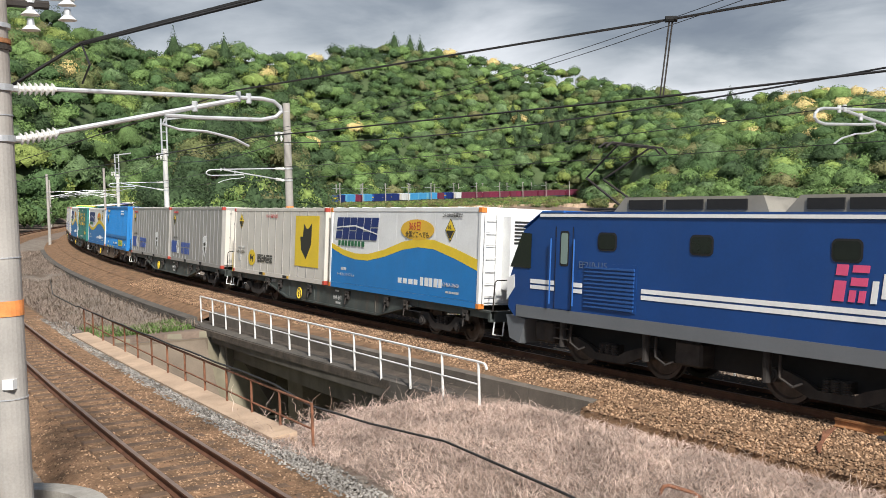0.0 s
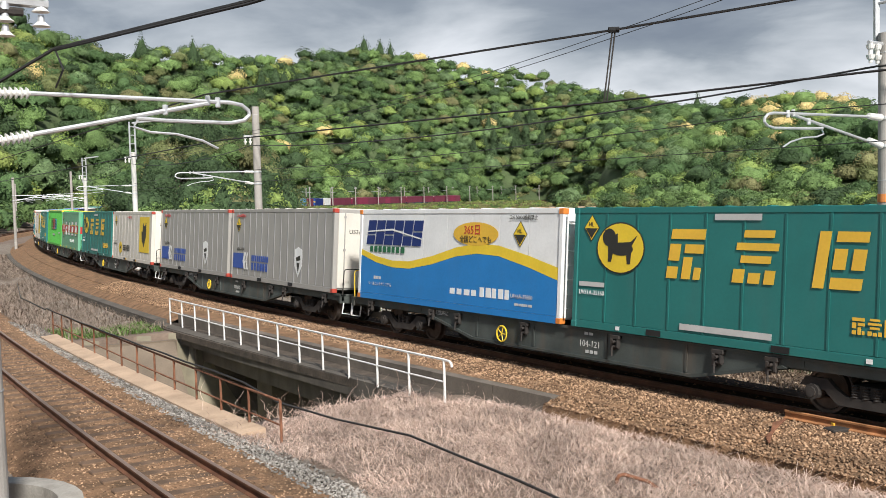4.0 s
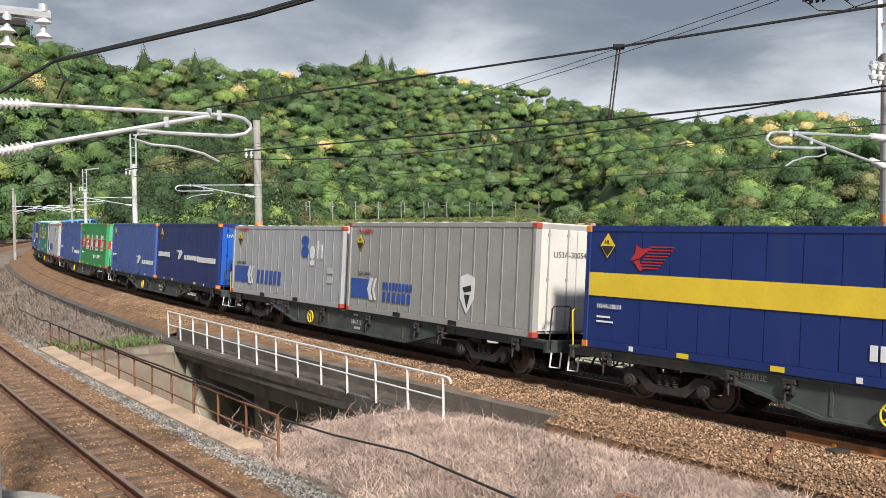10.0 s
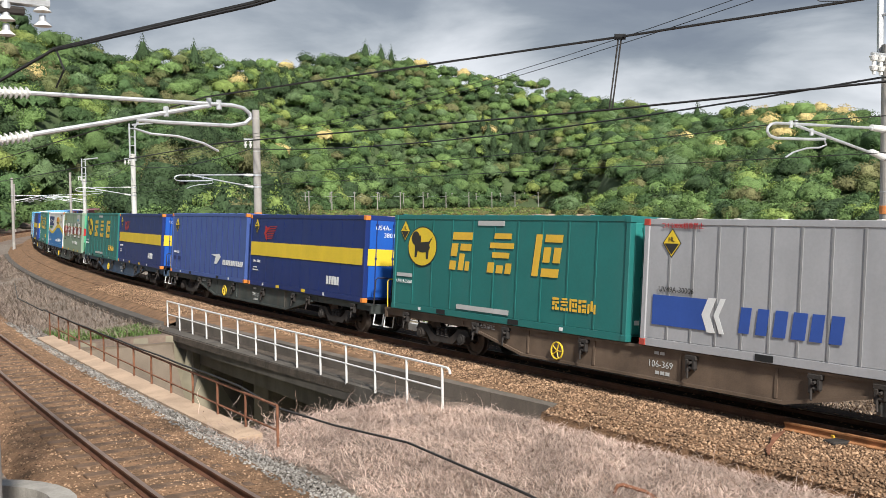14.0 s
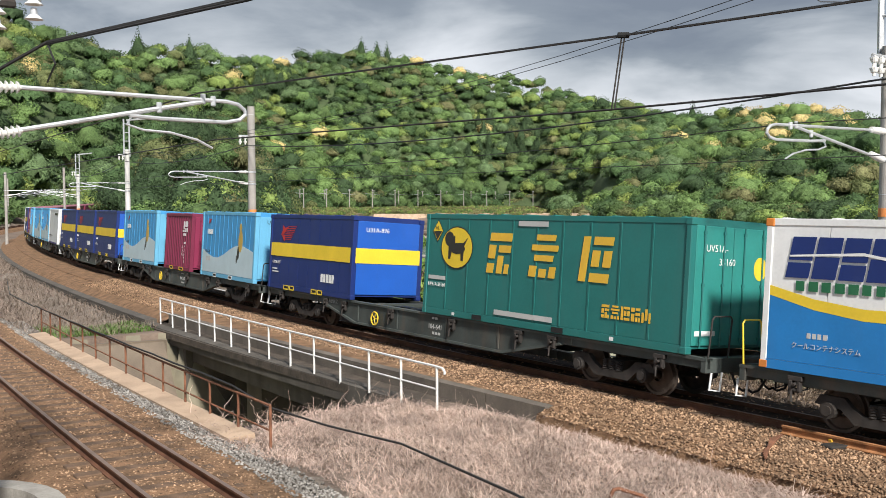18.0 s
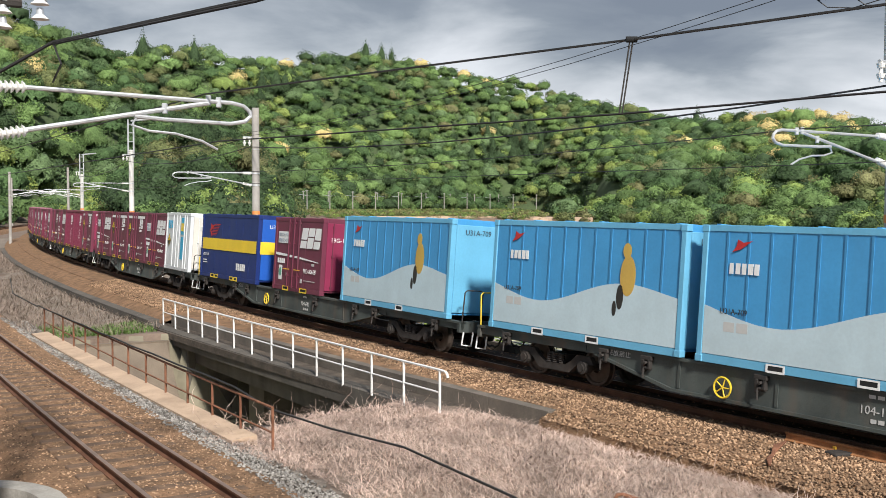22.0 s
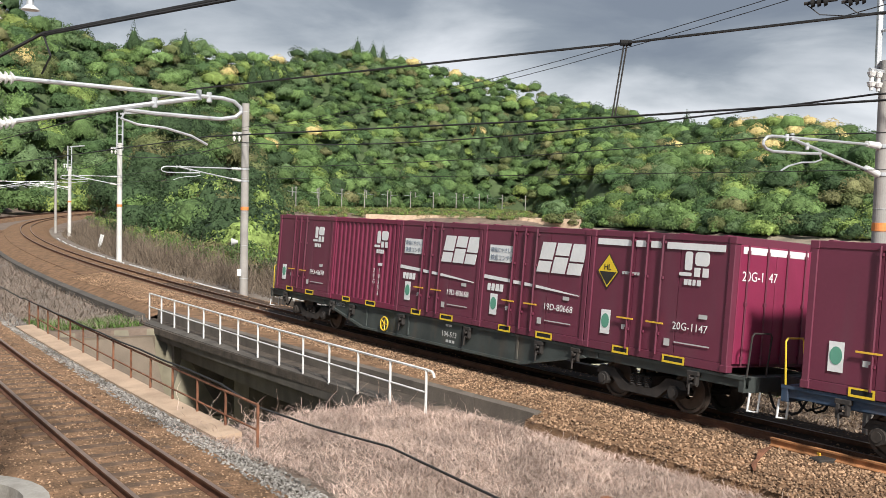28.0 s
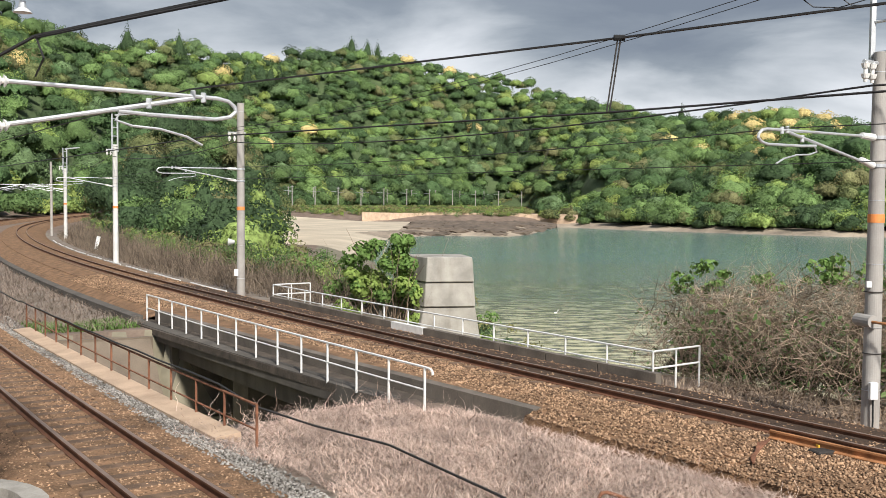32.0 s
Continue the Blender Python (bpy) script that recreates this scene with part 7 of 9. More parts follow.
def make_loco():
    w = empty("locomotive")
    tagged(w, "dark blue electric locomotive with white stripes and a grey skirt", "locomotive", "engine of the train")
    BODY = paint("loco_blue", (0.010, 0.054, 0.205), 0.35, stain=0.12)
    CAB = paint("loco_cab_blue", (0.03, 0.13, 0.42), 0.4, stain=0.1)
    SK = paint("loco_grey", (0.135, 0.145, 0.155), 0.5)
    ROOF = paint("loco_roof", (0.27, 0.25, 0.21), 0.6, stain=0.4)
    GLASS = mat("window_glass", (0.015, 0.017, 0.018), 0.05, vary=0.1, bump=0)
    half = 8.9
    sec = [(-half + 0.42, 1.0), (-half + 0.10, 1.25), (-half + 0.12, 1.9), (-half + 0.62, 3.10), (-half + 1.35, 3.52), (half - 1.35, 3.52), (half - 0.62, 3.10), (half - 0.12, 1.9), (half - 0.10, 1.25), (half - 0.42, 1.0)]
    bm = bmesh.new()
    prism(bm, sec, -1.42, 1.42)
    bmesh.ops.bevel(bm, geom=[e for e in bm.edges if abs(e.verts[0].co.y) == abs(e.verts[1].co.y) and e.verts[0].co.y == e.verts[1].co.y and min(e.verts[0].co.z, e.verts[1].co.z) > 1.0], offset=0.07, segments=2, affect="EDGES")
    part("body", bm, BODY, w, smooth=False)

    def side(polys, m, name, lift=0.012, thick=0.008):
        bm = bmesh.new()
        for j, p in enumerate(polys):
            prism(bm, p, -1.42 - lift - 0.0005 * (j % 8), -1.42 - lift + thick)
        return part(name, bm, m, w)
    side([rect(-half + 0.5, half - 0.5, 1.0, 1.28)], SK, "skirt_band", 0.02, 0.03)
    side([rect(-7.9, -6.1, 1.83, 1.93), rect(-7.9, -6.1, 1.70, 1.79), rect(-4.3, 6.0, 1.83, 1.92), rect(-4.3, 6.0, 1.70, 1.79)], P_WHITE, "stripe")
    side([rect(-half + 1.3, half - 1.3, 3.40, 3.47)], P_WHITE, "gutter", 0.03, 0.04)
    for x in (-5.35, -2.75, 0.35, 3.4):
        side([rounded(x - 0.29, x + 0.29, 2.67, 3.07, 0.11)], DARK, "window_frame", 0.014)
        side([rounded(x - 0.25, x + 0.25, 2.71, 3.03, 0.08)], GLASS, "window", 0.02)
    side([rect(-7.0, -6.45, 1.30, 3.18)], BODY, "cab_door", 0.02, 0.02)
    side([rounded(-6.86, -6.56, 2.28, 3.08, 0.06)], DARK, "door_window_frame", 0.026)
    side([rounded(-6.82, -6.60, 2.33, 3.03, 0.05)], paint("pale_blind", (0.20, 0.27, 0.24)), "door_window", 0.032)
    for x in (-7.02, -6.45):
        side([rect(x, x + 0.02, 1.30, 3.18)], DARK, "door_seam", 0.022)
    for x in (-7.12, -6.33):
        bm = bmesh.new()
        cyl(bm, (x, -1.50, 1.4), (x, -1.50, 2.9), 0.018, n=6)
        part("grab_rail", bm, CAB, w)
    side([[(-half + 0.22, 2.18), (-half + 1.0, 2.18), (-half + 1.0, 3.0), (-half + 0.66, 3.02)]], GLASS, "side_window", 0.02)
    side([[(-half + 0.1, 1.9), (-half + 0.12, 1.36), (-half + 0.42, 1.7), (-half + 0.38, 2.0)]], P_WHITE, "nose_flash", 0.016)
    bm = bmesh.new()
    for i in range(11):
        z = 1.42 + i * 0.085
        prism(bm, [(-6.0, z), (-4.5, z), (-4.5, z + 0.05), (-6.0, z + 0.03)], -1.46, -1.41)
    part("louvre", bm, paint("loco_louvre", (0.022, 0.085, 0.27), 0.4, stain=0.1), w)
    side(rectlist := [rect(-6.06, -4.44, 1.38, 2.4)], BODY, "louvre_frame", 0.01)
    # bright painted mark on the side
    side(glyph(0.1, 2.02, 0.6, 0.62, 3, 0.08), paint("pink", (0.7, 0.09, 0.20)), "painted_mark", 0.014)
    side(glyph(0.8, 2.02, 0.5, 0.5, 4, 0.05) + glyph(1.4, 1.94, 0.6, 0.74, 2, 0.05), P_WHITE, "painted_mark", 0.014)
    me = writing("EF210-115", 0.21)
    me.transform(Matrix.Translation((-6.22, -1.436, 2.27)))
    link_mesh("number", me, paint("loco_number", (0.10, 0.14, 0.22)), w)
    # ends
    for sx in (-1, 1):
        bm = bmesh.new()
        x = sx * (half - 0.28)
        prism(bm, [(x - 0.02, 1.0), (x + 0.25 * sx, 1.0), (x + 0.1 * sx, 0.45), (x - 0.3 * sx, 0.35), (x - 0.5 * sx, 0.95)], -1.36, 1.36)
        part("snow_plough", bm, SK, w)
        bm = bmesh.new()
        box(bm, *sorted((sx * half - 0.3 * sx, sx * (half + 0.25))), -0.13, 0.13, 0.78, 1.02, 0.03)
        part("coupler", bm, BOGIE, w)
        bm = bmesh.new()
        prism(bm, [(sx * (half - 0.64), 3.12), (sx * (half - 1.36), 3.545), (sx * (half - 2.1), 3.545), (sx * (half - 2.1), 3.50), (sx * (half - 1.3), 3.50)], -1.43, 1.43)
        part("cab_roof", bm, CAB, w)
    # roof gear
    for x0, x1 in ((-5.6, -1.5), (-1.2, 2.2), (2.5, 5.6)):
        bm = bmesh.new()
        prism(bm, [(x0, 3.5), (x1, 3.5), (x1 - 0.15, 3.84), (x0 + 0.35, 3.84)], -1.05, 1.05)
        h = part("roof_housing", bm, ROOF, w)
        bm = bmesh.new()
        for k in range(3):
            a = x0 + 0.5 + k * (x1 - x0 - 0.9) / 3
            prism(bm, [(a, 3.58), (a + (x1 - x0 - 0.9) / 3 - 0.1, 3.58), (a + (x1 - x0 - 0.9) / 3 - 0.1, 3.78), (a, 3.78)], -1.08, -1.04)
        part("roof_grille", bm, DARK, h)
    for cx, up in ((-6.6, 1.0), (6.6, 0.25)):
        z = 3.62
        pn = bmesh.new()
        tube(pn, [(cx - 0.6, -0.55, z), (cx + 0.6, -0.55, z), (cx + 0.6, 0.55, z), (cx - 0.6, 0.55, z), (cx - 0.6, -0.52, z)], 0.03)
        pan = part("pantograph", pn, BOGIE, w)
        for yy in (-0.55, 0.55):
            pn = bmesh.new()
            cyl(pn, (cx + 0.55, yy * 0.6, z + 0.05), (cx - 0.75, yy * 0.5, z + 0.75 * up), 0.028, n=6)
            part("lower_arm", pn, BOGIE, pan)
            pn = bmesh.new()
            cyl(pn, (cx - 0.75, yy * 0.5, z + 0.75 * up), (cx + 0.5, yy * 0.9, z + 1.45 * up), 0.022, n=6)
            part("upper_arm", pn, BOGIE, pan)
        for dx in (0.4, 0.62):
            pn = bmesh.new()
            tube(pn, [(cx + dx, -0.98, z + 1.36 * up), (cx + dx, -0.8, z + 1.48 * up), (cx + dx, 0.8, z + 1.48 * up), (cx + dx, 0.98, z + 1.36 * up)], 0.025)
            part("contact_strip", pn, BOGIE, pan)
    for cx in (-5.6, 0.0, 5.6):
        bg = make_bogie(w, cx, base=2.5, r=0.56, outer=1.02)
        add_wheels(bg, (cx - 1.25, cx + 1.25), 0.56)
    for x in (-7.6, -3.2, 2.4, 7.2):
        bm = bmesh.new()
        box(bm, x - 0.35, x + 0.35, -1.2, -0.7, 0.45, 0.95, 0.05)
        part("equipment_box", bm, BOGIE, w)
    for i in range(3):
        bm = bmesh.new()
        box(bm, -7.15, -6.65, -1.3, -1.2, 0.35 + i * 0.24, 0.38 + i * 0.24)
        part("cab_step", bm, BOGIE, w)
    for x in (-6.9, -4.3, -1.3, 1.3, 4.3, 6.9):
        bm = bmesh.new()
        cyl(bm, (x, -1.22, 0.42), (x, -1.22, 0.98), 0.085, n=10)
        part("damper", bm, BOGIE, w)
        bm = bmesh.new()
        tube(bm, [(x + 0.3, -1.25, 0.95), (x + 0.32, -1.28, 0.55), (x + 0.6, -1.28, 0.42), (x + 0.75, -1.2, 0.5)], 0.03)
        part("sand_pipe", bm, BOGIE, w)
    # black box filling the space below, added as shade under the body
    bm = bmesh.new()
    box(bm, -8.2, 8.2, -0.82, 0.82, 0.42, 1.02)
    part("underframe", bm, DARK, w)
    return w


STYLES = {}
MAKERS = {
    "wave": make_wave_box, "cream": make_cream_box, "grey_a": lambda: make_grey_box(0, 30), "grey_b": lambda: make_grey_box(1, 33), "blue": make_blue_box,
    "teal": make_teal_box, "teal_dd": lambda: make_teal_box(True), "band_pale": lambda: make_band_box(PALE_GREEN, "pale green"), "band_green": lambda: make_band_box(GREEN, "bright green"),
    "band_olive": lambda: make_band_box(OLIVE, "weathered olive"), "lime": make_lime_box, "navy": make_navy_long, "navy_mid": make_navy_mid, "indigo": lambda: make_indigo(False), "indigo_dark": lambda: make_indigo(True),
    "sky": make_sky_box, "white_mid": make_white_mid, "white_short": make_white_short, "plain": lambda: make_red_box("plain"), "stripe": lambda: make_red_box("stripe"), "top": lambda: make_red_box("top"), "ribbed": lambda: make_red_box("ribbed"),
}
LEN = {k: LONG for k in MAKERS}
LEN.update({"navy_mid": MID, "sky": MID, "white_mid": MID, "white_short": SHORT, "plain": SHORT, "stripe": SHORT, "top": SHORT, "ribbed": SHORT})
# from the engine to the rear, each wagon's containers from front to rear
CONSIST = [
    "wave cream", "grey_a grey_a", "blue wave", "teal wave", "grey_a grey_a", "cream teal", "band_pale lime", "teal cream", "teal_dd navy", "grey_a grey_b", "indigo_dark indigo",
    "band_green indigo", "grey_b teal", "navy indigo", "navy teal", "band_olive wave", "teal navy_mid", "sky ribbed sky", "navy_mid navy_mid navy_mid", "white_mid sky sky", "sky stripe navy_mid",
    "white_short stripe top top stripe", "top ribbed ribbed stripe plain", "stripe ribbed stripe stripe plain", "top top stripe stripe plain", "top stripe stripe ribbed plain"]
PLACES = {2: (4.74, -4.74), 3: (6.28, 0.0, -6.28), 5: (7.5, 3.75, 0.0, -3.75, -7.5)}
PITCH = 20.2
MOVERS = []
NUMBERS = "104-641 104-2041 107-776 104-513 104-802 104-2636 106-369 107-187 104-1153 104-121".split()


FIT = {LONG: 0.965, MID: 0.97, SHORT: 1.0}
FITTED = set()


def fit_length(c, f):
    """Takes a container's length down to what stands on the wagon."""
    for ob in c.children_recursive:
        ob.location.x *= f
        if ob.data.name not in FITTED:
            FITTED.add(ob.data.name)
            ob.data.transform(Matrix.Scale(f, 4, (1, 0, 0)))


def build_train():
    wag = {}
    for i, load in enumerate(CONSIST):
        blue = i in (14, 24)
        rusty = i in (2, 12)
        key = "blue" if blue else "rust" if rusty else i % 4
        if key not in wag:
            o = make_wagon(STEEL_BLUE if blue else STEEL_RUST if rusty else STEEL_DARK, NUMBERS[(i * 3) % 10], "blue container flat wagon with yellow brake wheel" if blue else "rust brown container flat wagon on two bogies" if rusty else "grimy dark grey container flat wagon on two bogies")
            wag[key] = o
        else:
            o = copy_thing(wag[key], Matrix())
        MOVERS.append((o, -(i * PITCH + PITCH / 2), 7.1, 0.0))
        kinds = load.split()
        spots = (4.74, -6.7) if kinds[-1] == "navy_mid" and len(kinds) == 2 else PLACES[len(kinds)]
        for k, dx in zip(kinds, spots):
            if k not in STYLES:
                c = STYLES[k] = MAKERS[k]()
                fit_length(c, FIT[LEN[k]])
            else:
                c = copy_thing(STYLES[k], Matrix())
            MOVERS.append((c, -(i * PITCH + PITCH / 2), 7.1, dx))
    MOVERS.append((make_loco(), 9.35, 5.6, 0.0))


build_train()


def head(t):
    """Where the train's front coupling stands on the line at t seconds."""
    slack = np.interp(t, (0, 2, 6, 9, 13, 14, 17, 19, 23, 28, 32), (-0.4, -0.15, 0.2, 0.0, 0.15, 0.35, 0.5, 0.0, 0.3, -0.2, -0.2))
    return 11.67 - 18.843 * t + 0.03144 * t * t - 0.000524 * t ** 3 + float(slack)


def vehicle_pose(lead, arm, dx, t, lift):
    """lead: metres ahead of the front coupling; arm: half the distance between bogies; dx: along the vehicle."""
    s = head(t) - lead
    a, b = at(s - arm, 0.0), at(s + arm, 0.0)
    f = (a - b).normalized()
    m = Matrix.Translation((a + b) / 2) @ Matrix.Rotation(math.atan2(f.y, f.x), 4, "Z") @ Matrix.Rotation(-math.asin(f.z), 4, "Y") @ Matrix.Rotation(-CANT, 4, "X")
    return m @ Matrix.Translation((dx, 0, lift))


def motions():
    for ob, lead, arm, dx in MOVERS:
        lift = 1.0 if ob.name.startswith("freight") else 0.0
        walk(ob, [(t * 0.5, vehicle_pose(lead, arm, dx, t * 0.5, lift)) for t in range(65)])

# ---- woods ----------------------------------------------------------------
GREENS = [leaf_mat("leaf_dark", (0.065, 0.105, 0.045)), leaf_mat("leaf_mid", (0.125, 0.195, 0.065)), leaf_mat("leaf_fresh", (0.25, 0.34, 0.085)), leaf_mat("leaf_olive", (0.22, 0.21, 0.09)), leaf_mat("leaf_bloom", (0.64, 0.54, 0.25)), leaf_mat("leaf_bush", (0.14, 0.235, 0.06))]


def crown_cards(centres, radii, counts, size, rng, squash=0.8, three=False, solid=None, jitter=0.30, lobes_n=7):
    """Leaf clumps on the lumpy shells of many crowns: corners, quads and the crown of each quad."""
    V, who = [], []
    for i, (c, r, n) in enumerate(zip(centres, radii, counts)):
        k = lobes_n
        lobes = rng.normal(size=(k, 3))
        lobes[:, 2] = np.abs(lobes[:, 2]) * 0.9 - 0.25
        lobes /= np.linalg.norm(lobes, axis=1)[:, None]
        lobes = lobes * r * (0.56 if k < 10 else 0.66) * rng.uniform(0.75, 1.1, k)[:, None]
        lr = r * (rng.uniform(0.42, 0.62, k) if k < 10 else rng.uniform(0.26, 0.44, k))
        if solid is not None:
            solid.append((np.asarray(c) + lobes * np.array([1, 1, squash]), lr * 0.72, np.full(k, i)))
        pick = rng.integers(0, k, n)
        d = rng.normal(size=(n, 3))
        d[:, 2] = np.where(rng.random(n) < 0.55, np.abs(d[:, 2]), d[:, 2])
        d /= np.linalg.norm(d, axis=1)[:, None]
        p = lobes[pick] + d * (lr[pick] * rng.uniform(0.86, 1.06, n))[:, None]
        p[:, 2] *= squash
        nrm = d + rng.normal(size=(n, 3)) * jitter
        nrm /= np.linalg.norm(nrm, axis=1)[:, None]
        t = np.cross(nrm, rng.normal(size=(n, 3)))
        t /= np.linalg.norm(t, axis=1)[:, None] + 1e-9
        b = np.cross(nrm, t)
        s = size * rng.uniform(0.6, 1.3, n)[:, None]
        e = rng.uniform(0.55, 1.0, n)[:, None]
        q = np.stack([p - t * s, p - b * s * e, p + t * s, p + b * s * e], 1) + np.asarray(c)[None, None, :]
        V.append(q)
        who.append(np.full(n, i))
    V = np.concatenate(V)
    if three:
        V = V[:, :3]
    k = V.shape[1]
    return V.reshape(-1, 3), np.arange(len(V) * k).reshape(-1, k), np.concatenate(who)


def crown_mat(name, color, vary=0.3):
    """A leafy crown: a tone for each tree, lighter and darker clumps, fine leaf relief."""
    mt = bpy.data.materials.new(name)
    mt.use_nodes = True
    nt = mt.node_tree
    N, L = nt.nodes.new, nt.links.new
    b = nt.nodes["Principled BSDF"]
    g, co = N("ShaderNodeNewGeometry"), N("ShaderNodeTexCoord")
    r = N("ShaderNodeValToRGB")
    r.color_ramp.elements[0].color = (*[c * (1 - vary) for c in color], 1)
    r.color_ramp.elements[1].color = (*[min(1, c * (1 + vary)) for c in color], 1)
    L(g.outputs["Random Per Island"], r.inputs["Fac"])
    clump, leaf = N("ShaderNodeTexNoise"), N("ShaderNodeTexNoise")
    for n, sc in ((clump, 0.55), (leaf, 2.6)):
        n.inputs["Scale"].default_value, n.inputs["Detail"].default_value = sc, 3.0
        L(co.outputs["Object"], n.inputs["Vector"])
    add = N("ShaderNodeMath")
    add.operation = "MULTIPLY_ADD"
    L(leaf.outputs["Fac"], add.inputs[0])
    add.inputs[1].default_value = 1.3
    L(clump.outputs["Fac"], add.inputs[2])
    mr = N("ShaderNodeMapRange")
    mr.inputs["From Min"].default_value, mr.inputs["From Max"].default_value = 0.75, 1.55
    mr.inputs["To Min"].default_value, mr.inputs["To Max"].default_value = 0.45, 1.55
    L(add.outputs[0], mr.inputs["Value"])
    hs = N("ShaderNodeHueSaturation")
    L(mr.outputs[0], hs.inputs["Value"])
    L(r.outputs[0], hs.inputs["Color"])
    L(hs.outputs[0], b.inputs["Base Color"])
    b.inputs["Roughness"].default_value = 0.8
    b.inputs["Specular IOR Level"].default_value = 0.2
    bp = N("ShaderNodeBump")
    bp.inputs["Strength"].default_value, bp.inputs["Distance"].default_value = 0.9, 0.45
    L(leaf.outputs["Fac"], bp.inputs["Height"])
    L(bp.outputs[0], b.inputs["Normal"])
    return mt


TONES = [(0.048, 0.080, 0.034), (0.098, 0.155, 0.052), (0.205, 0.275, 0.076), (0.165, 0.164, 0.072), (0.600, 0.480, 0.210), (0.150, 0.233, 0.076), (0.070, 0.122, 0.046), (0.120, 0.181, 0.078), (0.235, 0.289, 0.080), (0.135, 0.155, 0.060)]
# each shell repeats its leaf tone darker, painting the shade inside a crown
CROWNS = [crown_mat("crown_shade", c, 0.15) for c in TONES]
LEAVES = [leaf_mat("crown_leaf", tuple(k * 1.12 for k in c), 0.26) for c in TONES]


def crown_shapes(rng, level, broad=18, pointed=5):
    """Unit crowns: lumpy domes of many rounded boughs, and narrow pointed ones."""
    bm = bmesh.new()
    bmesh.ops.create_icosphere(bm, subdivisions=level, radius=1.0)
    dirs = np.array([v.co[:] for v in bm.verts])
    faces = np.array([[v.index for v in f.verts] for f in bm.faces])
    bm.free()
    faces = faces[dirs[faces].mean(1)[:, 2] > -0.30]
    used = np.unique(faces)
    new_i = np.zeros(len(dirs), int)
    new_i[used] = np.arange(len(used))
    dirs, faces = dirs[used], new_i[faces]
    out = []
    for k in range(broad + pointed):
        m = 26
        c = rng.normal(size=(m, 3))
        c[:, 2] = np.abs(c[:, 2]) - 0.3
        c /= np.linalg.norm(c, axis=1)[:, None]
        c *= rng.uniform(0.58, 0.80, m)[:, None]
        lr = rng.uniform(0.20, 0.36, m)
        dc = dirs @ c.T
        disc = lr[None] ** 2 - ((c ** 2).sum(1)[None] - dc ** 2)
        t = np.where(disc > 0, dc + np.sqrt(np.maximum(disc, 0)), 0.0).max(1)
        rad = np.maximum(t, 0.62) * rng.uniform(0.94, 1.06, len(dirs))
        v = dirs * rad[:, None]
        if k < broad:
            v = v * np.array([rng.uniform(0.85, 1.1), rng.uniform(0.85, 1.1), rng.uniform(0.72, 0.95)])
        else:
            h = np.clip((v[:, 2] + 0.3) / 1.25, 0, 1)
            v[:, :2] *= (0.72 * (1 - h) ** 0.8 + 0.06)[:, None]
            v[:, 2] *= 1.7
        out.append(v)
    return np.array(out), faces


def crown_shells(c, r, shape, shapes, faces, rng):
    """One lumpy crown on each centre: corners, triangles and the crown of each triangle."""
    n, k = len(c), shapes.shape[1]
    w = rng.uniform(0, 2 * np.pi, n)
    ca, sa = np.cos(w)[:, None], np.sin(w)[:, None]
    p = shapes[shape]
    v = np.stack([p[..., 0] * ca - p[..., 1] * sa, p[..., 0] * sa + p[..., 1] * ca, p[..., 2]], -1) * r[:, None, None]
    f = faces[None] + (np.arange(n) * k)[:, None, None]
    return v + c[:, None, :], f.reshape(-1, 3), np.repeat(np.arange(n), len(faces))


def shell_leaves(c, r, shape, shapes, faces, per, size, rng):
    """Leaf clumps all over lumpy crowns, facing out as the boughs do."""
    n = len(c)
    P = np.asarray(shapes)[:, faces]
    nrm = np.cross(P[:, :, 1] - P[:, :, 0], P[:, :, 2] - P[:, :, 0])
    area = np.linalg.norm(nrm, axis=2)
    nrm = nrm / (area[..., None] + 1e-9)
    cum = np.cumsum(area, 1)
    cum = cum / cum[:, -1:]
    who = np.repeat(np.arange(n), per)
    k = shape[who]
    pick = np.empty(n * per, int)
    for j in range(len(shapes)):
        m = k == j
        pick[m] = np.searchsorted(cum[j], rng.random(m.sum()))
    pick = np.minimum(pick, len(faces) - 1)
    w = rng.dirichlet((1, 1, 1), n * per)
    p = (P[k, pick] * w[:, :, None]).sum(1)
    d = nrm[k, pick]
    p = p * r[who][:, None] + c[who]
    d = d + rng.normal(size=d.shape) * 0.34
    d /= np.linalg.norm(d, axis=1)[:, None] + 1e-9
    p = p + d * (rng.uniform(0.0, 0.9, n * per) * size)[:, None]
    t = np.cross(d, rng.normal(size=d.shape))
    t /= np.linalg.norm(t, axis=1)[:, None] + 1e-9
    b = np.cross(d, t)
    s = (size * rng.uniform(0.55, 1.25, n * per))[:, None]
    q = np.stack([p - t * s, p - b * s * 0.9 + d * s * 0.25, p + t * s * 0.8], 1)
    return q.reshape(-1, 3), np.arange(len(q) * 3).reshape(-1, 3), who


def core_balls(centres, radii, squash=0.8):
    """Dark inner masses, shade put into their colour, so that no sky shows through a whole crown."""
    bm = bmesh.new()
    bmesh.ops.create_icosphere(bm, subdivisions=1, radius=1.0)
    bv = np.array([v.co[:] for v in bm.verts])
    bf = np.array([[v.index for v in f.verts] for f in bm.faces])
    bm.free()
    C, R = np.asarray(centres), np.asarray(radii)
    jag = np.random.default_rng(8).uniform(0.55, 1.25, (len(C), len(bv), 1))
    v = bv[None] * jag * (R[:, None, None] * np.array([0.56, 0.56, 0.48])) + C[:, None, :]
    f = bf[None] + (np.arange(len(C)) * len(bv))[:, None, None]
    return v.reshape(-1, 3), f.reshape(-1, 3)


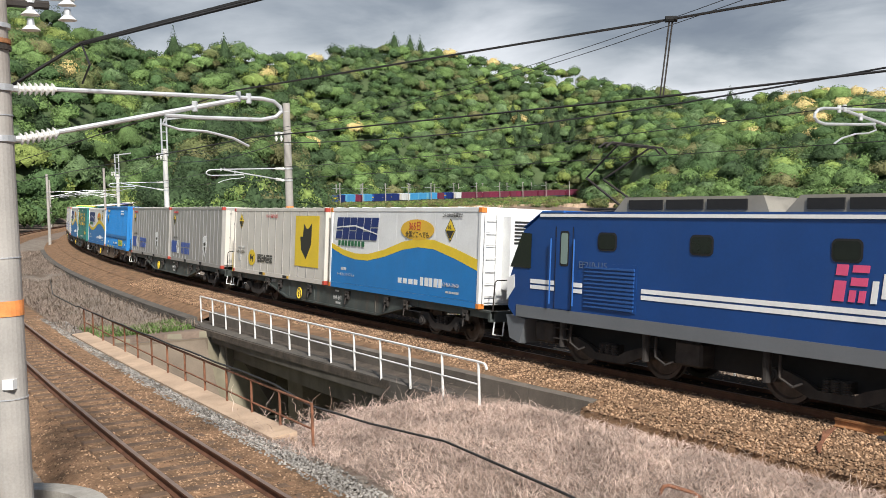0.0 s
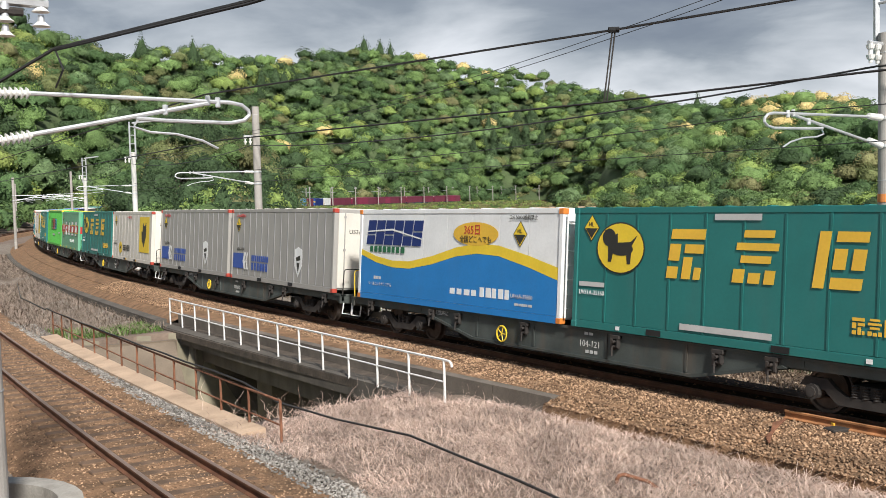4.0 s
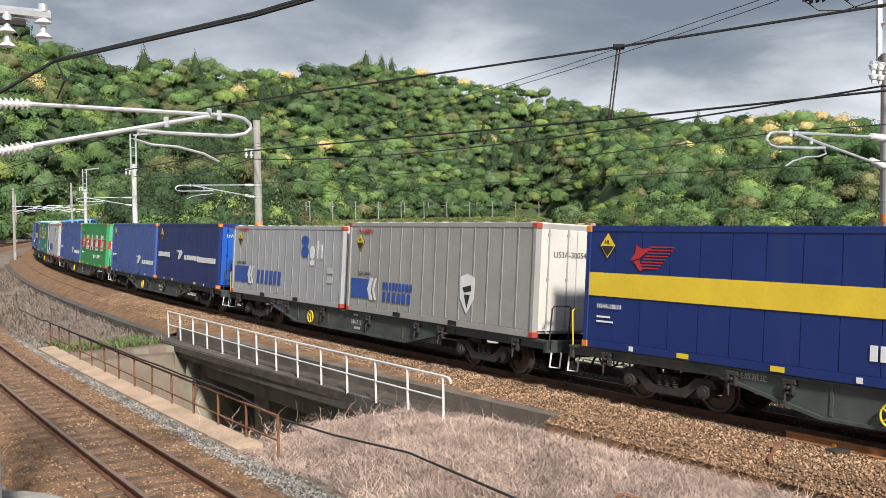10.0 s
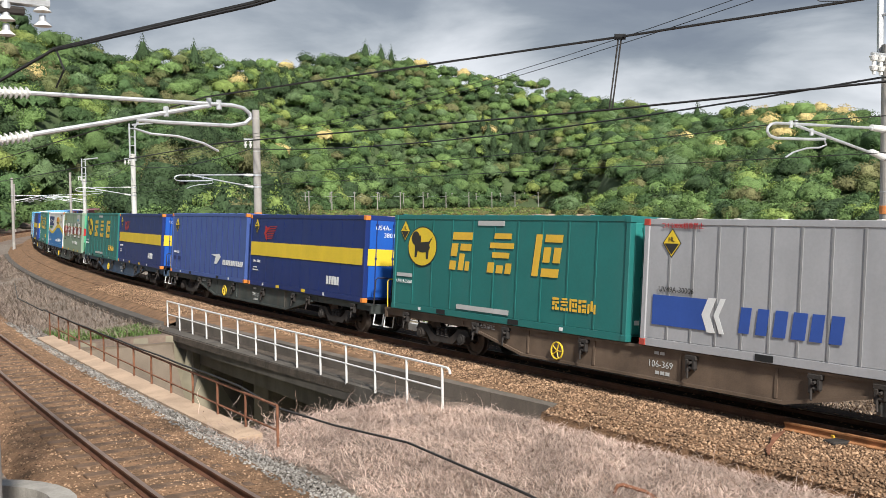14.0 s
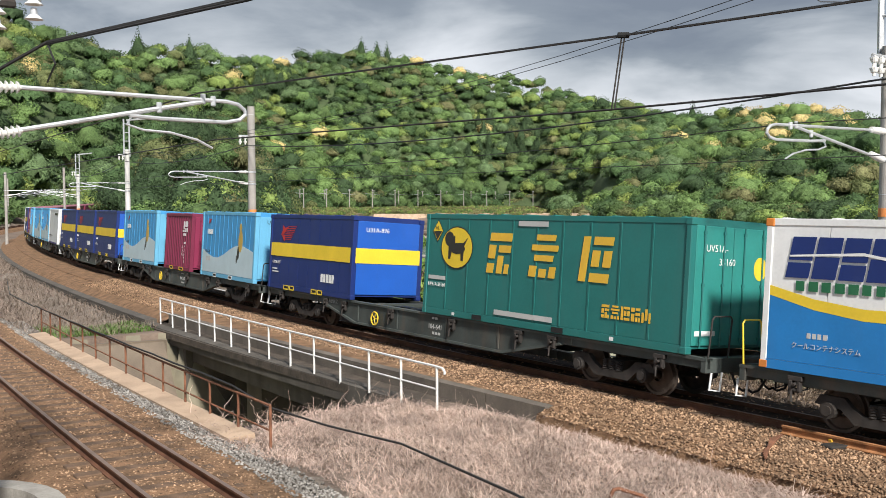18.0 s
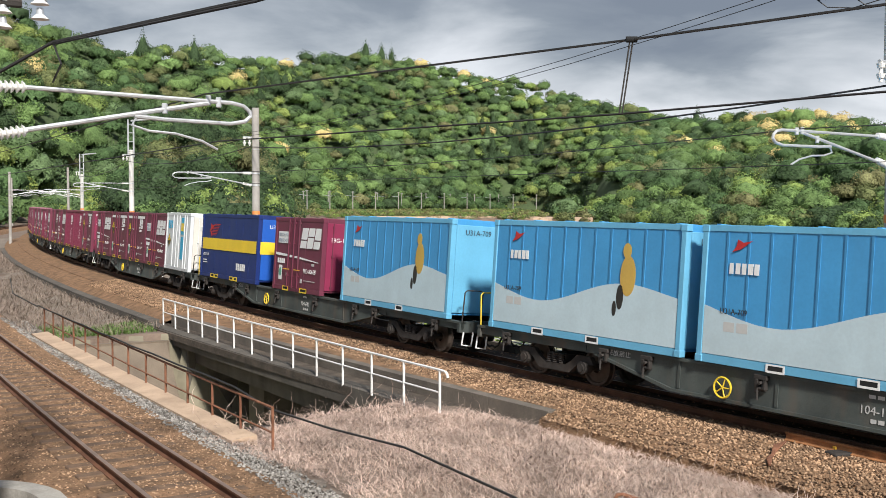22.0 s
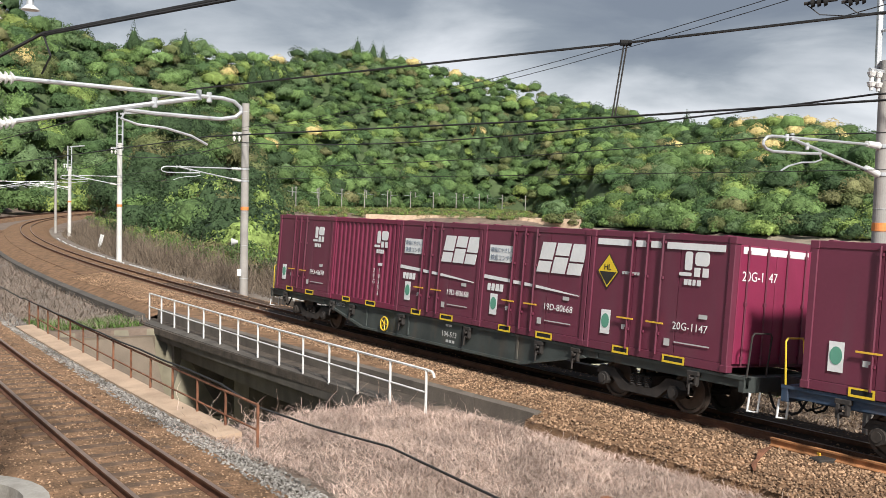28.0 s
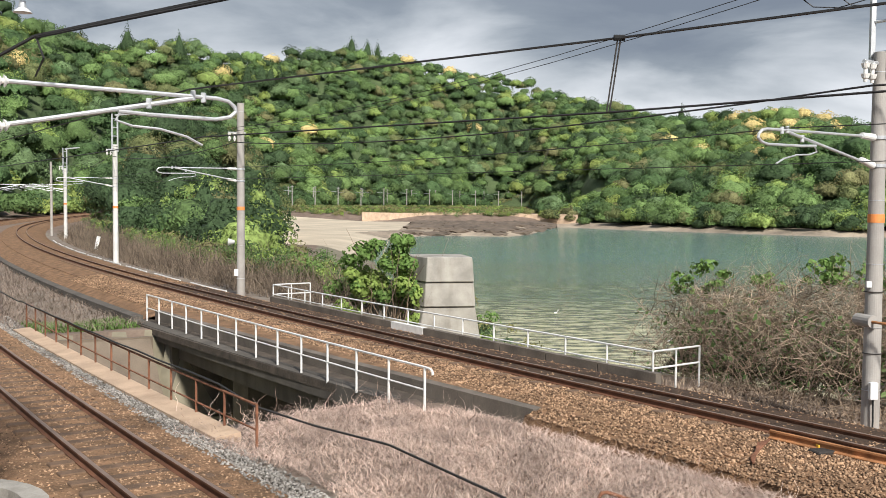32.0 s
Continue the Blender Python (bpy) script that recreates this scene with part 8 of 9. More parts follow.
def island_mat(name, c0, c1, rough=0.9):
    """Loose pieces of one heap, each of its own shade between two colours."""
    mt = bpy.data.materials.new(name)
    mt.use_nodes = True
    nt = mt.node_tree
    b = nt.nodes["Principled BSDF"]
    g = nt.nodes.new("ShaderNodeNewGeometry")
    r = nt.nodes.new("ShaderNodeValToRGB")
    r.color_ramp.elements[0].color, r.color_ramp.elements[1].color = (*c0, 1), (*c1, 1)
    nt.links.new(g.outputs["Random Per Island"], r.inputs["Fac"])
    # patches of lighter and darker pieces
    n = nt.nodes.new("ShaderNodeTexNoise")
    n.inputs["Scale"].default_value, n.inputs["Detail"].default_value = 0.9, 4.0
    co = nt.nodes.new("ShaderNodeTexCoord")
    nt.links.new(co.outputs["Object"], n.inputs["Vector"])
    mr = nt.nodes.new("ShaderNodeMapRange")
    mr.inputs["From Min"].default_value, mr.inputs["From Max"].default_value = 0.3, 0.7
    mr.inputs["To Min"].default_value, mr.inputs["To Max"].default_value = 0.62, 1.25
    nt.links.new(n.outputs["Fac"], mr.inputs["Value"])
    hs = nt.nodes.new("ShaderNodeHueSaturation")
    nt.links.new(mr.outputs[0], hs.inputs["Value"])
    nt.links.new(r.outputs[0], hs.inputs["Color"])
    nt.links.new(hs.outputs[0], b.inputs["Base Color"])
    b.inputs["Roughness"].default_value = rough
    b.inputs["Specular IOR Level"].default_value = 0.25
    return mt


def plant(name, label, V, Q, mats, idx=None, category="woods"):
    ob = new(name, raw_mesh(name, V, Q, mats, idx))
    return tagged(ob, label, category, kind="stuff")


INNER = mat("thicket_shade", (0.045, 0.070, 0.026), 0.95, vary=0.4, bump=0)
TWIG = island_mat("dry_twigs", (0.13, 0.088, 0.06), (0.47, 0.36, 0.26))
STRAW = island_mat("dry_grass", (0.30, 0.20, 0.155), (0.78, 0.60, 0.50))


# bearing and height angle of the trees in pale yellow blossom
BLOSSOM = [(21.9, 5.5), (17.5, 4.87), (19.1, 5.0), (17.0, 4.0), (18.3, 4.0), (20.5, 4.8), (18.7, 3.6), (13.3, 3.7), (15.0, 2.9), (20.8, 4.1), (18.4, 2.6), (22.2, 4.1), (-9.9, 8.1), (-12.8, 7.4), (-2.0, 8.4), (0.6, 7.6), (1.6, 7.0), (-10.2, 3.0), (-7.4, 3.8), (-23.8, 6.9), (2.0, 4.3), (16.9, 4.7), (19.6, 4.4), (17.9, 4.5)]


def plant_woods():
    rng = np.random.default_rng(5)
    step = 6.5
    gx, gy = np.meshgrid(np.arange(-340, 340, step), np.arange(150, 700, step))
    x = (gx + rng.uniform(-3.2, 3.2, gx.shape)).ravel()
    y = (gy + rng.uniform(-3.2, 3.2, gx.shape)).ravel()
    z, s, o, u, w = height(x, y)
    b = np.degrees(np.arctan2(x, y))
    ok = ((u > -0.06) | ((b > 6) & (y > 285)) | ((u > -0.4) & (o > 10.5) & (s > 120))) & (u < 1.06) & (np.abs(b) < 31) & ((o > 9) | (o < -11) | (z > 4.5)) & (w < 0.25)
    x, y, z, u, b = x[ok], y[ok], z[ok], u[ok], b[ok]
    # more on the cut slope above the far line
    cut = line_points(rng.uniform(225, 505, 420), rng.uniform(10, 27, 420))
    # and along the foot of the hill on the far shore
    fb = rng.uniform(6.5, 30, 520)
    fd = np.interp(fb, FOOT[:, 0], FOOT[:, 1]) + rng.uniform(-32, 6, 520)
    foot = np.stack([fd * np.sin(np.radians(fb)), fd * np.cos(np.radians(fb)), fd * 0], -1)
    foot = foot[height(foot[:, 0], foot[:, 1])[4] < 0.2]
    cut = np.concatenate([cut, foot])
    zz, s2, o2, u2, w2 = height(cut[:, 0], cut[:, 1])
    x, y, z, u, b = np.r_[x, cut[:, 0]], np.r_[y, cut[:, 1]], np.r_[z, zz], np.r_[u, u2], np.r_[b, np.degrees(np.arctan2(cut[:, 0], cut[:, 1]))]
    r = rng.uniform(2.9, 5.2, len(x)) * np.where(u < 0.03, 0.7, 1.0) * rng.choice([0.75, 1.0, 1.0, 1.15, 1.35], len(x))
    c = np.stack([x, y, z + r * rng.uniform(0.35, 0.85, len(x))], -1)
    kind = rng.choice(10, len(x), p=[0.15, 0.21, 0.05, 0.05, 0.0, 0.17, 0.15, 0.14, 0.02, 0.06])
    # stands of one tone, dark cedars in the hollows
    tone = np.sin(x * 0.031 + 1.0) * np.cos(y * 0.027 + 0.4) + 0.5 * np.sin(x * 0.083 - y * 0.05)
    kind = np.where((tone > 0.45) & (rng.random(len(x)) < 0.6), rng.choice([0, 6, 6, 1], len(x)), np.where((tone < -0.45) & (rng.random(len(x)) < 0.5), rng.choice([2, 5, 5, 7, 7, 8], len(x)), kind))
    cedar = (((b > 1.0) & (b < 6.0) & (u > 0.25) & (u < 0.6)) | ((b > -11.8) & (b < -9.3) & (u > 0.6) & (u < 0.85))) & (rng.random(len(x)) < 0.55)
    kind = np.where(cedar, 0, kind)
    # the trees in blossom, by bearing and height over the viewer's ground
    el = np.degrees(np.arctan2(c[:, 2] + 0.4 * r - 4.0, np.hypot(x, y)))
    for bb, ee in BLOSSOM:
        j = int(np.argmin(((b - bb) * np.cos(np.radians(ee))) ** 2 + (el - ee) ** 2 + cedar * 9.0))
        kind[j] = 4
        r[j] = max(r[j], 5.2)
        c[j, 2] += 1.2
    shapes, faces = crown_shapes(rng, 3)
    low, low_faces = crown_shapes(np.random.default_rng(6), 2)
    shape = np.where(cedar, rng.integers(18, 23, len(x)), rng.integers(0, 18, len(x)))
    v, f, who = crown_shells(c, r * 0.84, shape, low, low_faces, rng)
    plant("woods_shade", "inner foliage of the spring woods, coloured darker as shade", v.reshape(-1, 3), f, CROWNS, kind[who])
    V, Q, who = shell_leaves(c, r, shape, shapes, faces, 460, 0.40, rng)
    plant("woods", "dense mixed broadleaf woods in fresh spring green", V, Q, LEAVES, kind[who])
    # scrub on the far embankment
    m = 1700
    ss, oo = rng.uniform(300, 560, m), np.where(rng.random(m) < 0.7, -4.2 - np.abs(rng.normal(size=m)) * 6, 8.5 + rng.random(m) * 4)
    c2 = line_points(ss, oo)
    ok = inside(BAY, c2[:, 0], c2[:, 1]) < -3
    bank = np.stack([rng.uniform(-62, 42, 900), rng.uniform(306, 334, 900), np.zeros(900)], -1)
    bank[:, 2] = height(bank[:, 0], bank[:, 1])[0]
    bank = bank[bank[:, 2] > -0.8]
    c2 = np.concatenate([c2[ok], bank]) + np.array([0, 0, 0.3])
    r2 = rng.uniform(0.7, 1.7, len(c2))
    V, Q, who = crown_cards(c2, r2, (r2 * r2 * 30).astype(int) + 10, 0.3, rng, 0.8, True)
    plant("scrub", "low scrub on the far embankment", V, Q, GREENS, rng.choice([1, 2, 3, 3], len(c2))[who], "scrub")
    # a few conifers stand out on the skyline
    cc, rr = [], []
    for bb, uu in ((-5.2, 1.0), (-4.3, 1.0), (-3.7, 0.99), (-17.8, 1.0), (-15.0, 0.9), (14.0, 1.0), (-11.2, 0.78), (-10.4, 0.74), (-9.9, 0.7)):
        rd, fd = np.interp(bb, RIDGE[:, 0], RIDGE[:, 1]), np.interp(bb, FOOT[:, 0], FOOT[:, 1])
        d = fd + (rd - fd) * uu
        xx, yy = d * math.sin(radians(bb)), d * math.cos(radians(bb))
        zz = height(np.array([xx]), np.array([yy]))[0][0]
        cc.append((xx, yy, zz + 5.0))
        rr.append(6.4)
    cc, rr = np.array(cc), np.array(rr)
    kind = rng.integers(18, 23, len(cc))
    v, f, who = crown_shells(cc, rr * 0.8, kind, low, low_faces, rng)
    plant("conifers_shade", "inner foliage of the conifers, darkened in colour for shade", v.reshape(-1, 3), f, [CROWNS[0]])
    V, Q, who = shell_leaves(cc, rr, kind, shapes, faces, 420, 0.42, rng)
    plant("conifers", "dark pointed conifers on the skyline", V, Q, [LEAVES[0]])
    # the nearer knoll
    gx, gy = np.meshgrid(np.arange(-75, 4, 3.7), np.arange(70, 250, 4.0))
    x = (gx + rng.uniform(-1.8, 1.8, gx.shape)).ravel()
    y = (gy + rng.uniform(-1.8, 1.8, gx.shape)).ravel()
    z, s, o, u, w = height(x, y)
    ok = (u < 0) & (o < -9) & (z > -1.9) & (w < 0.02) & (y < 235) & (np.degrees(np.arctan2(x, y)) < -9.9)
    x, y, z = x[ok], y[ok], z[ok]
    r = rng.uniform(1.9, 3.5, len(x))
    c = np.stack([x, y, z + r * rng.uniform(0.4, 1.0, len(x))], -1)
    kind = rng.choice(10, len(x), p=[0.56, 0.07, 0.0, 0.12, 0.0, 0.02, 0.16, 0.0, 0.0, 0.07])
    low_shrub = z < 2.0
    kind = np.where(low_shrub & (rng.random(len(x)) < 0.16), rng.choice([2, 5, 5], len(x)), kind)
    shape = rng.integers(0, 20, len(x))
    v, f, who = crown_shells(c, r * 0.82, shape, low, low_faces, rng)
    plant("woods_shade", "inner foliage of the trees on the knoll, toned darker as shade", v.reshape(-1, 3), f, CROWNS, kind[who])
    V, Q, who = shell_leaves(c, r, shape, shapes, faces, 620, 0.19, rng)
    plant("woods", "trees and shrubs on the knoll beside the line", V, Q, LEAVES, kind[who])


def blades(p, h, lean, width, rng):
    """Bent blades of two pieces on the points p."""
    n = len(p)
    a = rng.uniform(0, 2 * np.pi, n)
    d = np.stack([np.cos(a), np.sin(a), np.zeros(n)], -1)
    t = np.stack([-d[:, 1], d[:, 0], np.zeros(n)], -1)
    up = np.array([0, 0, 1.0])
    m = p + up * (h * 0.6)[:, None] + d * (h * lean * 0.35)[:, None]
    e = p + up * (h * rng.uniform(0.6, 1.0, n))[:, None] + d * (h * lean)[:, None]
    w = (width * rng.uniform(0.6, 1.3, n))[:, None]
    V = np.stack([p - t * w, p + t * w, m + t * w * 0.8, m - t * w * 0.8, e + t * w * 0.25, e - t * w * 0.25], 1).reshape(-1, 3)
    i = np.arange(n)[:, None] * 6
    Q = np.concatenate([i + np.array([0, 1, 2, 3]), i + np.array([3, 2, 4, 5])], 0)
    return V, Q


def twigs(p, d, length, width, rng, curl=0.5, seg=5, droop=0.1):
    """Crooked thin stems from p along d."""
    n = len(p)
    pts = [p]
    q, v = p.copy(), d.copy()
    for k in range(seg):
        v = v + rng.normal(size=(n, 3)) * curl * 0.5 - np.array([0, 0, droop])
        v /= np.linalg.norm(v, axis=1)[:, None]
        q = q + v * (length / seg)[:, None]
        pts.append(q)
    side = np.cross(d, rng.normal(size=(n, 3)))
    side /= np.linalg.norm(side, axis=1)[:, None] + 1e-9
    V = []
    for k, c in enumerate(pts):
        w = (width * (1 - 0.75 * k / seg))[:, None]
        V += [c - side * w, c + side * w]
    V = np.stack(V, 1).reshape(-1, 3)
    m = 2 * (seg + 1)
    i = np.arange(n)[:, None] * m
    Q = np.concatenate([i + np.array([2 * k, 2 * k + 1, 2 * k + 3, 2 * k + 2]) for k in range(seg)], 0)
    return V, Q


def line_points(s, o):
    """World points for arrays of s and o, on the ground."""
    x0, y0, a = (np.interp(s, LINE[:, 0], LINE[:, i]) for i in (1, 2, 3))
    x, y = x0 - np.cos(a) * o, y0 - np.sin(a) * o
    z = height(x, y)[0]
    return np.stack([x, y, z], -1)


def leaves_at(p, size, rng):
    n = len(p)
    nr = rng.normal(size=(n, 3)) + np.array([0, 0, 0.7])
    nr /= np.linalg.norm(nr, axis=1)[:, None]
    t = np.cross(nr, rng.normal(size=(n, 3)))
    t /= np.linalg.norm(t, axis=1)[:, None]
    b = np.cross(nr, t)
    s = (size * rng.uniform(0.6, 1.3, n))[:, None]
    V = np.stack([p - t * s, p - b * s * 0.6, p + t * s, p + b * s * 0.6], 1).reshape(-1, 3)
    return V, np.arange(n * 4).reshape(-1, 4)


def plant_near():
    rng = np.random.default_rng(11)
    # dry grass between the tracks
    n = 120000
    s, o = rng.uniform(-13, 10.4, n), rng.uniform(2.8, 9.6, n)
    keep = ((s < 8.8) | (o > 3.5)) & ((s < 6.4) | (o > 2.55)) & (o < np.where(s > 2, 8.75, 9.4) + 0.4 * np.sin(s * 0.9)) & ~((s > 9.6) & (o > 6.6))
    p = line_points(s[keep], o[keep])
    h = rng.uniform(0.03, 0.11, len(p)) * np.where(rng.random(len(p)) < 0.10, 1.9, 1.0)
    V, Q = blades(p, h, 2.0, 0.005, rng)
    plant("dry_grass", "matted pinkish dry grass between the tracks", V, Q, [STRAW], category="grass")
    n = 2600
    s, o = rng.uniform(-6, 11.4, n), rng.uniform(3.5, 8.6, n)
    edge = (o < 4.6) | (s > 8.6)
    p = line_points(s[edge], o[edge])
    p[:, 2] = np.maximum(p[:, 2], -0.75)
    d = rng.normal(size=p.shape) * 0.55 + np.array([0, 0, 0.8])
    d /= np.linalg.norm(d, axis=1)[:, None]
    V, Q = twigs(p, d, rng.uniform(0.3, 0.9, len(p)), np.full(len(p), 0.006), rng, 0.9, 5, 0.25)
    plant("dry_weeds", "tangled dry weed stalks along the kerb", V, Q, [STRAW], category="weeds")
    # grey dead weeds farther along, between the tracks
    n = 26000
    s, o = rng.uniform(26.3, 95, n), rng.uniform(3.9, 9.2, n)
    o = np.minimum(o, 3.9 + (o - 3.9) * np.clip(1 - (s - 30) / 160, 0.5, 1))
    p = line_points(s, o)
    V, Q = blades(p, rng.uniform(0.1, 0.36, n), 1.3, 0.009, rng)
    plant("dead_weeds", "grey brown dead weeds between the tracks", V, Q, [island_mat("dead_weed", (0.16, 0.122, 0.095), (0.37, 0.29, 0.23))], category="weeds")
    n = 2600
    p = line_points(rng.uniform(26.3, 29.6, n), rng.uniform(4.2, 7.8, n))
    V, Q = blades(p, rng.uniform(0.08, 0.25, n), 0.8, 0.012, rng)
    plant("green_grass", "patch of fresh green grass at the channel head", V, Q, [GREENS[5]], category="grass")
    # brush on the sea side of the line
    n = 15000
    s, o = rng.uniform(27, 112, n), -3.9 - np.abs(rng.normal(size=n)) * 3.2
    p = line_points(s, o)
    d = rng.normal(size=p.shape) * 0.35 + np.array([0, 0, 1.0])
    d /= np.linalg.norm(d, axis=1)[:, None]
    V, Q = twigs(p, d, rng.uniform(0.7, 2.3, n) * np.clip((-o - 3.2) / 2.2, 0.35, 1.1), np.full(n, 0.013) * (0.7 + s / 90), rng, 0.45, 4, 0.05)
    plant("brush", "leafless grey brown brush beside the line", V, Q, [island_mat("brush_twigs", (0.085, 0.064, 0.047), (0.29, 0.225, 0.165))], category="brush")
    n = 2400
    s, o = rng.uniform(26, 110, n), -7.0 - np.abs(rng.normal(size=n)) * 4.0
    p = line_points(s, o)
    c, r = p + np.array([0, 0, 0.7]), rng.uniform(0.35, 0.95, n)
    pick = rng.random(n) < 0.42
    c, r = c[pick], r[pick]
    c[:, 2] += rng.uniform(-0.4, 0.9, len(c))
    V, Q, who = crown_cards(c, r, (r * r * 150).astype(int) + 12, 0.12, rng, 0.8, True)
    kind = rng.choice(6, len(c), p=[0.15, 0.3, 0.2, 0.25, 0.0, 0.1])
    plant("shrubs", "mixed green shrubs above the brush", V, Q, GREENS, kind[who], "shrubs")
    # the fresh green bush behind the railing
    bush = empty("bush")
    tagged(bush, "fresh green leafy bush behind the white railing", "bush")
    base = Vector((-2.3, 41.6, -1.6))
    lobes = [(rng.uniform(-2.3, 1.4), rng.uniform(-0.9, 0.9), rng.uniform(0.2, 4.1)) for _ in range(34)]
    c = [(base.x + a * (1.15 - 0.12 * z), base.y + b_, base.z + z) for a, b_, z in lobes]
    r = [rng.uniform(0.3, 0.68) for _ in c]
    V, Q, who = crown_cards(c, r, [300] * len(c), 0.085, rng, 1.0)
    ob = new("crown", raw_mesh("crown", V, Q, [GREENS[5], GREENS[2], GREENS[5]], rng.integers(0, 3, len(c))[who]))
    ob.parent = bush
    p = np.array([[base.x, base.y, base.z]] * 60) + rng.normal(size=(60, 3)) * np.array([0.6, 0.5, 0.0])
    d = rng.normal(size=p.shape) * 0.3 + np.array([0, 0, 1.0])
    d /= np.linalg.norm(d, axis=1)[:, None]
    V, Q = twigs(p, d, rng.uniform(2.2, 4.9, 60), np.full(60, 0.025), rng, 0.25, 6, 0.0)
    ob = new("stem", raw_mesh("stem", V, Q, [TWIG]))
    ob.parent = bush
    ob["label"] = "thin brown stems"
    # the tangled thicket beside the right mast
    th = empty("thicket")
    tagged(th, "tangled brown thicket of vines with fresh leaves on top", "thicket")
    n = 20000
    u, v = rng.uniform(0, 1, n), rng.normal(size=n) * 0.9
    s, o = 12.4 - u * 18.8, -6.8 + v * 1.25
    p = line_points(s, np.clip(o, -10.5, -4.2))
    hh = (1.1 + 2.0 * np.clip(np.sin(np.pi * np.clip(u * 0.9 + 0.12, 0, 1)), 0, 1) ** 0.6) * np.clip(1 - (np.abs(v) / 2.6) ** 2, 0.1, 1)
    p[:, 2] += rng.uniform(0, 1, n) ** 0.8 * hh
    d = rng.normal(size=p.shape) + np.array([0.0, 0.0, 0.25])
    d /= np.linalg.norm(d, axis=1)[:, None]
    V, Q = twigs(p, d, rng.uniform(0.5, 1.8, n), rng.uniform(0.004, 0.012, n), rng, 0.9, 4, 0.06)
    ob = new("vines", raw_mesh("vines", V, Q, [TWIG]))
    ob.parent = th
    n = 90
    u = rng.uniform(0, 1, n)
    p = line_points(12.0 - u * 18.3, rng.uniform(-8.4, -5.2, n))
    d = rng.normal(size=p.shape) * 0.35 + np.array([0, 0, 1.0])
    d /= np.linalg.norm(d, axis=1)[:, None]
    V, Q = twigs(p, d, rng.uniform(1.8, 4.0, n), np.full(n, 0.022), rng, 0.4, 7, 0.02)
    ob = new("stem", raw_mesh("stem", V, Q, [TWIG]))
    ob.parent = th
    n = 12000
    u, v = rng.uniform(0.1, 1, n), rng.normal(size=n) * 0.8
    p = line_points(12.2 - u * 18.3, np.clip(-6.9 + v * 1.2, -10.5, -4.6))
    top = rng.random(n) < 0.55
    hh = (1.1 + 2.0 * np.clip(np.sin(np.pi * np.clip(u * 0.9 + 0.12, 0, 1)), 0, 1) ** 0.6)
    clump = np.round(u * 16) / 16
    p[:, 2] += np.where(top, hh * rng.uniform(0.92, 1.2, n), hh * rng.uniform(0.05, 0.7, n))
    keep = ~top | (np.sin(clump * 97.0) > -0.1)
    V, Q = leaves_at(p[keep], 0.085, rng)
    ob = new("leaves", raw_mesh("leaves", V, Q, [GREENS[5], GREENS[1]], np.where(top[keep], 0, 1)))
    ob.parent = th
    m = 120
    u = rng.uniform(0.03, 1, m)
    cc = line_points(12.3 - u * 18.5, rng.uniform(-9.0, -5.4, m))
    cc[:, 2] += (1.1 + 2.0 * np.sin(np.pi * np.clip(u * 0.9 + 0.12, 0, 1)) ** 0.6) * rng.uniform(0.9, 1.12, m)
    V, Q, who = crown_cards(cc, rng.uniform(0.18, 0.36, m), [36] * m, 0.075, rng, 1.0)
    ob = new("leaf_clump", raw_mesh("leaf_clump", V, Q, [GREENS[5]]))
    ob.parent = th
    # near-black lumps added in the middle as the thicket's inner shade
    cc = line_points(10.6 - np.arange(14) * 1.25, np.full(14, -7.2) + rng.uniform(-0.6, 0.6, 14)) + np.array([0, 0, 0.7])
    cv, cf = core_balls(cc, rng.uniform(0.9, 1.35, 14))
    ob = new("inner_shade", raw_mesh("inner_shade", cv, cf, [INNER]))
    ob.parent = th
    ob["label"] = "dark masses painting the shade inside the thicket"
    # fallen leaves and litter under it
    n = 5000
    p = line_points(rng.uniform(-8, 7.5, n), rng.uniform(-6.0, -3.0, n)) + np.array([0, 0, 0.03])
    V, Q = leaves_at(p, 0.045, rng)
    plant("leaf_litter", "dry leaf litter and twigs beside the ballast", V, Q, [TWIG], category="litter")
    n = 2600
    p = line_points(rng.uniform(-8, 8.5, n), rng.uniform(-6.0, -3.0, n))
    V, Q = blades(p, rng.uniform(0.1, 0.4, n), 1.2, 0.006, rng)
    plant("dry_weeds", "thin dry weeds beside the ballast", V, Q, [TWIG], category="weeds")


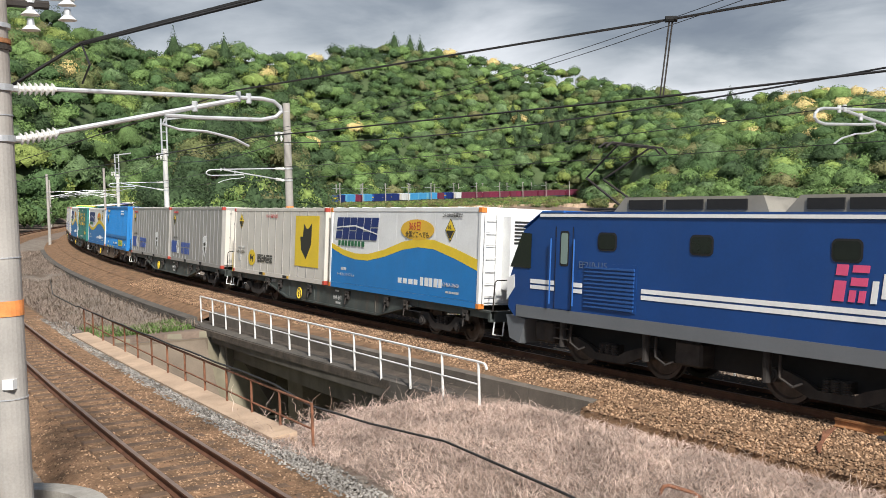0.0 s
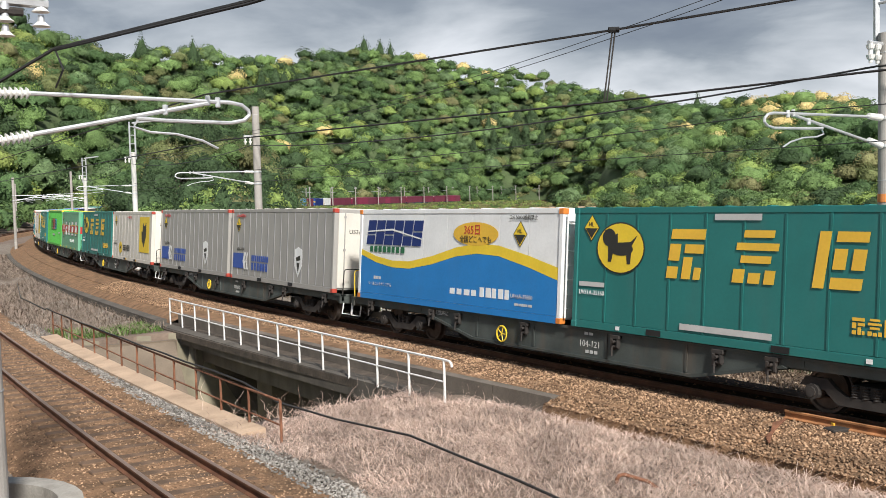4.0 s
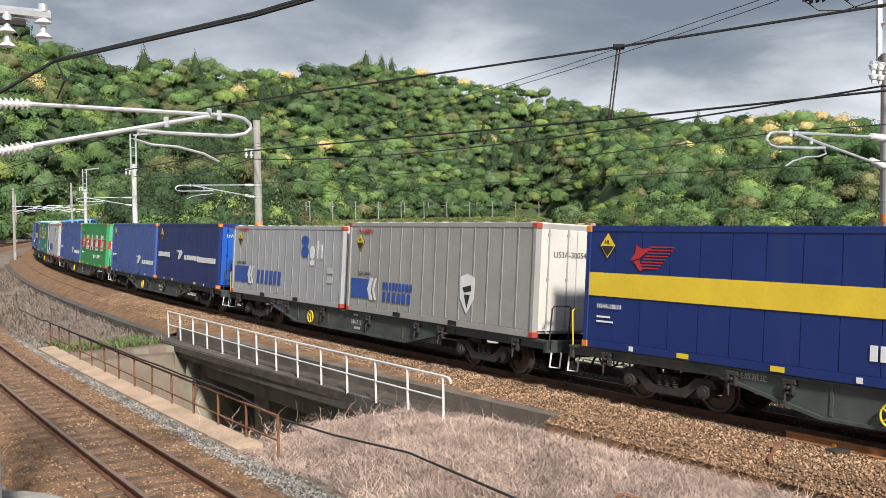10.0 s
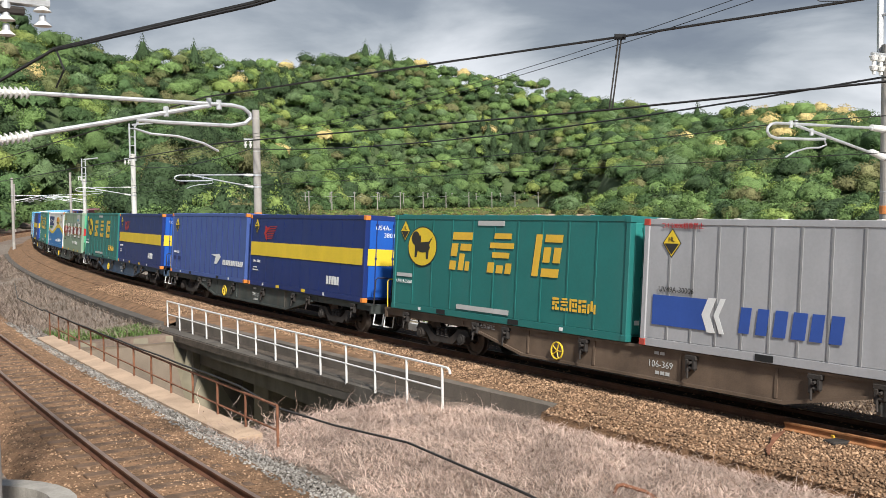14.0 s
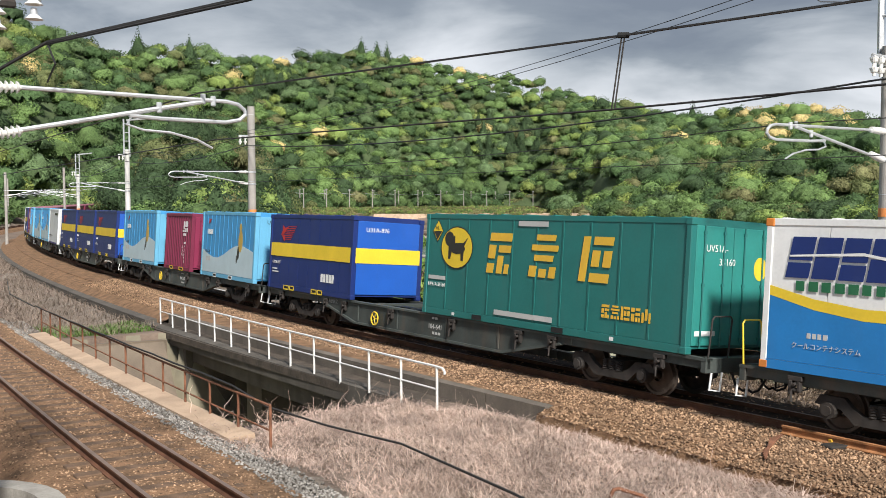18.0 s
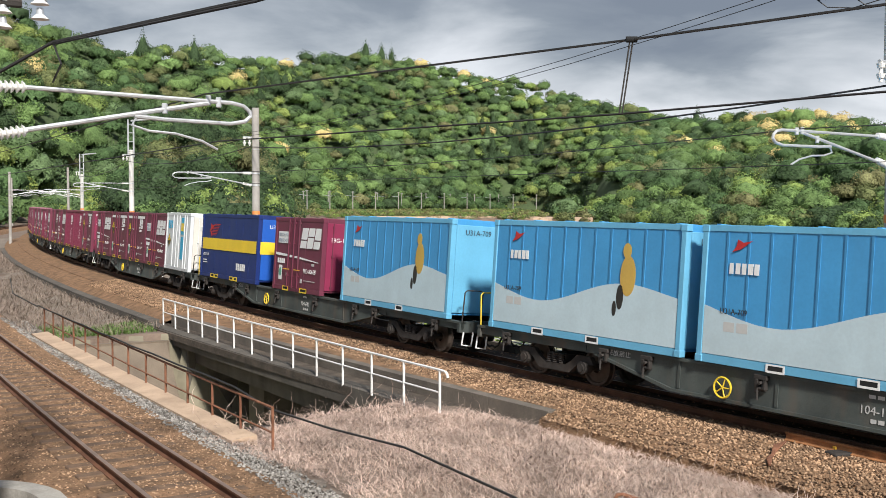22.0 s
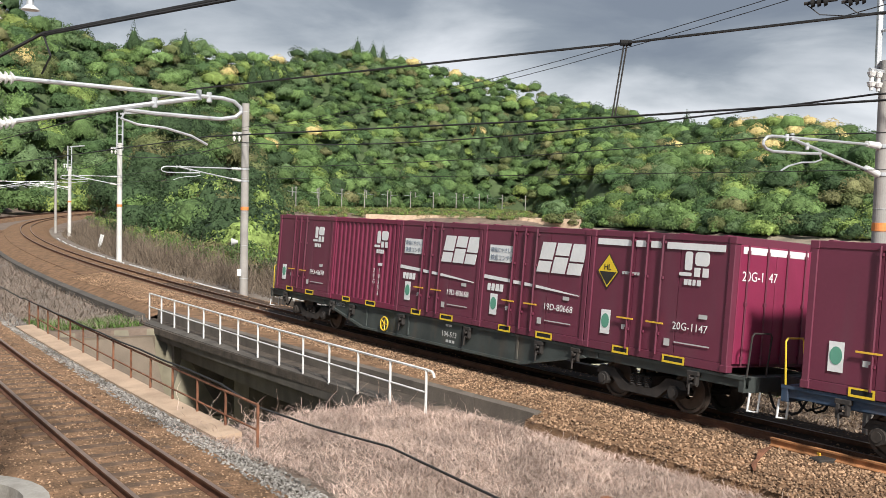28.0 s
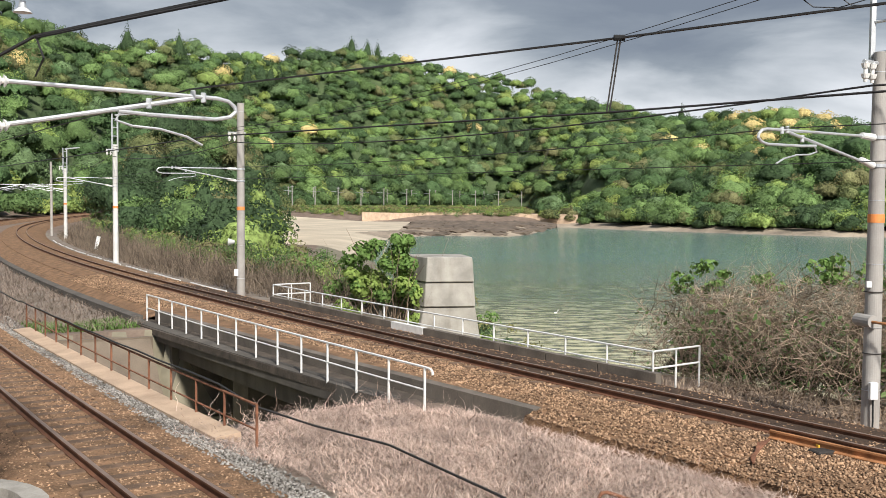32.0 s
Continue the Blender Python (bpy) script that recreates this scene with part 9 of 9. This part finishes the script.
def scatter_stones():
    """Loose ballast, each stone with its own faces."""
    rng = np.random.default_rng(3)
    base = np.array([(1, 0, 0), (-1, 0, 0), (0, 1, 0), (0, -1, 0), (0, 0, 1), (0, 0, -1.0)])
    faces = np.array([(0, 2, 4), (2, 1, 4), (1, 3, 4), (3, 0, 4), (2, 0, 5), (1, 2, 5), (3, 1, 5), (0, 3, 5)])

    def heap(name, label, s, o, z, size, material):
        n = len(s)
        x0, y0, a = (np.interp(s, LINE[:, 0], LINE[:, i]) for i in (1, 2, 3))
        c = np.stack([x0 - np.cos(a) * o, y0 - np.sin(a) * o, z], -1)
        v = base[None] * rng.uniform(0.55, 1.2, (n, 6, 1)) + rng.normal(size=(n, 6, 3)) * 0.22
        w = rng.uniform(0, 2 * np.pi, n)
        ca, sa = np.cos(w)[:, None], np.sin(w)[:, None]
        v = np.stack([v[..., 0] * ca - v[..., 1] * sa, v[..., 0] * sa + v[..., 1] * ca, v[..., 2] * 0.75], -1)
        v = v * (size * rng.uniform(0.6, 1.25, n))[:, None, None] + c[:, None, :]
        f = faces[None] + (np.arange(n) * 6)[:, None, None]
        plant(name, label, v.reshape(-1, 3), f.reshape(-1, 3), [material], category="ballast")
    brown = island_mat("brown_stone", (0.08, 0.046, 0.028), (0.52, 0.335, 0.205), 0.95)
    grey = island_mat("grey_stone", (0.14, 0.122, 0.105), (0.44, 0.41, 0.37), 0.95)
    prof = np.array([(-3.0, -0.75), (-2.1, -0.28), (-1.3, -0.17), (1.3, -0.10), (2.0, -0.16), (2.75, -0.30)])
    n = 46000
    o = np.where(rng.random(n) < 0.86, rng.uniform(0.55, 2.8, n), rng.uniform(-2.4, 0.6, n))
    s = -9 + 54 * rng.random(n) ** 1.5
    off = (np.abs(np.abs(o) - 0.555) > 0.1) & ((s < 6.45) | (o < 2.22 + 0.037 * (np.minimum(s, 27.6) - 6.5)))
    s, o = s[off], o[off]
    heap("loose_ballast", "loose angular brown ballast stones on the main line", s, o, np.interp(o, prof[:, 0], prof[:, 1]) + 0.008, 0.035, brown)
    prof2 = np.array([(-2.3, -0.7), (-1.5, -0.2), (-0.75, -0.152), (0.75, -0.152), (1.5, -0.2), (2.4, -0.7)])
    n = 32000
    d = rng.uniform(-2.3, 2.3, n)
    s = rng.uniform(-3, 30, n)
    no = 10.9 - 0.018 * np.maximum(s, 0)
    off = (np.abs(np.abs(d) - 0.555) > 0.09)
    s, d, no = s[off], d[off], no[off]
    z = np.interp(d, prof2[:, 0], prof2[:, 1])
    far = d < -1.35
    heap("loose_ballast", "loose brown ballast stones on the second line", s[~far], (no + d)[~far], z[~far] - 0.004, 0.028, brown)
    heap("loose_ballast", "pale grey ballast stones at the second line's edge", s[far], (no + d)[far], np.maximum(z[far] + 0.005, -0.38), 0.036, grey)
    n = 15000
    s, o = rng.uniform(-6, 32, n), 8.72 + np.abs(rng.normal(size=n)) * 0.42
    heap("loose_ballast", "pale grey ballast heaped against the coping", s, o, np.full(n, -0.37) + rng.uniform(0, 0.04, n), 0.036, grey)


plant_woods()
plant_near()
scatter_stones()

motions()
